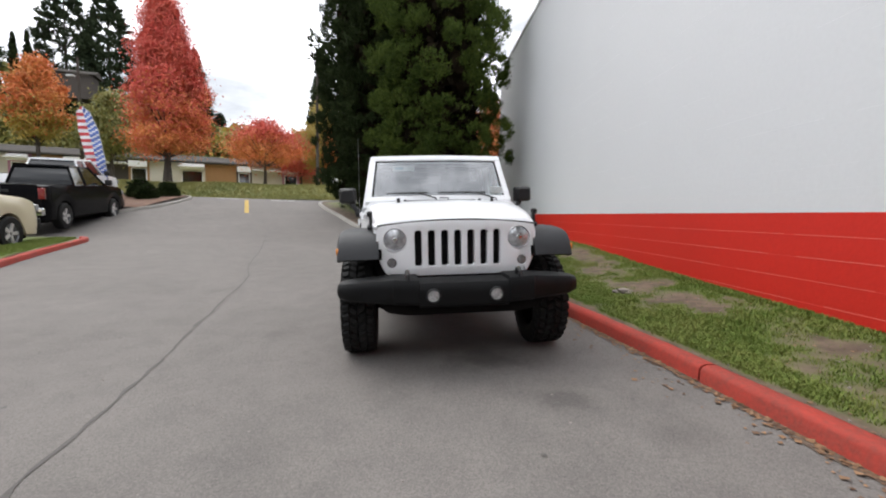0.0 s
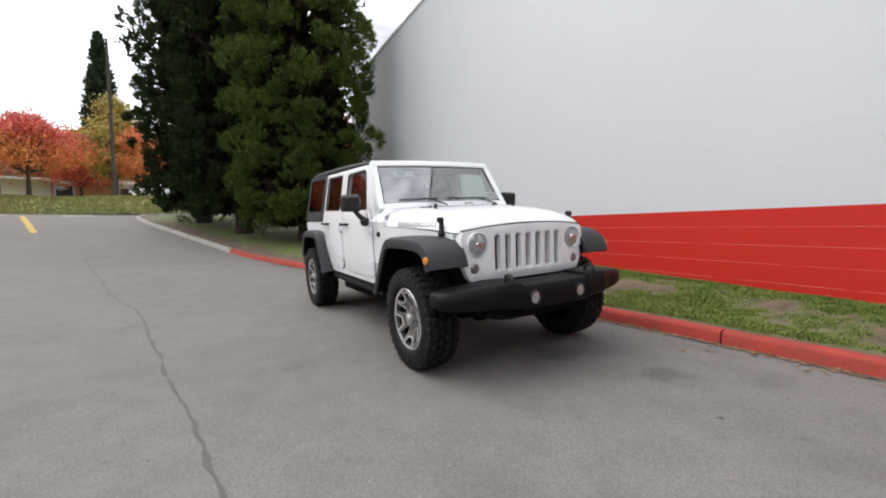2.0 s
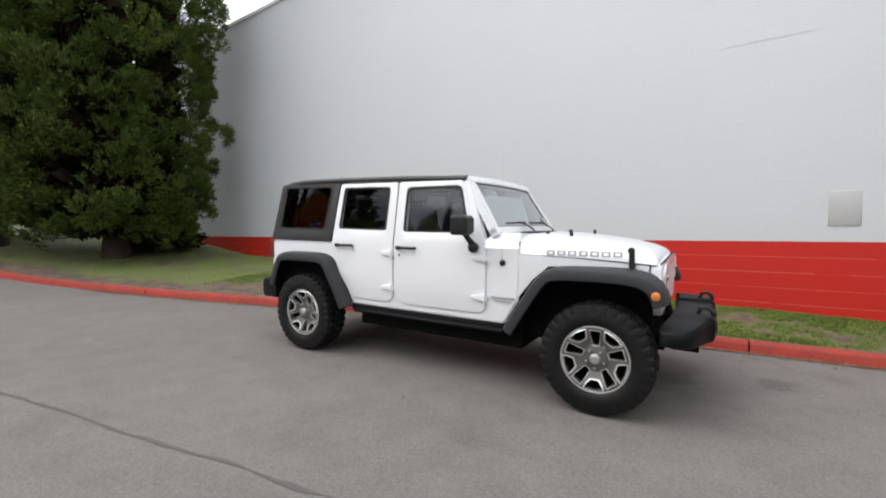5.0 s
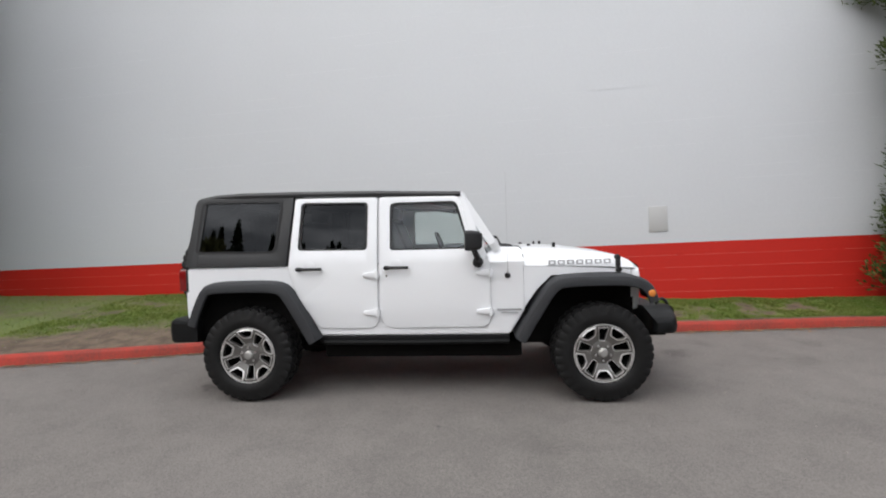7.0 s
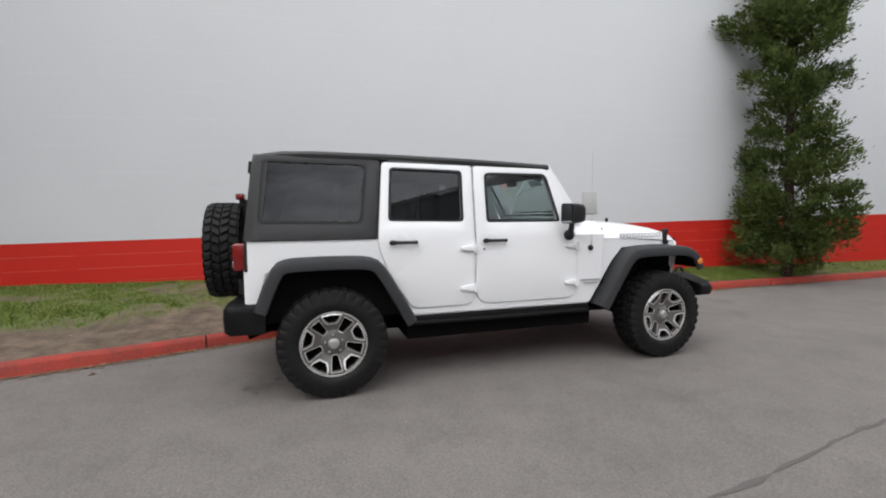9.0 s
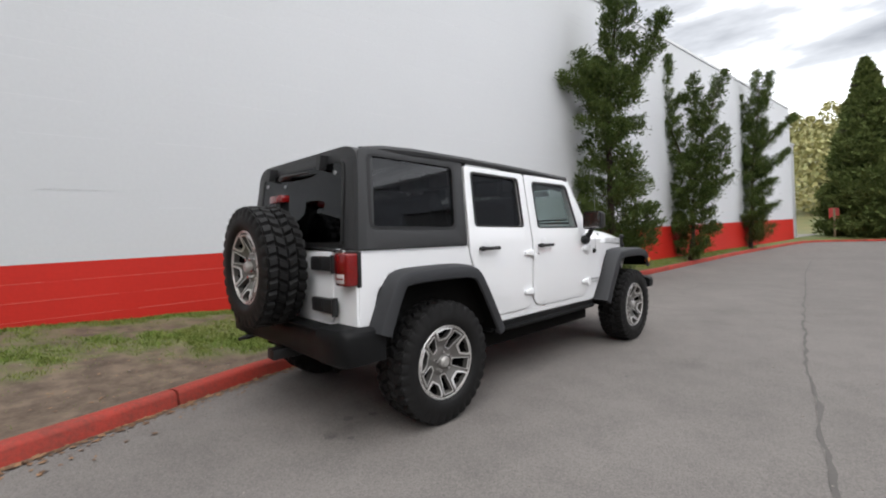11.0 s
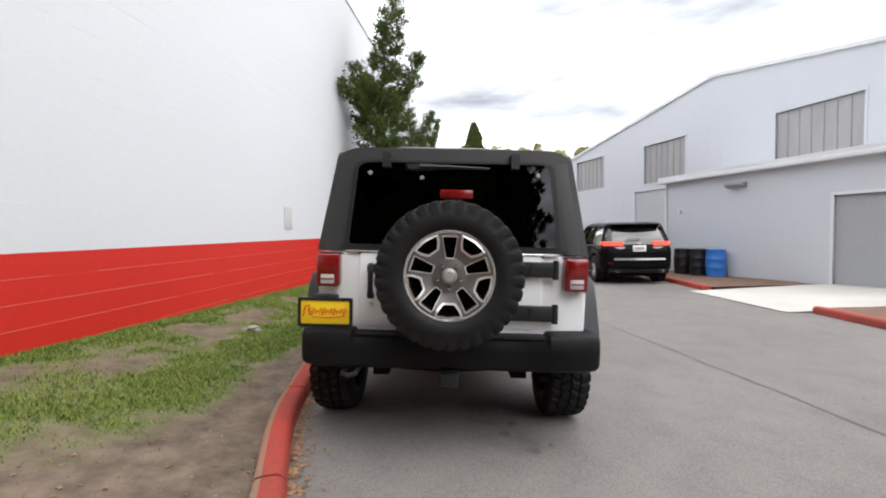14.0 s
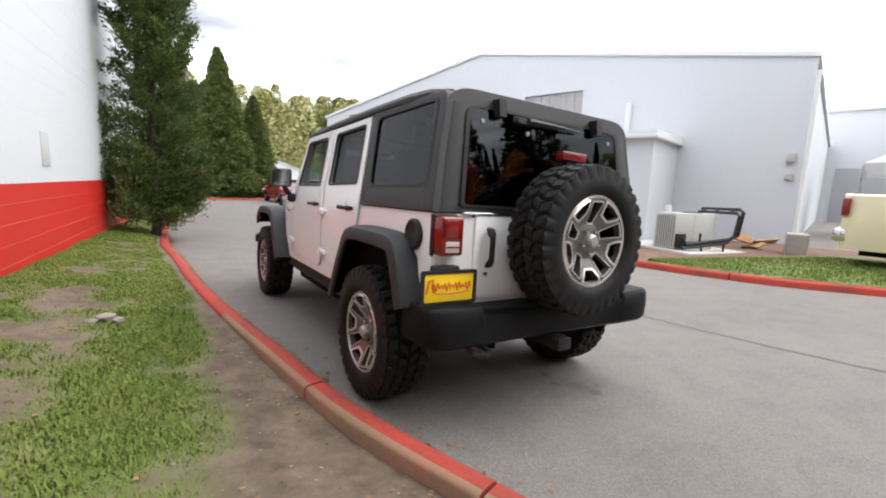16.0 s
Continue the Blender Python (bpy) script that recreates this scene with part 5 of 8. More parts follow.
    ball = [(0, -0.046), (0.024, -0.040), (0.040, -0.022), (0.046, 0.0), (0.040, 0.022), (0.026, 0.038)]
    arm = part("mirror_arm", tube([(mx + sgn * 0.04, 0.985, 1.165), (mx + sgn * 0.075, 0.995, 1.20), (mx + sgn * 0.12, 1.02, 1.26)], [0.028, 0.024, 0.022], 10, lathe(ball, "z", (mx + sgn * 0.03, 0.985, 1.145), 18)), M["blackpart"], jeep)
    part("mirror_shell", loft([[(mx + sgn * (0.145 + 0.088 * cx * k), 1.035 + o, 1.325 + 0.085 * cz * k) for cx, cz in round_poly([(-1, -1), (1, -0.92), (1, 0.95), (-1, 1)], 0.35, 4)] for o, k in ((-0.085, 0.66), (-0.060, 0.90), (0.0, 1.0), (0.05, 0.98))]), M["blackpart"], arm, "black mirror housing")
    part("mirror_glass", box(mx + sgn * 0.145 - 0.074, mx + sgn * 0.145 + 0.074, 1.086, 1.09, 1.255, 1.395), M["chrome"], arm)
    # wing details
    part("antenna_boss" if sgn < 0 else "vent_cap", lathe([(0, sgn * 0.812), (0.016, sgn * 0.810), (0.024, sgn * 0.800), (0.026, sgn * 0.77)], "x", (0, 0.742, 1.028), 16), M["blackpart"], jeep)
    lt = part("hood_latch", loft([[(sgn * (0.662 + o), -0.19 + a, zz) for o, a in ((-0.012, -0.018), (0.012, -0.018), (0.012, 0.018), (-0.012, 0.018))] for zz in (1.035, 1.075, 1.12, 1.165)]), M["blackpart"], jeep, "black rubber hood latch")
    part("latch_head", lathe([(0, sgn * 0.692), (0.020, sgn * 0.690), (0.024, sgn * 0.675), (0.024, sgn * 0.650)], "x", (0, -0.185, 1.155), 14), M["blackpart"], lt)
    part("latch_foot", lathe([(0, sgn * 0.690), (0.020, sgn * 0.688), (0.022, sgn * 0.650)], "x", (0, -0.195, 1.05), 14), M["blackpart"], lt)
    for k in range(7):
        y0 = 0.40 - k * 0.078
        for a0, a1, z0, z1 in ((0.0, 0.013, 1.104, 1.142), (0.046, 0.059, 1.104, 1.142), (0.013, 0.046, 1.104, 1.113), (0.013, 0.046, 1.133, 1.142)):
            secs = []
            for y in (y0 - a0, y0 - a1):
                xx = sgn * (0.7485 - (0.40 - y) * 0.144)
                secs.append([(xx + sgn * (t - (zz - 1.108) * 0.12), y, zz) for t, zz in ((0, z0), (0.003, z0), (0.003, z1), (0, z1))])
            part("decal_bar", loft(secs), M["badge"], hood)
    bb = sgn * (side_x(0.735) + 0.0)
    part("badge_bar", box(min(bb, bb + sgn * 0.004), max(bb, bb + sgn * 0.004), 0.635, 0.835, 0.738, 0.752), M["badge"], body)
    part("badge_bar", box(min(bb, bb + sgn * 0.004), max(bb, bb + sgn * 0.004), 0.665, 0.80, 0.715, 0.722), M["badge"], body)
part("antenna", tube([(-0.806, 0.742, 1.03), (-0.808, 0.742, 1.10), (-0.800, 0.747, 1.88)], [0.005, 0.0013, 0.0009], 6), M["metalgrey"], jeep, "thin black whip antenna")
part("fuel_cap", lathe([(0, 0.806), (0.052, 0.806), (0.070, 0.812), (0.082, 0.806), (0.082, 0.79)], "x", (0, 3.36, 1.02), 28), M["blackpart"], jeep, "round black fuel filler")

# hardtop roof and tail
secs = []
for y, zt, hw in ((1.105, 1.728, 0.690), (1.15, 1.745, 0.694), (1.84, 1.772, 0.690), (2.60, 1.787, 0.688), (3.30, 1.797, 0.686), (3.405, 1.788, 0.674), (3.455, 1.768, 0.650)):
    ring = []
    for k in range(17):
        u = -1 + k / 8
        ring.append((hw * u, y, zt - 0.052 * abs(u) ** 4 - 0.006 * u * u))
    ring += [(hw * 0.98, y, zt - 0.085), (-hw * 0.98, y, zt - 0.085)]
    secs.append(ring)
roof = part("hardtop_roof", loft(secs), M["hardtop"], jeep, "textured black hardtop roof", smooth=45)
part("roof_seam", box(-0.66, 0.66, 1.836, 1.844, 1.70, 1.7735), M["under"], roof)
part("roof_seam", box(-0.004, 0.004, 1.16, 1.84, 1.70, 1.766), M["under"], roof)


def tail(x, v, out=0.0):
    """Point on the raked tail of the hardtop; v 0 at the belt, 1 at the roof."""
    return Vector((x, 3.53 - 0.070 * v + out - 0.05 * max(0, abs(x) - 0.55) ** 2 * 4, 1.148 + 0.63 * v))


def tail_panel(outer, holes, out, thick, bevel=0.0):
    bm = bmesh.new()
    edges = []
    for ring in (outer, *holes):
        vs = [bm.verts.new((p[0], 0, p[1])) for p in ring]
        edges += [bm.edges.new((vs[i], vs[(i + 1) % len(vs)])) for i in range(len(vs))]
    bmesh.ops.triangle_fill(bm, edges=edges, use_beauty=True, use_dissolve=False)
    r = bmesh.ops.extrude_face_region(bm, geom=list(bm.faces))
    back = {v for v in r["geom"] if isinstance(v, bmesh.types.BMVert)}
    for v in bm.verts:
        v.co = tail(v.co.x, v.co.z, out - (thick if v in back else 0))
    bmesh.ops.recalc_face_normals(bm, faces=bm.faces)
    return bm


T_OUT = round_poly([(-0.775, 0.0), (-0.698, 0.985), (0.698, 0.985), (0.775, 0.0)], [0.0, 0.17, 0.17, 0.0], 6)
T_GLASS = round_poly([(-0.625, 0.055), (-0.58, 0.85), (0.58, 0.85), (0.625, 0.055)], [0.03, 0.08, 0.08, 0.03])
part("hardtop_tail", tail_panel(T_OUT, [T_GLASS], 0.0, 0.06), M["hardtop"], jeep, "textured black hardtop tail")
for sgn in (-1, 1):
    secs = []
    for v in (0.0, 0.25, 0.5, 0.75, 0.86):
        zz = 1.148 + 0.63 * v
        sx = side_x(zz) + 0.004
        yb = 3.53 - 0.070 * v
        secs.append([(sgn * (sx - 0.13), yb, zz), (sgn * (sx - 0.05), yb + 0.004, zz), (sgn * (sx - 0.012), yb - 0.022, zz), (sgn * (sx + 0.002), yb - 0.065, zz), (sgn * (sx + 0.002), yb - 0.11, zz), (sgn * (sx - 0.06), yb - 0.10, zz)])
    part("hardtop_corner", loft(secs), M["hardtop"], jeep, smooth=50)
rg = part("rear_glass", tail_panel([(p[0] * 1.012, p[1]) for p in T_GLASS], [], 0.006, 0.006), M["glass_dark"], jeep, "dark tinted lift-up rear window")
part("glass_edge", tail_panel(grow(T_GLASS, 0.016), [grow(T_GLASS, -0.012)], 0.010, 0.01), M["blackpart"], rg)
for x in (-0.36, 0.40):
    part("glass_hinge", loft([[tail(x + a, 0.93 + b, o) for a, b in ((-0.025, 0), (0.025, 0), (0.022, -0.14), (-0.022, -0.14))] for o in (0.0, 0.045, 0.055)]), M["blackpart"], rg, "black glass hinge")
part("rear_wiper", tube([tail(0.20, 0.80, 0.03), tail(0.02, 0.795, 0.05), tail(-0.21, 0.79, 0.03)], [0.02, 0.012, 0.006], 6), M["blackpart"], rg)
part("wiper_motor", loft([[tail(0.20 + 0.09 * a * k, 0.80 + 0.035 * b * k, o) for a, b in round_poly([(-1, -1), (1, -1), (1, 1), (-1, 1)], 0.5)] for o, k in ((0.006, 1.0), (0.03, 0.8))]), M["blackpart"], rg)
for x, v in ((0.50, 0.74), (-0.50, 0.74), (0.19, 0.70)):
    part("glass_fixing", lathe([(0, tail(x, v).y + 0.016), (0.012, tail(x, v).y + 0.014), (0.014, tail(x, v).y)], "y", (x, 0, tail(x, v).z), 10), M["metalgrey"], rg)
part("high_brake_lamp", box(-0.11, 0.075, 3.60, 3.66, 1.452, 1.502, 0.008), M["redlens"], jeep, "red high brake lamp")
part("lamp_mast", box(-0.05, 0.02, 3.58, 3.64, 1.10, 1.455), M["blackpart"], jeep)

# tailgate
gate = part("tailgate", plate_xz(round_poly([(-0.53, 0.705), (0.545, 0.705), (0.545, 1.135), (-0.53, 1.135)], 0.02, 3), [], 3.545, -0.03, None, 0.006), M["paint"], jeep, "white side-hinged tailgate")
part("door_gap", box(-0.537, 0.552, 3.522, 3.529, 0.698, 1.142), M["under"], gate)
part("gate_handle", loft([[(0.468 + 0.017 * math.cos(a) * k, 3.585 + o + 0.014 * math.sin(a) * k, zz) for a in (2 * math.pi * j / 10 for j in range(10))] for zz, k, o in ((1.078, 0.6, -0.02), (1.07, 1.3, -0.01), (1.045, 1.4, 0.0), (1.02, 0.9, 0.012), (0.92, 0.9, 0.012), (0.895, 1.3, 0), (0.875, 1.2, -0.012), (0.868, 0.5, -0.02))]), M["blackpart"], gate, "black upright pull handle")
part("lock", lathe([(0, 3.556), (0.012, 3.555), (0.013, 3.54)], "y", (0.468, 0, 0.835), 10), M["chrome"], gate)
for zz in (1.06, 0.805):
    hb = part("gate_hinge", box(-0.60, -0.33, 3.545, 3.585, zz - 0.045, zz + 0.045, 0.012), M["blackpart"], gate, "large black gate hinge")
    part("hinge_pin", tube([(-0.60, 3.575, zz - 0.055), (-0.60, 3.575, zz + 0.055)], 0.018, 10), M["blackpart"], hb)
    part("hinge_strap", box(-0.47, -0.455, 3.583, 3.592, zz - 0.04, zz + 0.04), M["blackpart"], hb)
part("glass_latch_ledge", box(-0.625, 0.625, 3.51, 3.55, 1.136, 1.15, 0.004), M["chrome"], gate)
# tail lamps
for sgn in (-1, 1):
    x0, x1 = (0.650, 0.782) if sgn > 0 else (-0.782, -0.650)
    tl = part("tail_lamp", box(x0, x1, 3.515, 3.60, 0.938, 1.128, 0.014, 3), M["redlens"], jeep, "red tail lamp with clear reversing lens")
    part("reversing_lens", box(x0 + 0.028, x1 - 0.028, 3.598, 3.606, 0.955, 1.008, 0.003), M["clearlens"], tl)
    for zz in (0.982,):
        part("lens_bar", box(x0 + 0.03, x1 - 0.03, 3.605, 3.609, zz - 0.004, zz + 0.004), M["redlens"], tl)
    part("lens_step", box(x0 + 0.018, x1 - 0.018, 3.598, 3.605, 1.022, 1.112, 0.004), M["redlens"], tl)
    part("lamp_base", box(x0 - 0.010, x1 + 0.008, 3.505, 3.53, 0.928, 1.136, 0.008), M["blackpart"], tl)
# number plate place with dealer's yellow plate
pl = part("dealer_plate", box(0.575, 0.872, 3.60, 3.607, 0.712, 0.866, 0.002), M["plateyellow"], jeep, "yellow dealer plate with red script")
part("plate_frame", plate_xz(round_poly([(0.565, 0.705), (0.882, 0.705), (0.882, 0.873), (0.565, 0.873)], 0.012, 3), [round_poly([(0.583, 0.722), (0.864, 0.722), (0.864, 0.856), (0.583, 0.856)], 0.01, 3)], 3.612, -0.012, None, 0), M["blackpart"], pl)
part("plate_bracket", box(0.66, 0.80, 3.54, 3.60, 0.83, 0.89, 0.01), M["blackpart"], pl)
wave = [(0.815 - 0.215 * k / 70, 3.6085, 0.795 + (0.015 + 0.008 * math.sin(k * 0.31)) * math.sin(k * 0.95)) for k in range(71)]
part("script_stroke", tube(wave, 0.0026, 5), M["platered"], pl)
part("script_stroke", tube([(0.852, 3.6085, 0.765), (0.838, 3.6085, 0.825), (0.815, 3.6085, 0.830), (0.822, 3.6085, 0.80), (0.808, 3.6085, 0.768)], 0.0042, 5), M["platered"], pl)
part("script_stroke", tube([(0.80, 3.6085, 0.762), (0.70, 3.6085, 0.760), (0.61, 3.6085, 0.768)], 0.003, 5), M["platered"], pl)

# flares
def sweep(path, prof):
    """prof of (x, n) along a path in (y, z); n is measured outwards from the wheel."""
    pts = [Vector(p) for p in path]
    secs = []
    for i, p in enumerate(pts):
        t = (pts[min(i + 1, len(pts) - 1)] - pts[max(i - 1, 0)]).normalized()
        nrm = Vector((-t.y, t.x))
        secs.append([(x, p.x + nrm.x * n, p.y + nrm.y * n) for x, n in prof])
    return loft(secs)


FF = [tuple(p) for p in spline([(0.70, 0.53), (0.60, 0.70), (0.46, 0.92), (0.37, 1.005), (0.25, 1.028), (-0.05, 1.034), (-0.24, 1.022), (-0.345, 0.985), (-0.412, 0.915), (-0.445, 0.825)], 0.06)]
RF = [tuple(p) for p in spline([(2.325, 0.53), (2.44, 0.74), (2.57, 0.95), (2.66, 1.008), (2.80, 1.024), (3.10, 1.024), (3.27, 1.012), (3.345, 0.965), (3.41, 0.84), (3.475, 0.672)], 0.06)]
for sgn in (-1, 1):
    def prof(inner):
        return [(sgn * inner, 0.0), (sgn * 0.865, -0.004), (sgn * 0.898, -0.018), (sgn * 0.910, -0.045), (sgn * 0.907, -0.088), (sgn * 0.892, -0.094), (sgn * 0.880, -0.078), (sgn * 0.872, -0.045), (sgn * 0.85, -0.03), (sgn * inner, -0.03)]
    fl = part("fender_flare", sweep(FF[::-1], prof(0.60)), M["flare"], jeep, "grained grey plastic fender flare", smooth=40)
    part("side_marker", loft([[(sgn * x, -0.372 + 0.030 * math.cos(a) * k, 0.880 + 0.030 * math.sin(a) * k) for a in (2 * math.pi * j / 16 for j in range(16))] for x, k in ((0.872, 1.0), (0.912, 0.95), (0.917, 0.7))]), M["amber"], fl, "amber side marker lamp")
    part("fender_flare", sweep(RF, prof(0.775)), M["flare"], jeep, "grained grey plastic fender flare", smooth=40)
    for path, inner in ((FF[::-1], 0.58), (RF, 0.70)):
        part("flare_liner", sweep(path, [(sgn * inner, -0.034), (sgn * 0.886, -0.038), (sgn * 0.886, -0.044), (sgn * inner, -0.042)]), M["under"], jeep)

# bumpers
def bumper(rows, front):
    """Rows of x, y-out, y-in, z-low, z-top."""
    d = -1 if front else 1
    secs = []
    for x, yo, yi, z0, z1 in rows:
        secs.append([(x, yi, z0), (x, yo - d * 0.03, z0), (x, yo - d * 0.006, z0 + 0.02), (x, yo, z0 + (z1 - z0) * 0.55), (x, yo - d * 0.006, z1 - 0.03), (x, yo - d * 0.022, z1 - 0.006), (x, yo - d * 0.05, z1), (x, yi, z1)])
    return loft(secs)


def mirror_rows(r):
    return [(-x, *q) for x, *q in r[::-1]] + [(x, *q) for x, *q in r]


fb = part("front_bumper", bumper(mirror_rows([(0.30, -0.715, -0.45, 0.50, 0.682), (0.318, -0.715, -0.45, 0.50, 0.682), (0.325, -0.725, -0.45, 0.52, 0.705), (0.50, -0.715, -0.45, 0.53, 0.712), (0.52, -0.69, -0.45, 0.528, 0.708), (0.70, -0.645, -0.42, 0.535, 0.69), (0.82, -0.60, -0.40, 0.542, 0.676), (0.885, -0.555, -0.40, 0.555, 0.662), (0.905, -0.50, -0.41, 0.57, 0.64)]), True), M["bumperblack"], jeep, "black plastic front bumper", smooth=40)
part("air_dam", prism(round_poly([(-0.60, 0.52), (-0.55, 0.46), (-0.40, 0.435), (0.40, 0.435), (0.55, 0.46), (0.60, 0.52)], 0.03), "y", -0.62, -0.45), M["under"], jeep)
for sx in (-1, 1):
    fg = part("fog_lamp", lathe([(0, -0.722), (0.032, -0.721), (0.042, -0.718), (0.042, -0.68)], "y", (sx * 0.224, 0, 0.588), 24), M["foglens"], fb, "round clear fog lamp")
    part("fog_ring", lathe([(0.041, -0.715), (0.043, -0.73), (0.052, -0.722), (0.055, -0.70)], "y", (sx * 0.224, 0, 0.588), 24), M["blackpart"], fg)
    hk = [(sx * 0.40, -0.60, 0.69), (sx * 0.40, -0.62, 0.75), (sx * 0.40, -0.66, 0.758), (sx * 0.40, -0.69, 0.735), (sx * 0.40, -0.70, 0.70)]
    part("tow_hook", tube(hk, 0.015, 8), M["blackpart"], fb, "black tow hook")
rb = part("rear_bumper", bumper(mirror_rows([(0.30, 3.665, 3.43, 0.485, 0.672), (0.54, 3.67, 3.43, 0.485, 0.675), (0.56, 3.685, 3.43, 0.49, 0.70), (0.76, 3.68, 3.42, 0.49, 0.705), (0.828, 3.66, 3.40, 0.50, 0.70), (0.850, 3.63, 3.40, 0.505, 0.69), (0.860, 3.45, 3.40, 0.51, 0.685)]), False), M["bumperblack"], jeep, "black plastic rear bumper", smooth=40)
part("bumper_step", box(-0.54, 0.54, 3.45, 3.66, 0.668, 0.682, 0.006), M["bumperblack"], rb)

# chassis
part("frame_rail", box(-0.45, -0.36, -0.40, 3.55, 0.42, 0.53), M["under"], jeep)
part("frame_rail", box(0.36, 0.45, -0.40, 3.55, 0.42, 0.53), M["under"], jeep)
for y in (0, 2.946):
    ax = part("axle", tube([(-0.70, y, 0.40), (0.70, y, 0.40)], 0.045, 10), M["under"], jeep)
    part("differential", lathe([(0, -0.14), (0.09, -0.11), (0.13, 0), (0.09, 0.11), (0, 0.14)], "y", (0.12 if y else -0.2, y, 0.40), 14), M["under"], ax)
# added black slab below the floor; keeps light off the road underneath
part("skid_plate", box(-0.64, 0.64, 0.62, 2.36, 0.31, 0.45, 0.02), M["under"], jeep)
part("fuel_tank", box(-0.30, 0.60, 2.0, 2.7, 0.32, 0.5, 0.03), M["under"], jeep)
part("muffler", lathe([(0, -0.28), (0.10, -0.26), (0.11, 0), (0.10, 0.26), (0, 0.28)], "x", (0.05, 3.35, 0.50), 14), M["under"], jeep)
part("exhaust_pipe", tube([(-0.35, 3.2, 0.48), (-0.52, 3.45, 0.45), (-0.55, 3.55, 0.42)], 0.026, 10), M["under"], jeep)
part("tow_hitch", box(-0.05, 0.05, 3.45, 3.72, 0.41, 0.48, 0.008), M["blackpart"], jeep)
part("tow_hook", tube([(0.52, 3.60, 0.48), (0.52, 3.70, 0.47), (0.56, 3.72, 0.46), (0.60, 3.68, 0.46), (0.60, 3.60, 0.48)], 0.014, 8), M["blackpart"], rb)
for sx in (-1, 1):
    part("shock_absorber", tube([(sx * 0.50, 3.08, 0.38), (sx * 0.45, 3.2, 0.75)], 0.03, 8), M["under"], jeep)
    part("rock_rail", tube([(sx * 0.768, 0.74, 0.478), (sx * 0.772, 1.5, 0.475), (sx * 0.768, 2.32, 0.478)], 0.022, 8), M["bumperblack"], jeep)


# wheels: tyre with lugs, five-spoke rim
def tyre_mesh():
    """One skin: side walls, shoulder blocks and four rows of tread blocks."""
    side = [(0.232, 0.100, 0), (0.240, 0.116, 0), (0.252, 0.127, 0), (0.268, 0.134, 0), (0.286, 0.137, 0), (0.304, 0.137, 0), (0.322, 0.134, 0), (0.338, 0.129, 1), (0.364, 0.121, 1), (0.376, 0.117, 1)]
    cols = [(r, -x, f, -1, 0.0) for r, x, f in side]
    for row, (x0, x1, skew) in enumerate(((-0.114, -0.064, 0.03), (-0.058, -0.005, -0.06), (0.005, 0.058, 0.06), (0.064, 0.114, -0.03))):
        cols += [(0.376, x0, 0, row, 0.0), (0.396, x0 + 0.003, 2, row, 0.0), (0.396, x1 - 0.003, 2, row, skew), (0.376, x1, 0, row, skew)]
    cols += [(r, x, f, 4, 0.0) for r, x, f in side[::-1]]
    per, count = 6, 34
    bm = bmesh.new()
    rings = []
    for k in range(per * count):
        ring = []
        for r, x, kind, row, skew in cols:
            shift = (3 if row in (1, 3, 4) else 0)
            p = (k + shift) % per
            lug = (k + shift) // per
            on = p < (4 if lug % 2 else 3.5)
            a = 2 * math.pi * (k + (0.28 if p == 4 else -0.28 if p == 5 else 0)) / (per * count) + skew
            rr, xx = r, x
            if kind == 2:
                rr = (0.396 - (0.006 if abs(x) > 0.10 else 0)) if on else 0.377
            if kind == 1 and on and not (r < 0.35 and lug % 2):
                xx = x + math.copysign(0.009 if r > 0.35 else 0.005, x)
                rr = r + (0.006 if r > 0.37 else 0)
            ring.append(bm.verts.new((xx, rr * math.cos(a), rr * math.sin(a))))
        rings.append(ring)
    for k in range(len(rings)):
        a, b = rings[k], rings[(k + 1) % len(rings)]
        for i in range(len(cols) - 1):
            bm.faces.new((a[i], a[i + 1], b[i + 1], b[i]))
    bmesh.ops.recalc_face_normals(bm, faces=bm.faces)
    return bm


def rim_barrel():
    return lathe([(0.236, 0.105), (0.240, 0.112), (0.232, 0.118), (0.222, 0.110), (0.214, 0.09), (0.205, 0.03), (0.205, -0.11)], "x", (0, 0, 0), 48)


def rim_x(r):
    return np.interp(r, [0, 0.045, 0.075, 0.10, 0.15, 0.19, 0.215, 0.235], [0.086, 0.084, 0.072, 0.066, 0.089, 0.109, 0.114, 0.104])


def polar(ring, a0):
    """Ring of (radial, across) turned to angle a0."""
    return [(p[0] * math.cos(a0) - p[1] * math.sin(a0), p[0] * math.sin(a0) + p[1] * math.cos(a0)) for p in ring]


SLOT = round_poly([(0.094, -0.020), (0.202, -0.038), (0.202, 0.038), (0.094, 0.020)], 0.008, 3)
NOTCH = round_poly([(0.152, -0.026), (0.180, -0.050), (0.206, -0.062), (0.214, 0.0), (0.206, 0.062), (0.180, 0.050), (0.152, 0.026)], 0.006, 3)


def disc_part(outer, holes, lift, thick):
    bm = bmesh.new()
    edges = []
    for ring in (outer, *holes):
        vs = [bm.verts.new((0, p[0], p[1])) for p in ring]
        edges += [bm.edges.new((vs[i], vs[(i + 1) % len(vs)])) for i in range(len(vs))]
    bmesh.ops.triangle_fill(bm, edges=edges, use_beauty=True, use_dissolve=False)
    bmesh.ops.subdivide_edges(bm, edges=[e for e in bm.edges if len(e.link_faces) == 2 and e.calc_length() > 0.03], cuts=1, use_grid_fill=False)
    bmesh.ops.triangulate(bm, faces=bm.faces)
    r = bmesh.ops.extrude_face_region(bm, geom=list(bm.faces))
    back = {v for v in r["geom"] if isinstance(v, bmesh.types.BMVert)}
    for v in bm.verts:
        v.co.x = float(rim_x(math.hypot(v.co.y, v.co.z))) + lift - (thick if v in back else 0)
    bmesh.ops.recalc_face_normals(bm, faces=bm.faces)
    return bm


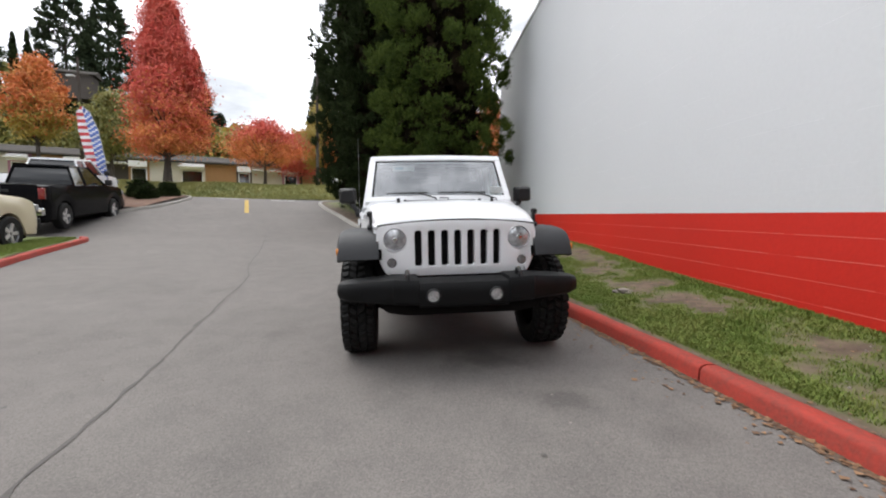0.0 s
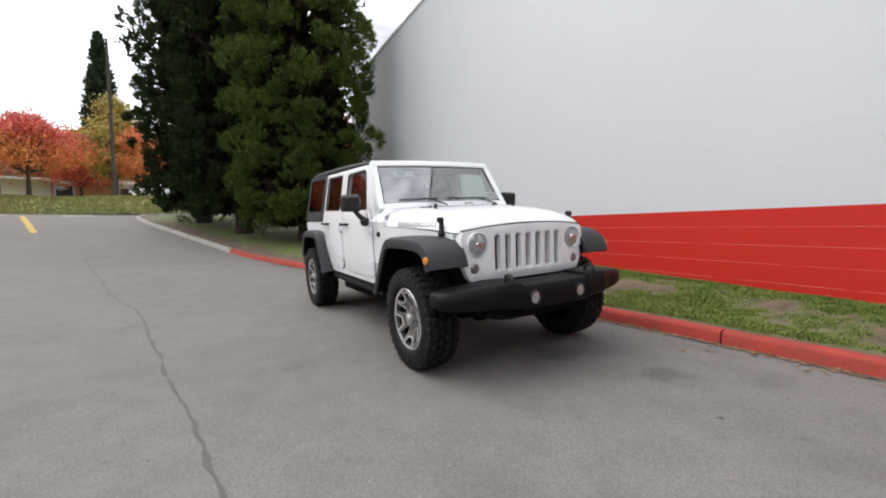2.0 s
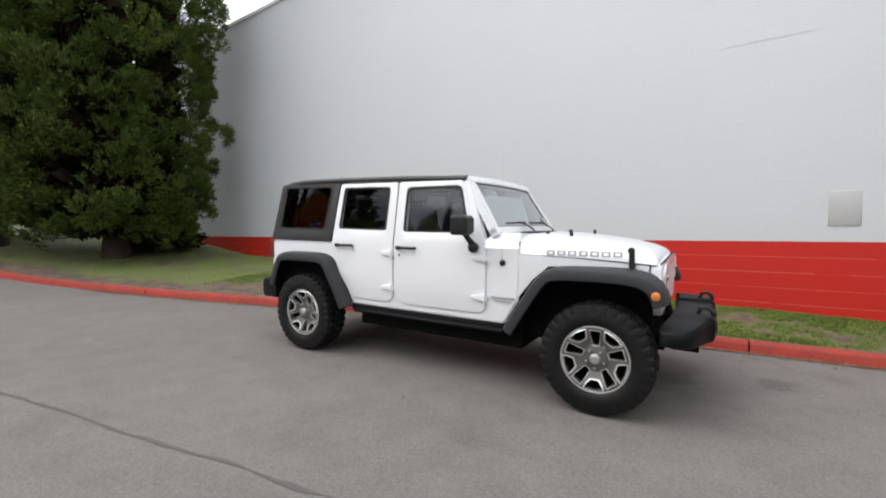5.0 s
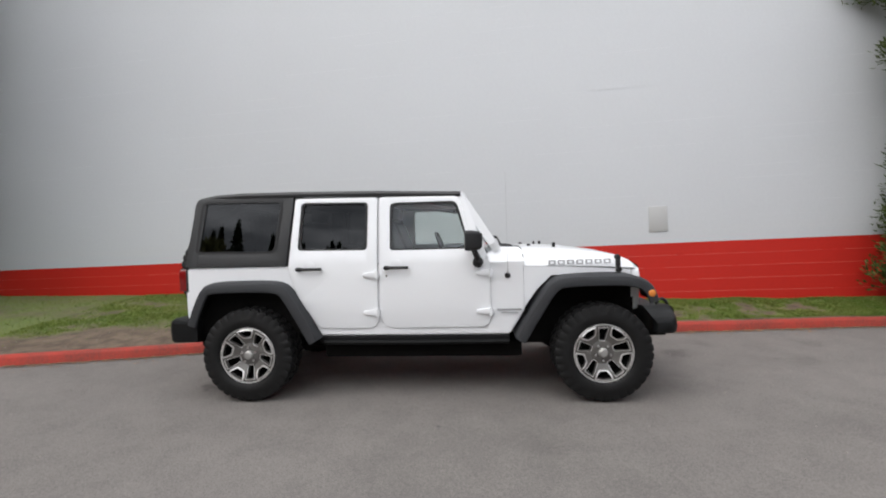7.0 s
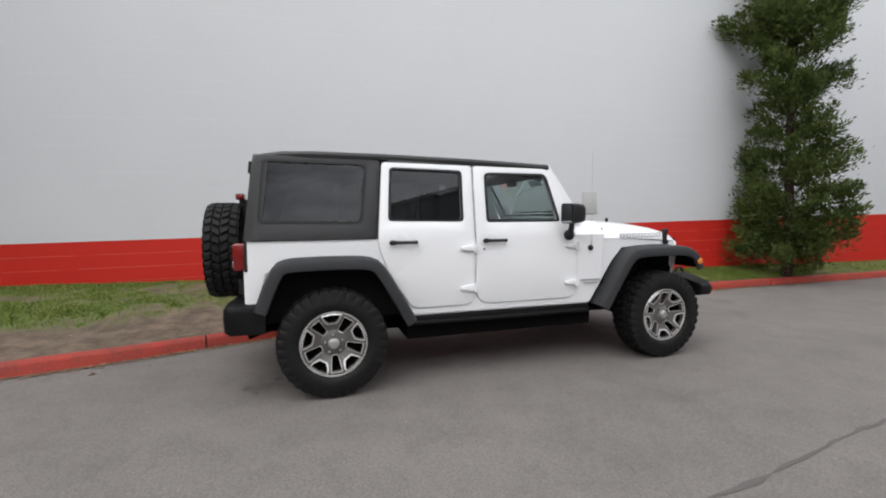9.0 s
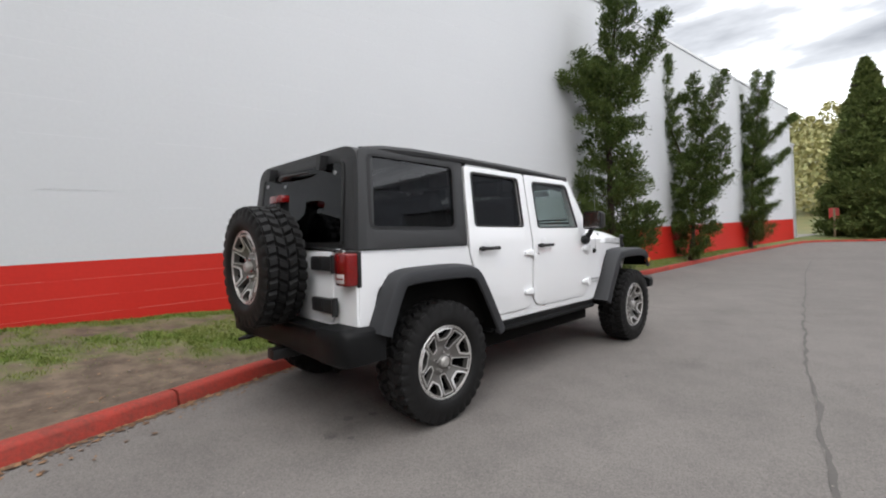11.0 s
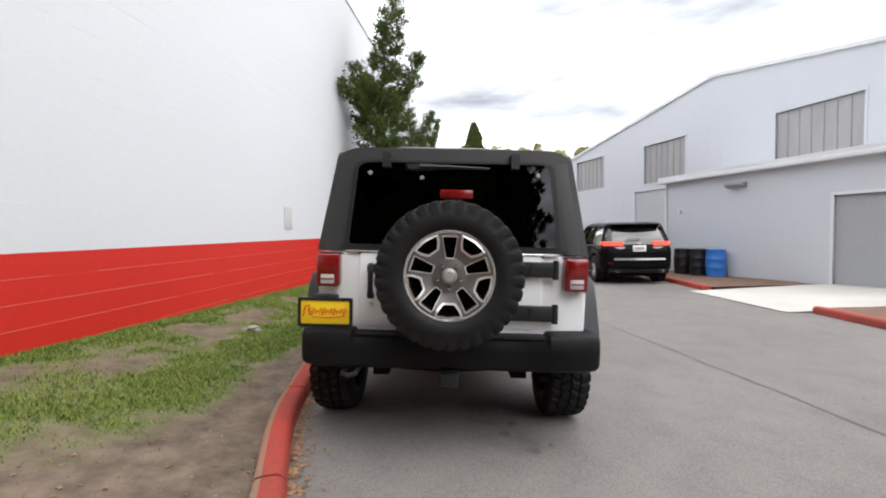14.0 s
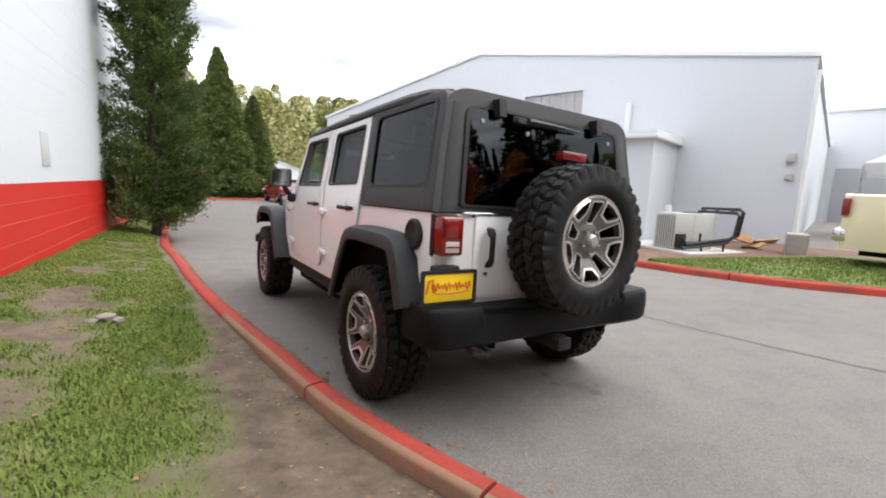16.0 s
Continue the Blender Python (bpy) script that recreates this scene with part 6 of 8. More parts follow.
def rim_face():
    """Outer side towards +x: a dished face with five long and five short openings."""
    out = [(0.226 * math.cos(a), 0.226 * math.sin(a)) for a in (2 * math.pi * k / 60 for k in range(60))]
    holes = []
    for k in range(5):
        a0 = math.pi / 2 + 2 * math.pi * k / 5
        holes += [polar(SLOT, a0), polar(NOTCH, a0 + math.pi / 5)]
    return disc_part(out, holes, 0.0, 0.035)


def rim_edges(which, k):
    a0 = math.pi / 2 + 2 * math.pi * k / 5
    ring = polar(SLOT, a0) if which == 0 else polar(NOTCH, a0 + math.pi / 5)
    return disc_part(grow(ring, 0.0075 if which == 0 else 0.013), [grow(ring, 0.001)], 0.005, 0.012)


def make_wheel(parent, m, name="wheel"):
    w = part(name, lathe([(0, 0.03), (0.08, 0.03), (0.155, 0.0), (0.200, -0.01), (0.200, -0.03), (0, -0.04)], "x", (0, 0, 0), 32), M["under"], parent, "black mud tyre on machined alloy rim")
    w.matrix_basis = m
    part("tyre", tyre_mesh(), M["rubber"], w, "black mud tyre with chunky lugs", smooth=28)
    rm = part("rim", rim_face(), M["alloyface"], w, "machined alloy five-spoke rim", smooth=30)
    for k in range(5):
        for q in (0, 1):
            part("rim_edge", rim_edges(q, k), M["alloy"], rm, smooth=30)
    part("rim_lip", lathe([(0.222, 0.104), (0.226, 0.116), (0.234, 0.118), (0.241, 0.112), (0.240, 0.09)], "x", (0, 0, 0), 48), M["alloy"], rm)
    part("rim_barrel", rim_barrel(), M["under"], w)
    part("hub_cap", lathe([(0, 0.118), (0.026, 0.115), (0.038, 0.103), (0.042, 0.07)], "x", (0, 0, 0), 24), M["hubcap"], w)
    for k in range(5):
        a = 2 * math.pi * (k + 0.5) / 5 + math.pi / 2
        part("lug_nut", lathe([(0, 0.100), (0.010, 0.098), (0.012, 0.085), (0.012, 0.06)], "x", (0, 0.0635 * math.cos(a), 0.0635 * math.sin(a)), 6), M["chrome"], w)
    return w


def wheel_copy(src, parent, m):
    w = copy_thing(src, m)
    w.parent = parent
    w.matrix_basis = m
    return w


wheel = make_wheel(jeep, pose(-0.775, 0, 0.398, 0, 0, 180))
wheel_copy(wheel, jeep, pose(-0.775, 2.946, 0.398, 40, 0, 180))
wheel_copy(wheel, jeep, pose(0.775, 0, 0.398, 25, 0, 0))
wheel_copy(wheel, jeep, pose(0.775, 2.946, 0.398, 50, 0, 0))
spare = wheel_copy(wheel, jeep, pose(0.012, 3.745, 1.035) @ Euler((0, 0, radians(90))).to_matrix().to_4x4() @ pose(0, 0, 0, 0, 0, 0))
spare.name = "spare_wheel"
tagged(spare, "spare wheel with mud tyre hung on the tailgate")
part("spare_carrier", lathe([(0.10, 3.72), (0.16, 3.60), (0.18, 3.54)], "y", (0.012, 0, 1.035), 20), M["blackpart"], gate)

# cabin
part("dashboard", prism(round_poly([(0.90, 1.10), (0.90, 1.24), (1.02, 1.275), (1.18, 1.25), (1.24, 1.16), (1.22, 1.10)], 0.03), "x", -0.70, 0.70), M["cabin"], jeep)
part("cabin_floor", box(-0.74, 0.74, 0.95, 3.48, 1.10, 1.142), M["cabin"], jeep)
st = part("steering_wheel", lathe([(0.165, -0.012), (0.178, -0.016), (0.19, 0), (0.178, 0.016), (0.165, 0.012), (0.16, 0), (0.165, -0.012)], "y", (0, 0, 0), 28), M["cabin"], jeep)
st.matrix_basis = pose(0.37, 1.36, 1.24, -22, 0, 0)
part("spoke", box(-0.165, 0.165, -0.012, 0.012, -0.025, 0.025, 0.006), M["cabin"], st)


def seat(x, y, wide, bench=False):
    s = part("seat", prism(round_poly([(y + 0.02, 1.10), (y - 0.03, 1.16), (y + 0.10, 1.50), (y + 0.17, 1.53), (y + 0.22, 1.48), (y + 0.20, 1.10)], 0.03), "x", x - wide / 2, x + wide / 2, bevel=0.03), M["seat"], jeep, "dark cloth seat back")
    for hx in ((x,) if not bench else (x - 0.36, x + 0.36)):
        part("headrest", prism(round_poly([(y + 0.11, 1.55), (y + 0.10, 1.66), (y + 0.15, 1.69), (y + 0.20, 1.66), (y + 0.20, 1.55)], 0.025), "x", hx - 0.13, hx + 0.13, bevel=0.025), M["seat"], s)
        for o in (-0.05, 0.05):
            part("headrest_post", tube([(hx + o, y + 0.15, 1.50), (hx + o, y + 0.155, 1.57)], 0.006, 6), M["chrome"], s)


seat(-0.36, 1.70, 0.50)
seat(0.36, 1.70, 0.50)
seat(0.0, 2.58, 1.20, True)
for sx in (-1, 1):
    part("roll_bar", tube([(sx * 0.655, 1.16, 1.64), (sx * 0.645, 1.45, 1.69), (sx * 0.64, 2.0, 1.70), (sx * 0.62, 3.0, 1.70), (sx * 0.60, 3.32, 1.55), (sx * 0.60, 3.42, 1.15)], 0.035, 10), M["cabin"], jeep)
    part("roll_bar", tube([(sx * 0.70, 1.86, 1.14), (sx * 0.66, 1.88, 1.60), (sx * 0.60, 1.89, 1.70)], 0.035, 10), M["cabin"], jeep)
part("roll_bar", tube([(-0.62, 1.89, 1.70), (0.62, 1.89, 1.70)], 0.035, 10), M["cabin"], jeep)
part("roll_bar", tube([(-0.62, 2.95, 1.70), (0.62, 2.95, 1.70)], 0.03, 10), M["cabin"], jeep)
part("rear_mirror", box(-0.10, 0.10, 1.10, 1.125, 1.60, 1.655, 0.012), M["cabin"], jeep)


# ---------------------------------------------------------------- trees
def leaf_mesh(name, C, D, L, Wd, material, parent, seed=0, spread=0.8, kind=""):
    """One leaf or spray (a bent rhombus) for each centre C with its direction D, length L and width Wd."""
    rng = np.random.default_rng(seed)
    n = len(C)
    D = D + rng.normal(0, spread, (n, 3))
    D /= np.linalg.norm(D, axis=1)[:, None]
    S = np.cross(D, rng.normal(0, 1, (n, 3)))
    S /= np.linalg.norm(S, axis=1)[:, None] + 1e-9
    N = np.cross(D, S)
    L, Wd = np.broadcast_to(L, (n,))[:, None], np.broadcast_to(Wd, (n,))[:, None]
    v = np.stack([C - D * L * 0.5, C + S * Wd * 0.5 + N * L * 0.08, C + D * L * 0.5, C - S * Wd * 0.5 + N * L * 0.08], 1).reshape(-1, 3)
    f = np.arange(4 * n).reshape(-1, 4)
    me = bpy.data.meshes.new(name)
    me.vertices.add(4 * n)
    me.vertices.foreach_set("co", v.ravel())
    me.loops.add(4 * n)
    me.loops.foreach_set("vertex_index", f.ravel())
    me.polygons.add(n)
    me.polygons.foreach_set("loop_start", np.arange(0, 4 * n, 4))
    me.update(calc_edges=True)
    me.materials.append(material)
    ob = new(name, me)
    if parent:
        ob.parent = parent
    if kind:
        tagged(ob, kind=kind)
    return ob


def trunk_mesh(height, r0, lean=0.2, seed=0, limbs=(), flare=1.35):
    random.seed(seed)
    bm = bmesh.new()
    n = 9
    path = [Vector((lean * math.sin(2.1 * k / n + seed), lean * (math.cos(1.7 * k / n + seed) - 1), height * k / n - 0.15)) for k in range(n + 1)]
    tube(path, [r0 * (flare if k == 0 else 1 - 0.93 * k / n) for k in range(n + 1)], 10, bm)
    for z0, length, ang, up, r in limbs:
        p0 = path[min(n, int(z0 / height * n))].copy()
        p0.z = z0
        q = [p0]
        for k in range(1, 5):
            t = k / 4
            q.append(p0 + Vector((math.cos(ang) * length * t, math.sin(ang) * length * t, length * up * t * (0.6 + 0.4 * t))))
        tube(q, [r * (1 - 0.85 * k / 4) for k in range(5)], 6, bm)
    return bm


def conifer(name, x, y, z, height, radius, label, seed, tufts=900, blades_each=34, material="conifer", start=0.06, taper=1.0, blade=0.26, tuft=0.34, trunk_r=0.28, width=0.07, category="tree"):
    """A dense evergreen: tufts on whorls of limbs, each of many sprays turned up and out."""
    rng = np.random.default_rng(seed)
    t = thing(name, label, category, pose(x, y, z, 0, 0, seed * 37 % 360))
    limbs = [(height * (start + 0.9 * rng.random()), radius * 0.8, rng.uniform(0, 6.28), 0.12, 0.05) for _ in range(34)]
    part("trunk", trunk_mesh(height * 0.97, trunk_r, 0.08, seed, limbs), M["bark"], t)
    h = start + (1 - start) * rng.random(tufts * 2) ** 1.15
    h = h[:tufts]
    a = rng.uniform(0, 2 * math.pi, tufts)
    prof = radius * np.clip((1 - h) / (1 - 0.12), 0, 1) ** taper * np.clip((h - start + 0.05) / 0.10, 0.35, 1)
    lump = 1 + 0.16 * np.sin(a * 3 + h * 17 + seed) * np.cos(h * 41 + a * 2) + rng.normal(0, 0.07, tufts)
    r = prof * lump * np.where(rng.random(tufts) < 0.16, 0.25 + 0.4 * rng.random(tufts), 0.66 + 0.34 * rng.random(tufts) ** 0.3)
    P = np.stack([r * np.cos(a), r * np.sin(a), h * height], 1)
    O = np.stack([np.cos(a), np.sin(a), np.full(tufts, 0.35)], 1)
    sz = tuft * (0.55 + 0.75 * rng.random(tufts)) * np.clip(0.4 + prof / radius, 0.35, 1.1)
    k = blades_each
    off = rng.normal(0, 1, (tufts, k, 3))
    off /= np.linalg.norm(off, axis=2)[:, :, None]
    off *= (rng.random((tufts, k, 1)) ** 0.5)
    C = P[:, None, :] + off * sz[:, None, None] * np.array([1, 1, 0.72])
    D = off * 0.9 + O[:, None, :] * 0.5 + np.array([0, 0, 0.25])
    L = blade * (0.6 + 0.8 * rng.random(tufts * k))
    leaf_mesh("crown", C.reshape(-1, 3), D.reshape(-1, 3), L, width * (0.6 + 0.8 * rng.random(tufts * k)), M[material], t, seed, 0.45)
    return t


def broadleaf(name, x, y, z, height, radius, label, seed, material, leaves=16000, leaf=0.20, bottom=0.28, shape=1.0, trunk_r=0.16, clumps=130, blend=None, fork=False):
    """A broadleaf tree: limbs to clumps of leaves with gaps between."""
    rng = np.random.default_rng(seed)
    t = thing(name, label, "tree", pose(x, y, z))
    H0 = height * bottom
    u = rng.random(clumps)
    h = H0 + (height - H0) * u
    prof = radius * (np.sin(np.pi * np.clip(u * 0.93 + 0.07, 0, 1) ** shape)) ** 0.75
    a = rng.uniform(0, 6.283, clumps)
    r = prof * rng.random(clumps) ** 0.45 * (1 + 0.15 * np.sin(3 * a + seed))
    P = np.stack([r * np.cos(a), r * np.sin(a), h], 1)
    limbs = []
    for k in range(26):
        i = rng.integers(clumps)
        zz = max(H0 * 0.75, P[i, 2] * 0.55)
        ln = math.hypot(P[i, 0], P[i, 1])
        limbs.append((zz, ln + 0.05, math.atan2(P[i, 1], P[i, 0]), (P[i, 2] - zz) / max(ln, 0.3), trunk_r * 0.35))
    part("trunk", trunk_mesh(height * 0.9, trunk_r, 0.12, seed, limbs), M["bark_grey"], t)
    per = leaves // clumps
    cs = radius * 0.30 * (0.6 + 0.8 * rng.random(clumps))
    off = rng.normal(0, 0.55, (clumps, per, 3)) * cs[:, None, None] * np.array([1, 1, 0.75])
    C = (P[:, None, :] + off).reshape(-1, 3)
    D = rng.normal(0, 1, C.shape) + np.array([0, 0, -0.3])
    sel = np.ones(len(C), bool)
    if blend:
        low = (C[:, 2] - H0) / (height - H0) + rng.normal(0, 0.16, len(C)) < blend[1]
        leaf_mesh("crown", C[low], D[low], leaf * (0.6 + 0.8 * rng.random(low.sum())), leaf * 0.75, M[blend[0]], t, seed + 1, 0.3)
        sel = ~low
    leaf_mesh("crown", C[sel], D[sel], leaf * (0.6 + 0.8 * rng.random(sel.sum())), leaf * 0.75, M[material], t, seed, 0.3)
    return t


def gz(x, y):
    return float(ground_z(x, y))


def column_conifer(name, x, y, z, height, radius, label, seed, lumps=560, fingers=13, needles=26, material="conifer", length=0.13, width=0.030, bare_to=0.75, trunk_r=0.34):
    """A columnar evergreen: boughs ending in round lumps, each a bunch of upswept fingers of foliage over near-black
    cards that shade the gaps.
    """
    rng = np.random.default_rng(seed)
    t = thing(name, label, "tree", pose(x, y, z))
    limbs = [(bare_to * 0.7 + 0.9 * (height - bare_to) * rng.random() ** 1.4, radius * 0.75, rng.uniform(0, 6.28), -0.10, 0.045) for _ in range(44)]
    part("trunk", trunk_mesh(height * 0.97, trunk_r, 0.06, seed, limbs, 1.3), M["bark"], t)
    u = (np.arange(lumps) + rng.random(lumps)) / lumps
    h = bare_to + (height - bare_to) * u ** 1.12
    a = np.arange(lumps) * 2.39996 + rng.normal(0, 0.30, lumps)
    prof = radius * np.interp(h / height, [0, 0.05, 0.12, 0.35, 0.6, 0.85, 1.0], [0.60, 0.86, 0.98, 1.0, 0.86, 0.45, 0.02])
    r = prof * (1 + 0.07 * np.sin(3 * a + 5 * h + seed) + rng.normal(0, 0.12, lumps))
    size = (0.28 + 0.32 * rng.random(lumps) ** 1.4) * np.clip(0.5 + 0.6 * prof / radius, 0.4, 1.1)
    r = np.maximum(r - size * 0.55, 0.02)
    P = np.stack([r * np.cos(a), r * np.sin(a), h + rng.normal(0, 0.10, lumps)], 1)
    O = np.stack([np.cos(a), np.sin(a), np.full(lumps, 0.25)], 1)
    # fingers spread over the outer and upper half of each lump
    F = rng.normal(0, 1, (lumps, fingers, 3)) + O[:, None, :] * 0.9 + np.array([0, 0, 0.35])
    F /= np.linalg.norm(F, axis=2)[:, :, None]
    reach = size[:, None] * (0.80 + 0.22 * rng.random((lumps, fingers)))
    base = P[:, None, :] + F * reach[:, :, None] * np.array([1, 1, 0.8])
    along = rng.random((lumps, fingers, needles, 1))
    G = F * 0.7 + np.array([0, 0, 0.55]) + O[:, None, :] * 0.25
    G /= np.linalg.norm(G, axis=2)[:, :, None]
    fl = (0.10 + 0.09 * rng.random((lumps, fingers)))[:, :, None, None]
    C = base[:, :, None, :] + G[:, :, None, :] * (along - 0.55) * fl * 1.25 + rng.normal(0, 0.058, (lumps, fingers, needles, 3)) * (1.15 - along * 0.55)
    D = np.broadcast_to(G[:, :, None, :], C.shape) + rng.normal(0, 0.30, C.shape)
    n = lumps * fingers * needles
    leaf_mesh("crown", C.reshape(-1, 3), D.reshape(-1, 3), length * (0.6 + 0.8 * rng.random(n)), width * (0.7 + 0.6 * rng.random(n)), M[material], t, seed, 0.25)
    # large near-black cards inside: shade between the lumps put into colour
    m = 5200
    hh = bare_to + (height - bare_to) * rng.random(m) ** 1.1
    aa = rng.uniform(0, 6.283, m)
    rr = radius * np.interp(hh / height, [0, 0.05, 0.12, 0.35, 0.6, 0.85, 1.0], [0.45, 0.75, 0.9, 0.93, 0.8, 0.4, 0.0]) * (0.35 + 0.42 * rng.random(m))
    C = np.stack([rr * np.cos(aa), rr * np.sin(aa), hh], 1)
    leaf_mesh("inner_foliage", C, np.stack([np.cos(aa), np.sin(aa), np.full(m, 0.2)], 1), 0.55, 0.34, M["crown_shade"], t, seed + 7, 0.6)
    return t


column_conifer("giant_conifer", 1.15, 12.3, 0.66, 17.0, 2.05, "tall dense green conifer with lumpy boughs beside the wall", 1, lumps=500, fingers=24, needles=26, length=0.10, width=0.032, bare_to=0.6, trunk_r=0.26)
column_conifer("giant_conifer", -0.55, 15.0, 0.95, 19.0, 1.95, "tall narrow green conifer on the lawn, coloured darker for its self-shade", 2, lumps=620, fingers=11, needles=18, material="conifer_dark", length=0.17, width=0.045, bare_to=0.8, trunk_r=0.27)
column_conifer("giant_conifer", -1.75, 17.8, 1.25, 20.0, 1.9, "tall narrow green conifer on the lawn, coloured darker for its self-shade", 3, lumps=560, fingers=11, needles=16, material="conifer_dark", length=0.18, width=0.05, bare_to=0.8, trunk_r=0.27)
conifer("evergreen_shrub", 2.6, 13.2, 0.75, 1.9, 1.1, "low dark evergreen shrub below the conifers", 4, tufts=120, blades_each=30, taper=0.5, start=0.05, material="conifer_dark", trunk_r=0.05, category="shrub")


def juniper(name, x, y, label, seed, leaders, turn):
    """A ragged upright juniper: crooked leaders, each a line of (across, deep, height, bough length), with upswept tufted boughs."""
    rng = np.random.default_rng(seed)
    t = thing(name, label, "tree", pose(x, y, lawn_z(x, y), 0, 0, turn))
    bm = bmesh.new()
    C, D, S = [], [], []
    for line, thick, gap in leaders:
        L = spline([p for p in line], 0.12)
        n = len(L)
        tube([Vector(p[:3]) for p in L[::2]], [max(0.008, thick * (1 - 0.9 * 2 * k / n)) for k in range(len(L[::2]))], 7, bm)
        length = float(np.linalg.norm(np.diff(L[:, :3], axis=0), axis=1).sum())
        m = int(length * 17)
        for k in range(m):
            q = gap + (1 - gap) * (k + rng.random()) / m
            c = np.array([np.interp(q * (n - 1), np.arange(n), L[:, j]) for j in range(4)])
            az = k * 2.39996 + rng.normal(0, 0.5)
            ln = c[3] * (0.42 + 0.76 * rng.random() ** 0.8)
            up = rng.uniform(0.05, 0.55)
            d = np.array([math.cos(az), math.sin(az), up])
            tip = c[:3] + d * ln
            tube([Vector(c[:3]), Vector(c[:3] + d * ln * 0.5 - np.array([0, 0, 0.05 * ln])), Vector(tip)], [0.014, 0.010, 0.004], 4, bm)
            for j in range(max(1, int(ln / 0.12))):
                f = 1.0 - 0.75 * j / max(1, int(ln / 0.12))
                C.append(c[:3] + d * ln * f + rng.normal(0, 0.035, 3))
                e = d * 0.7 + np.array([0, 0, 0.8]) + rng.normal(0, 0.25, 3)
                D.append(e / np.linalg.norm(e))
                S.append(min(1.4, 0.78 + 0.35 * rng.random() + 0.30 * c[3]))
        C.append(L[-1, :3])
        D.append(np.array([0.0, 0.0, 1.0]))
        S.append(0.9)
    part("trunk", bm, M["bark"], t)
    C, D, S = np.array(C), np.array(D), np.array(S)
    k = 95
    w = rng.random((len(C), k, 1))
    side = rng.normal(0, 1, (len(C), k, 3)) * np.array([1, 1, 0.75])
    P = C[:, None, :] + D[:, None, :] * (w - 0.35) * 0.26 * S[:, None, None] + side * (0.095 * (1.15 - 0.80 * w)) * S[:, None, None]
    N = D[:, None, :] * 0.9 + side * 0.45
    leaf_mesh("crown", P.reshape(-1, 3), N.reshape(-1, 3), 0.085 * (0.6 + 0.8 * rng.random(len(C) * k)), 0.026, M["pine"], t, seed, 0.3)
    return t


# across runs towards the driveway, deep away from the street
juniper("upright_juniper", 1.98, -5.75, "tall ragged green juniper against the white wall", 12, (
    ([(0, 0, 0, 0.55), (0.04, 0, 0.5, 0.76), (0.04, 0.05, 1.6, 0.80), (0.06, 0, 2.9, 0.76), (0.08, 0.05, 4.1, 0.66), (0.22, 0.1, 5.2, 0.55), (0.38, 0.1, 6.4, 0.40), (0.62, 0.1, 7.55, 0.10)], 0.10, 0.03),
    ([(0.15, 0, 4.1, 0.30), (0.62, 0.15, 4.8, 0.30), (1.05, 0.25, 5.4, 0.22), (1.45, 0.35, 6.3, 0.06)], 0.04, 0.1),
    ([(0.05, 0, 4.2, 0.25), (-0.35, -0.1, 4.6, 0.28), (-0.75, -0.2, 4.85, 0.20), (-0.95, -0.3, 5.0, 0.08)], 0.035, 0.1),
    ([(0.1, 0, 4.6, 0.25), (-0.25, 0.1, 5.1, 0.27), (-0.5, 0.1, 5.6, 0.10)], 0.03, 0.1),
    ([(0.0, 0, 0.5, 0.3), (-0.5, 0.2, 0.9, 0.4), (-0.8, 0.3, 1.6, 0.35), (-0.85, 0.3, 2.4, 0.12)], 0.03, 0.1),
    ([(0.0, 0, 0.5, 0.3), (0.45, -0.2, 0.6, 0.4), (0.75, -0.3, 1.1, 0.3), (0.9, -0.3, 1.6, 0.08)], 0.03, 0.1)), -155.2)
juniper("upright_juniper", 1.70, -11.6, "forked crooked green juniper against the white wall", 13, (
    ([(-0.2, 0, 0, 0.45), (-0.12, 0, 0.6, 0.66), (-0.05, 0.05, 1.6, 0.74), (0.0, 0, 2.6, 0.62), (0.1, 0, 3.6, 0.34)], 0.09, 0.03),
    ([(-0.05, 0, 2.6, 0.45), (-0.30, 0.1, 3.5, 0.32), (-0.62, 0.1, 4.6, 0.26), (-0.78, 0.1, 5.5, 0.22), (-0.62, 0.1, 6.95, 0.06)], 0.05, 0.05),
    ([(0.1, 0, 3.2, 0.4), (0.32, 0, 4.2, 0.34), (0.18, 0, 5.0, 0.24), (0.08, 0, 6.1, 0.06)], 0.05, 0.05),
    ([(0.3, 0, 4.2, 0.3), (0.58, -0.1, 5.0, 0.20), (0.98, -0.2, 6.05, 0.07)], 0.035, 0.1),
    ([(0.15, 0, 5.2, 0.15), (-0.2, 0, 5.5, 0.14), (-0.45, 0, 5.3, 0.05)], 0.02, 0.2),
    ([(0.0, 0, 1.8, 0.4), (0.5, -0.2, 2.4, 0.35), (0.72, -0.2, 3.2, 0.25), (0.9, -0.2, 4.3, 0.05)], 0.035, 0.1)), -155.2)
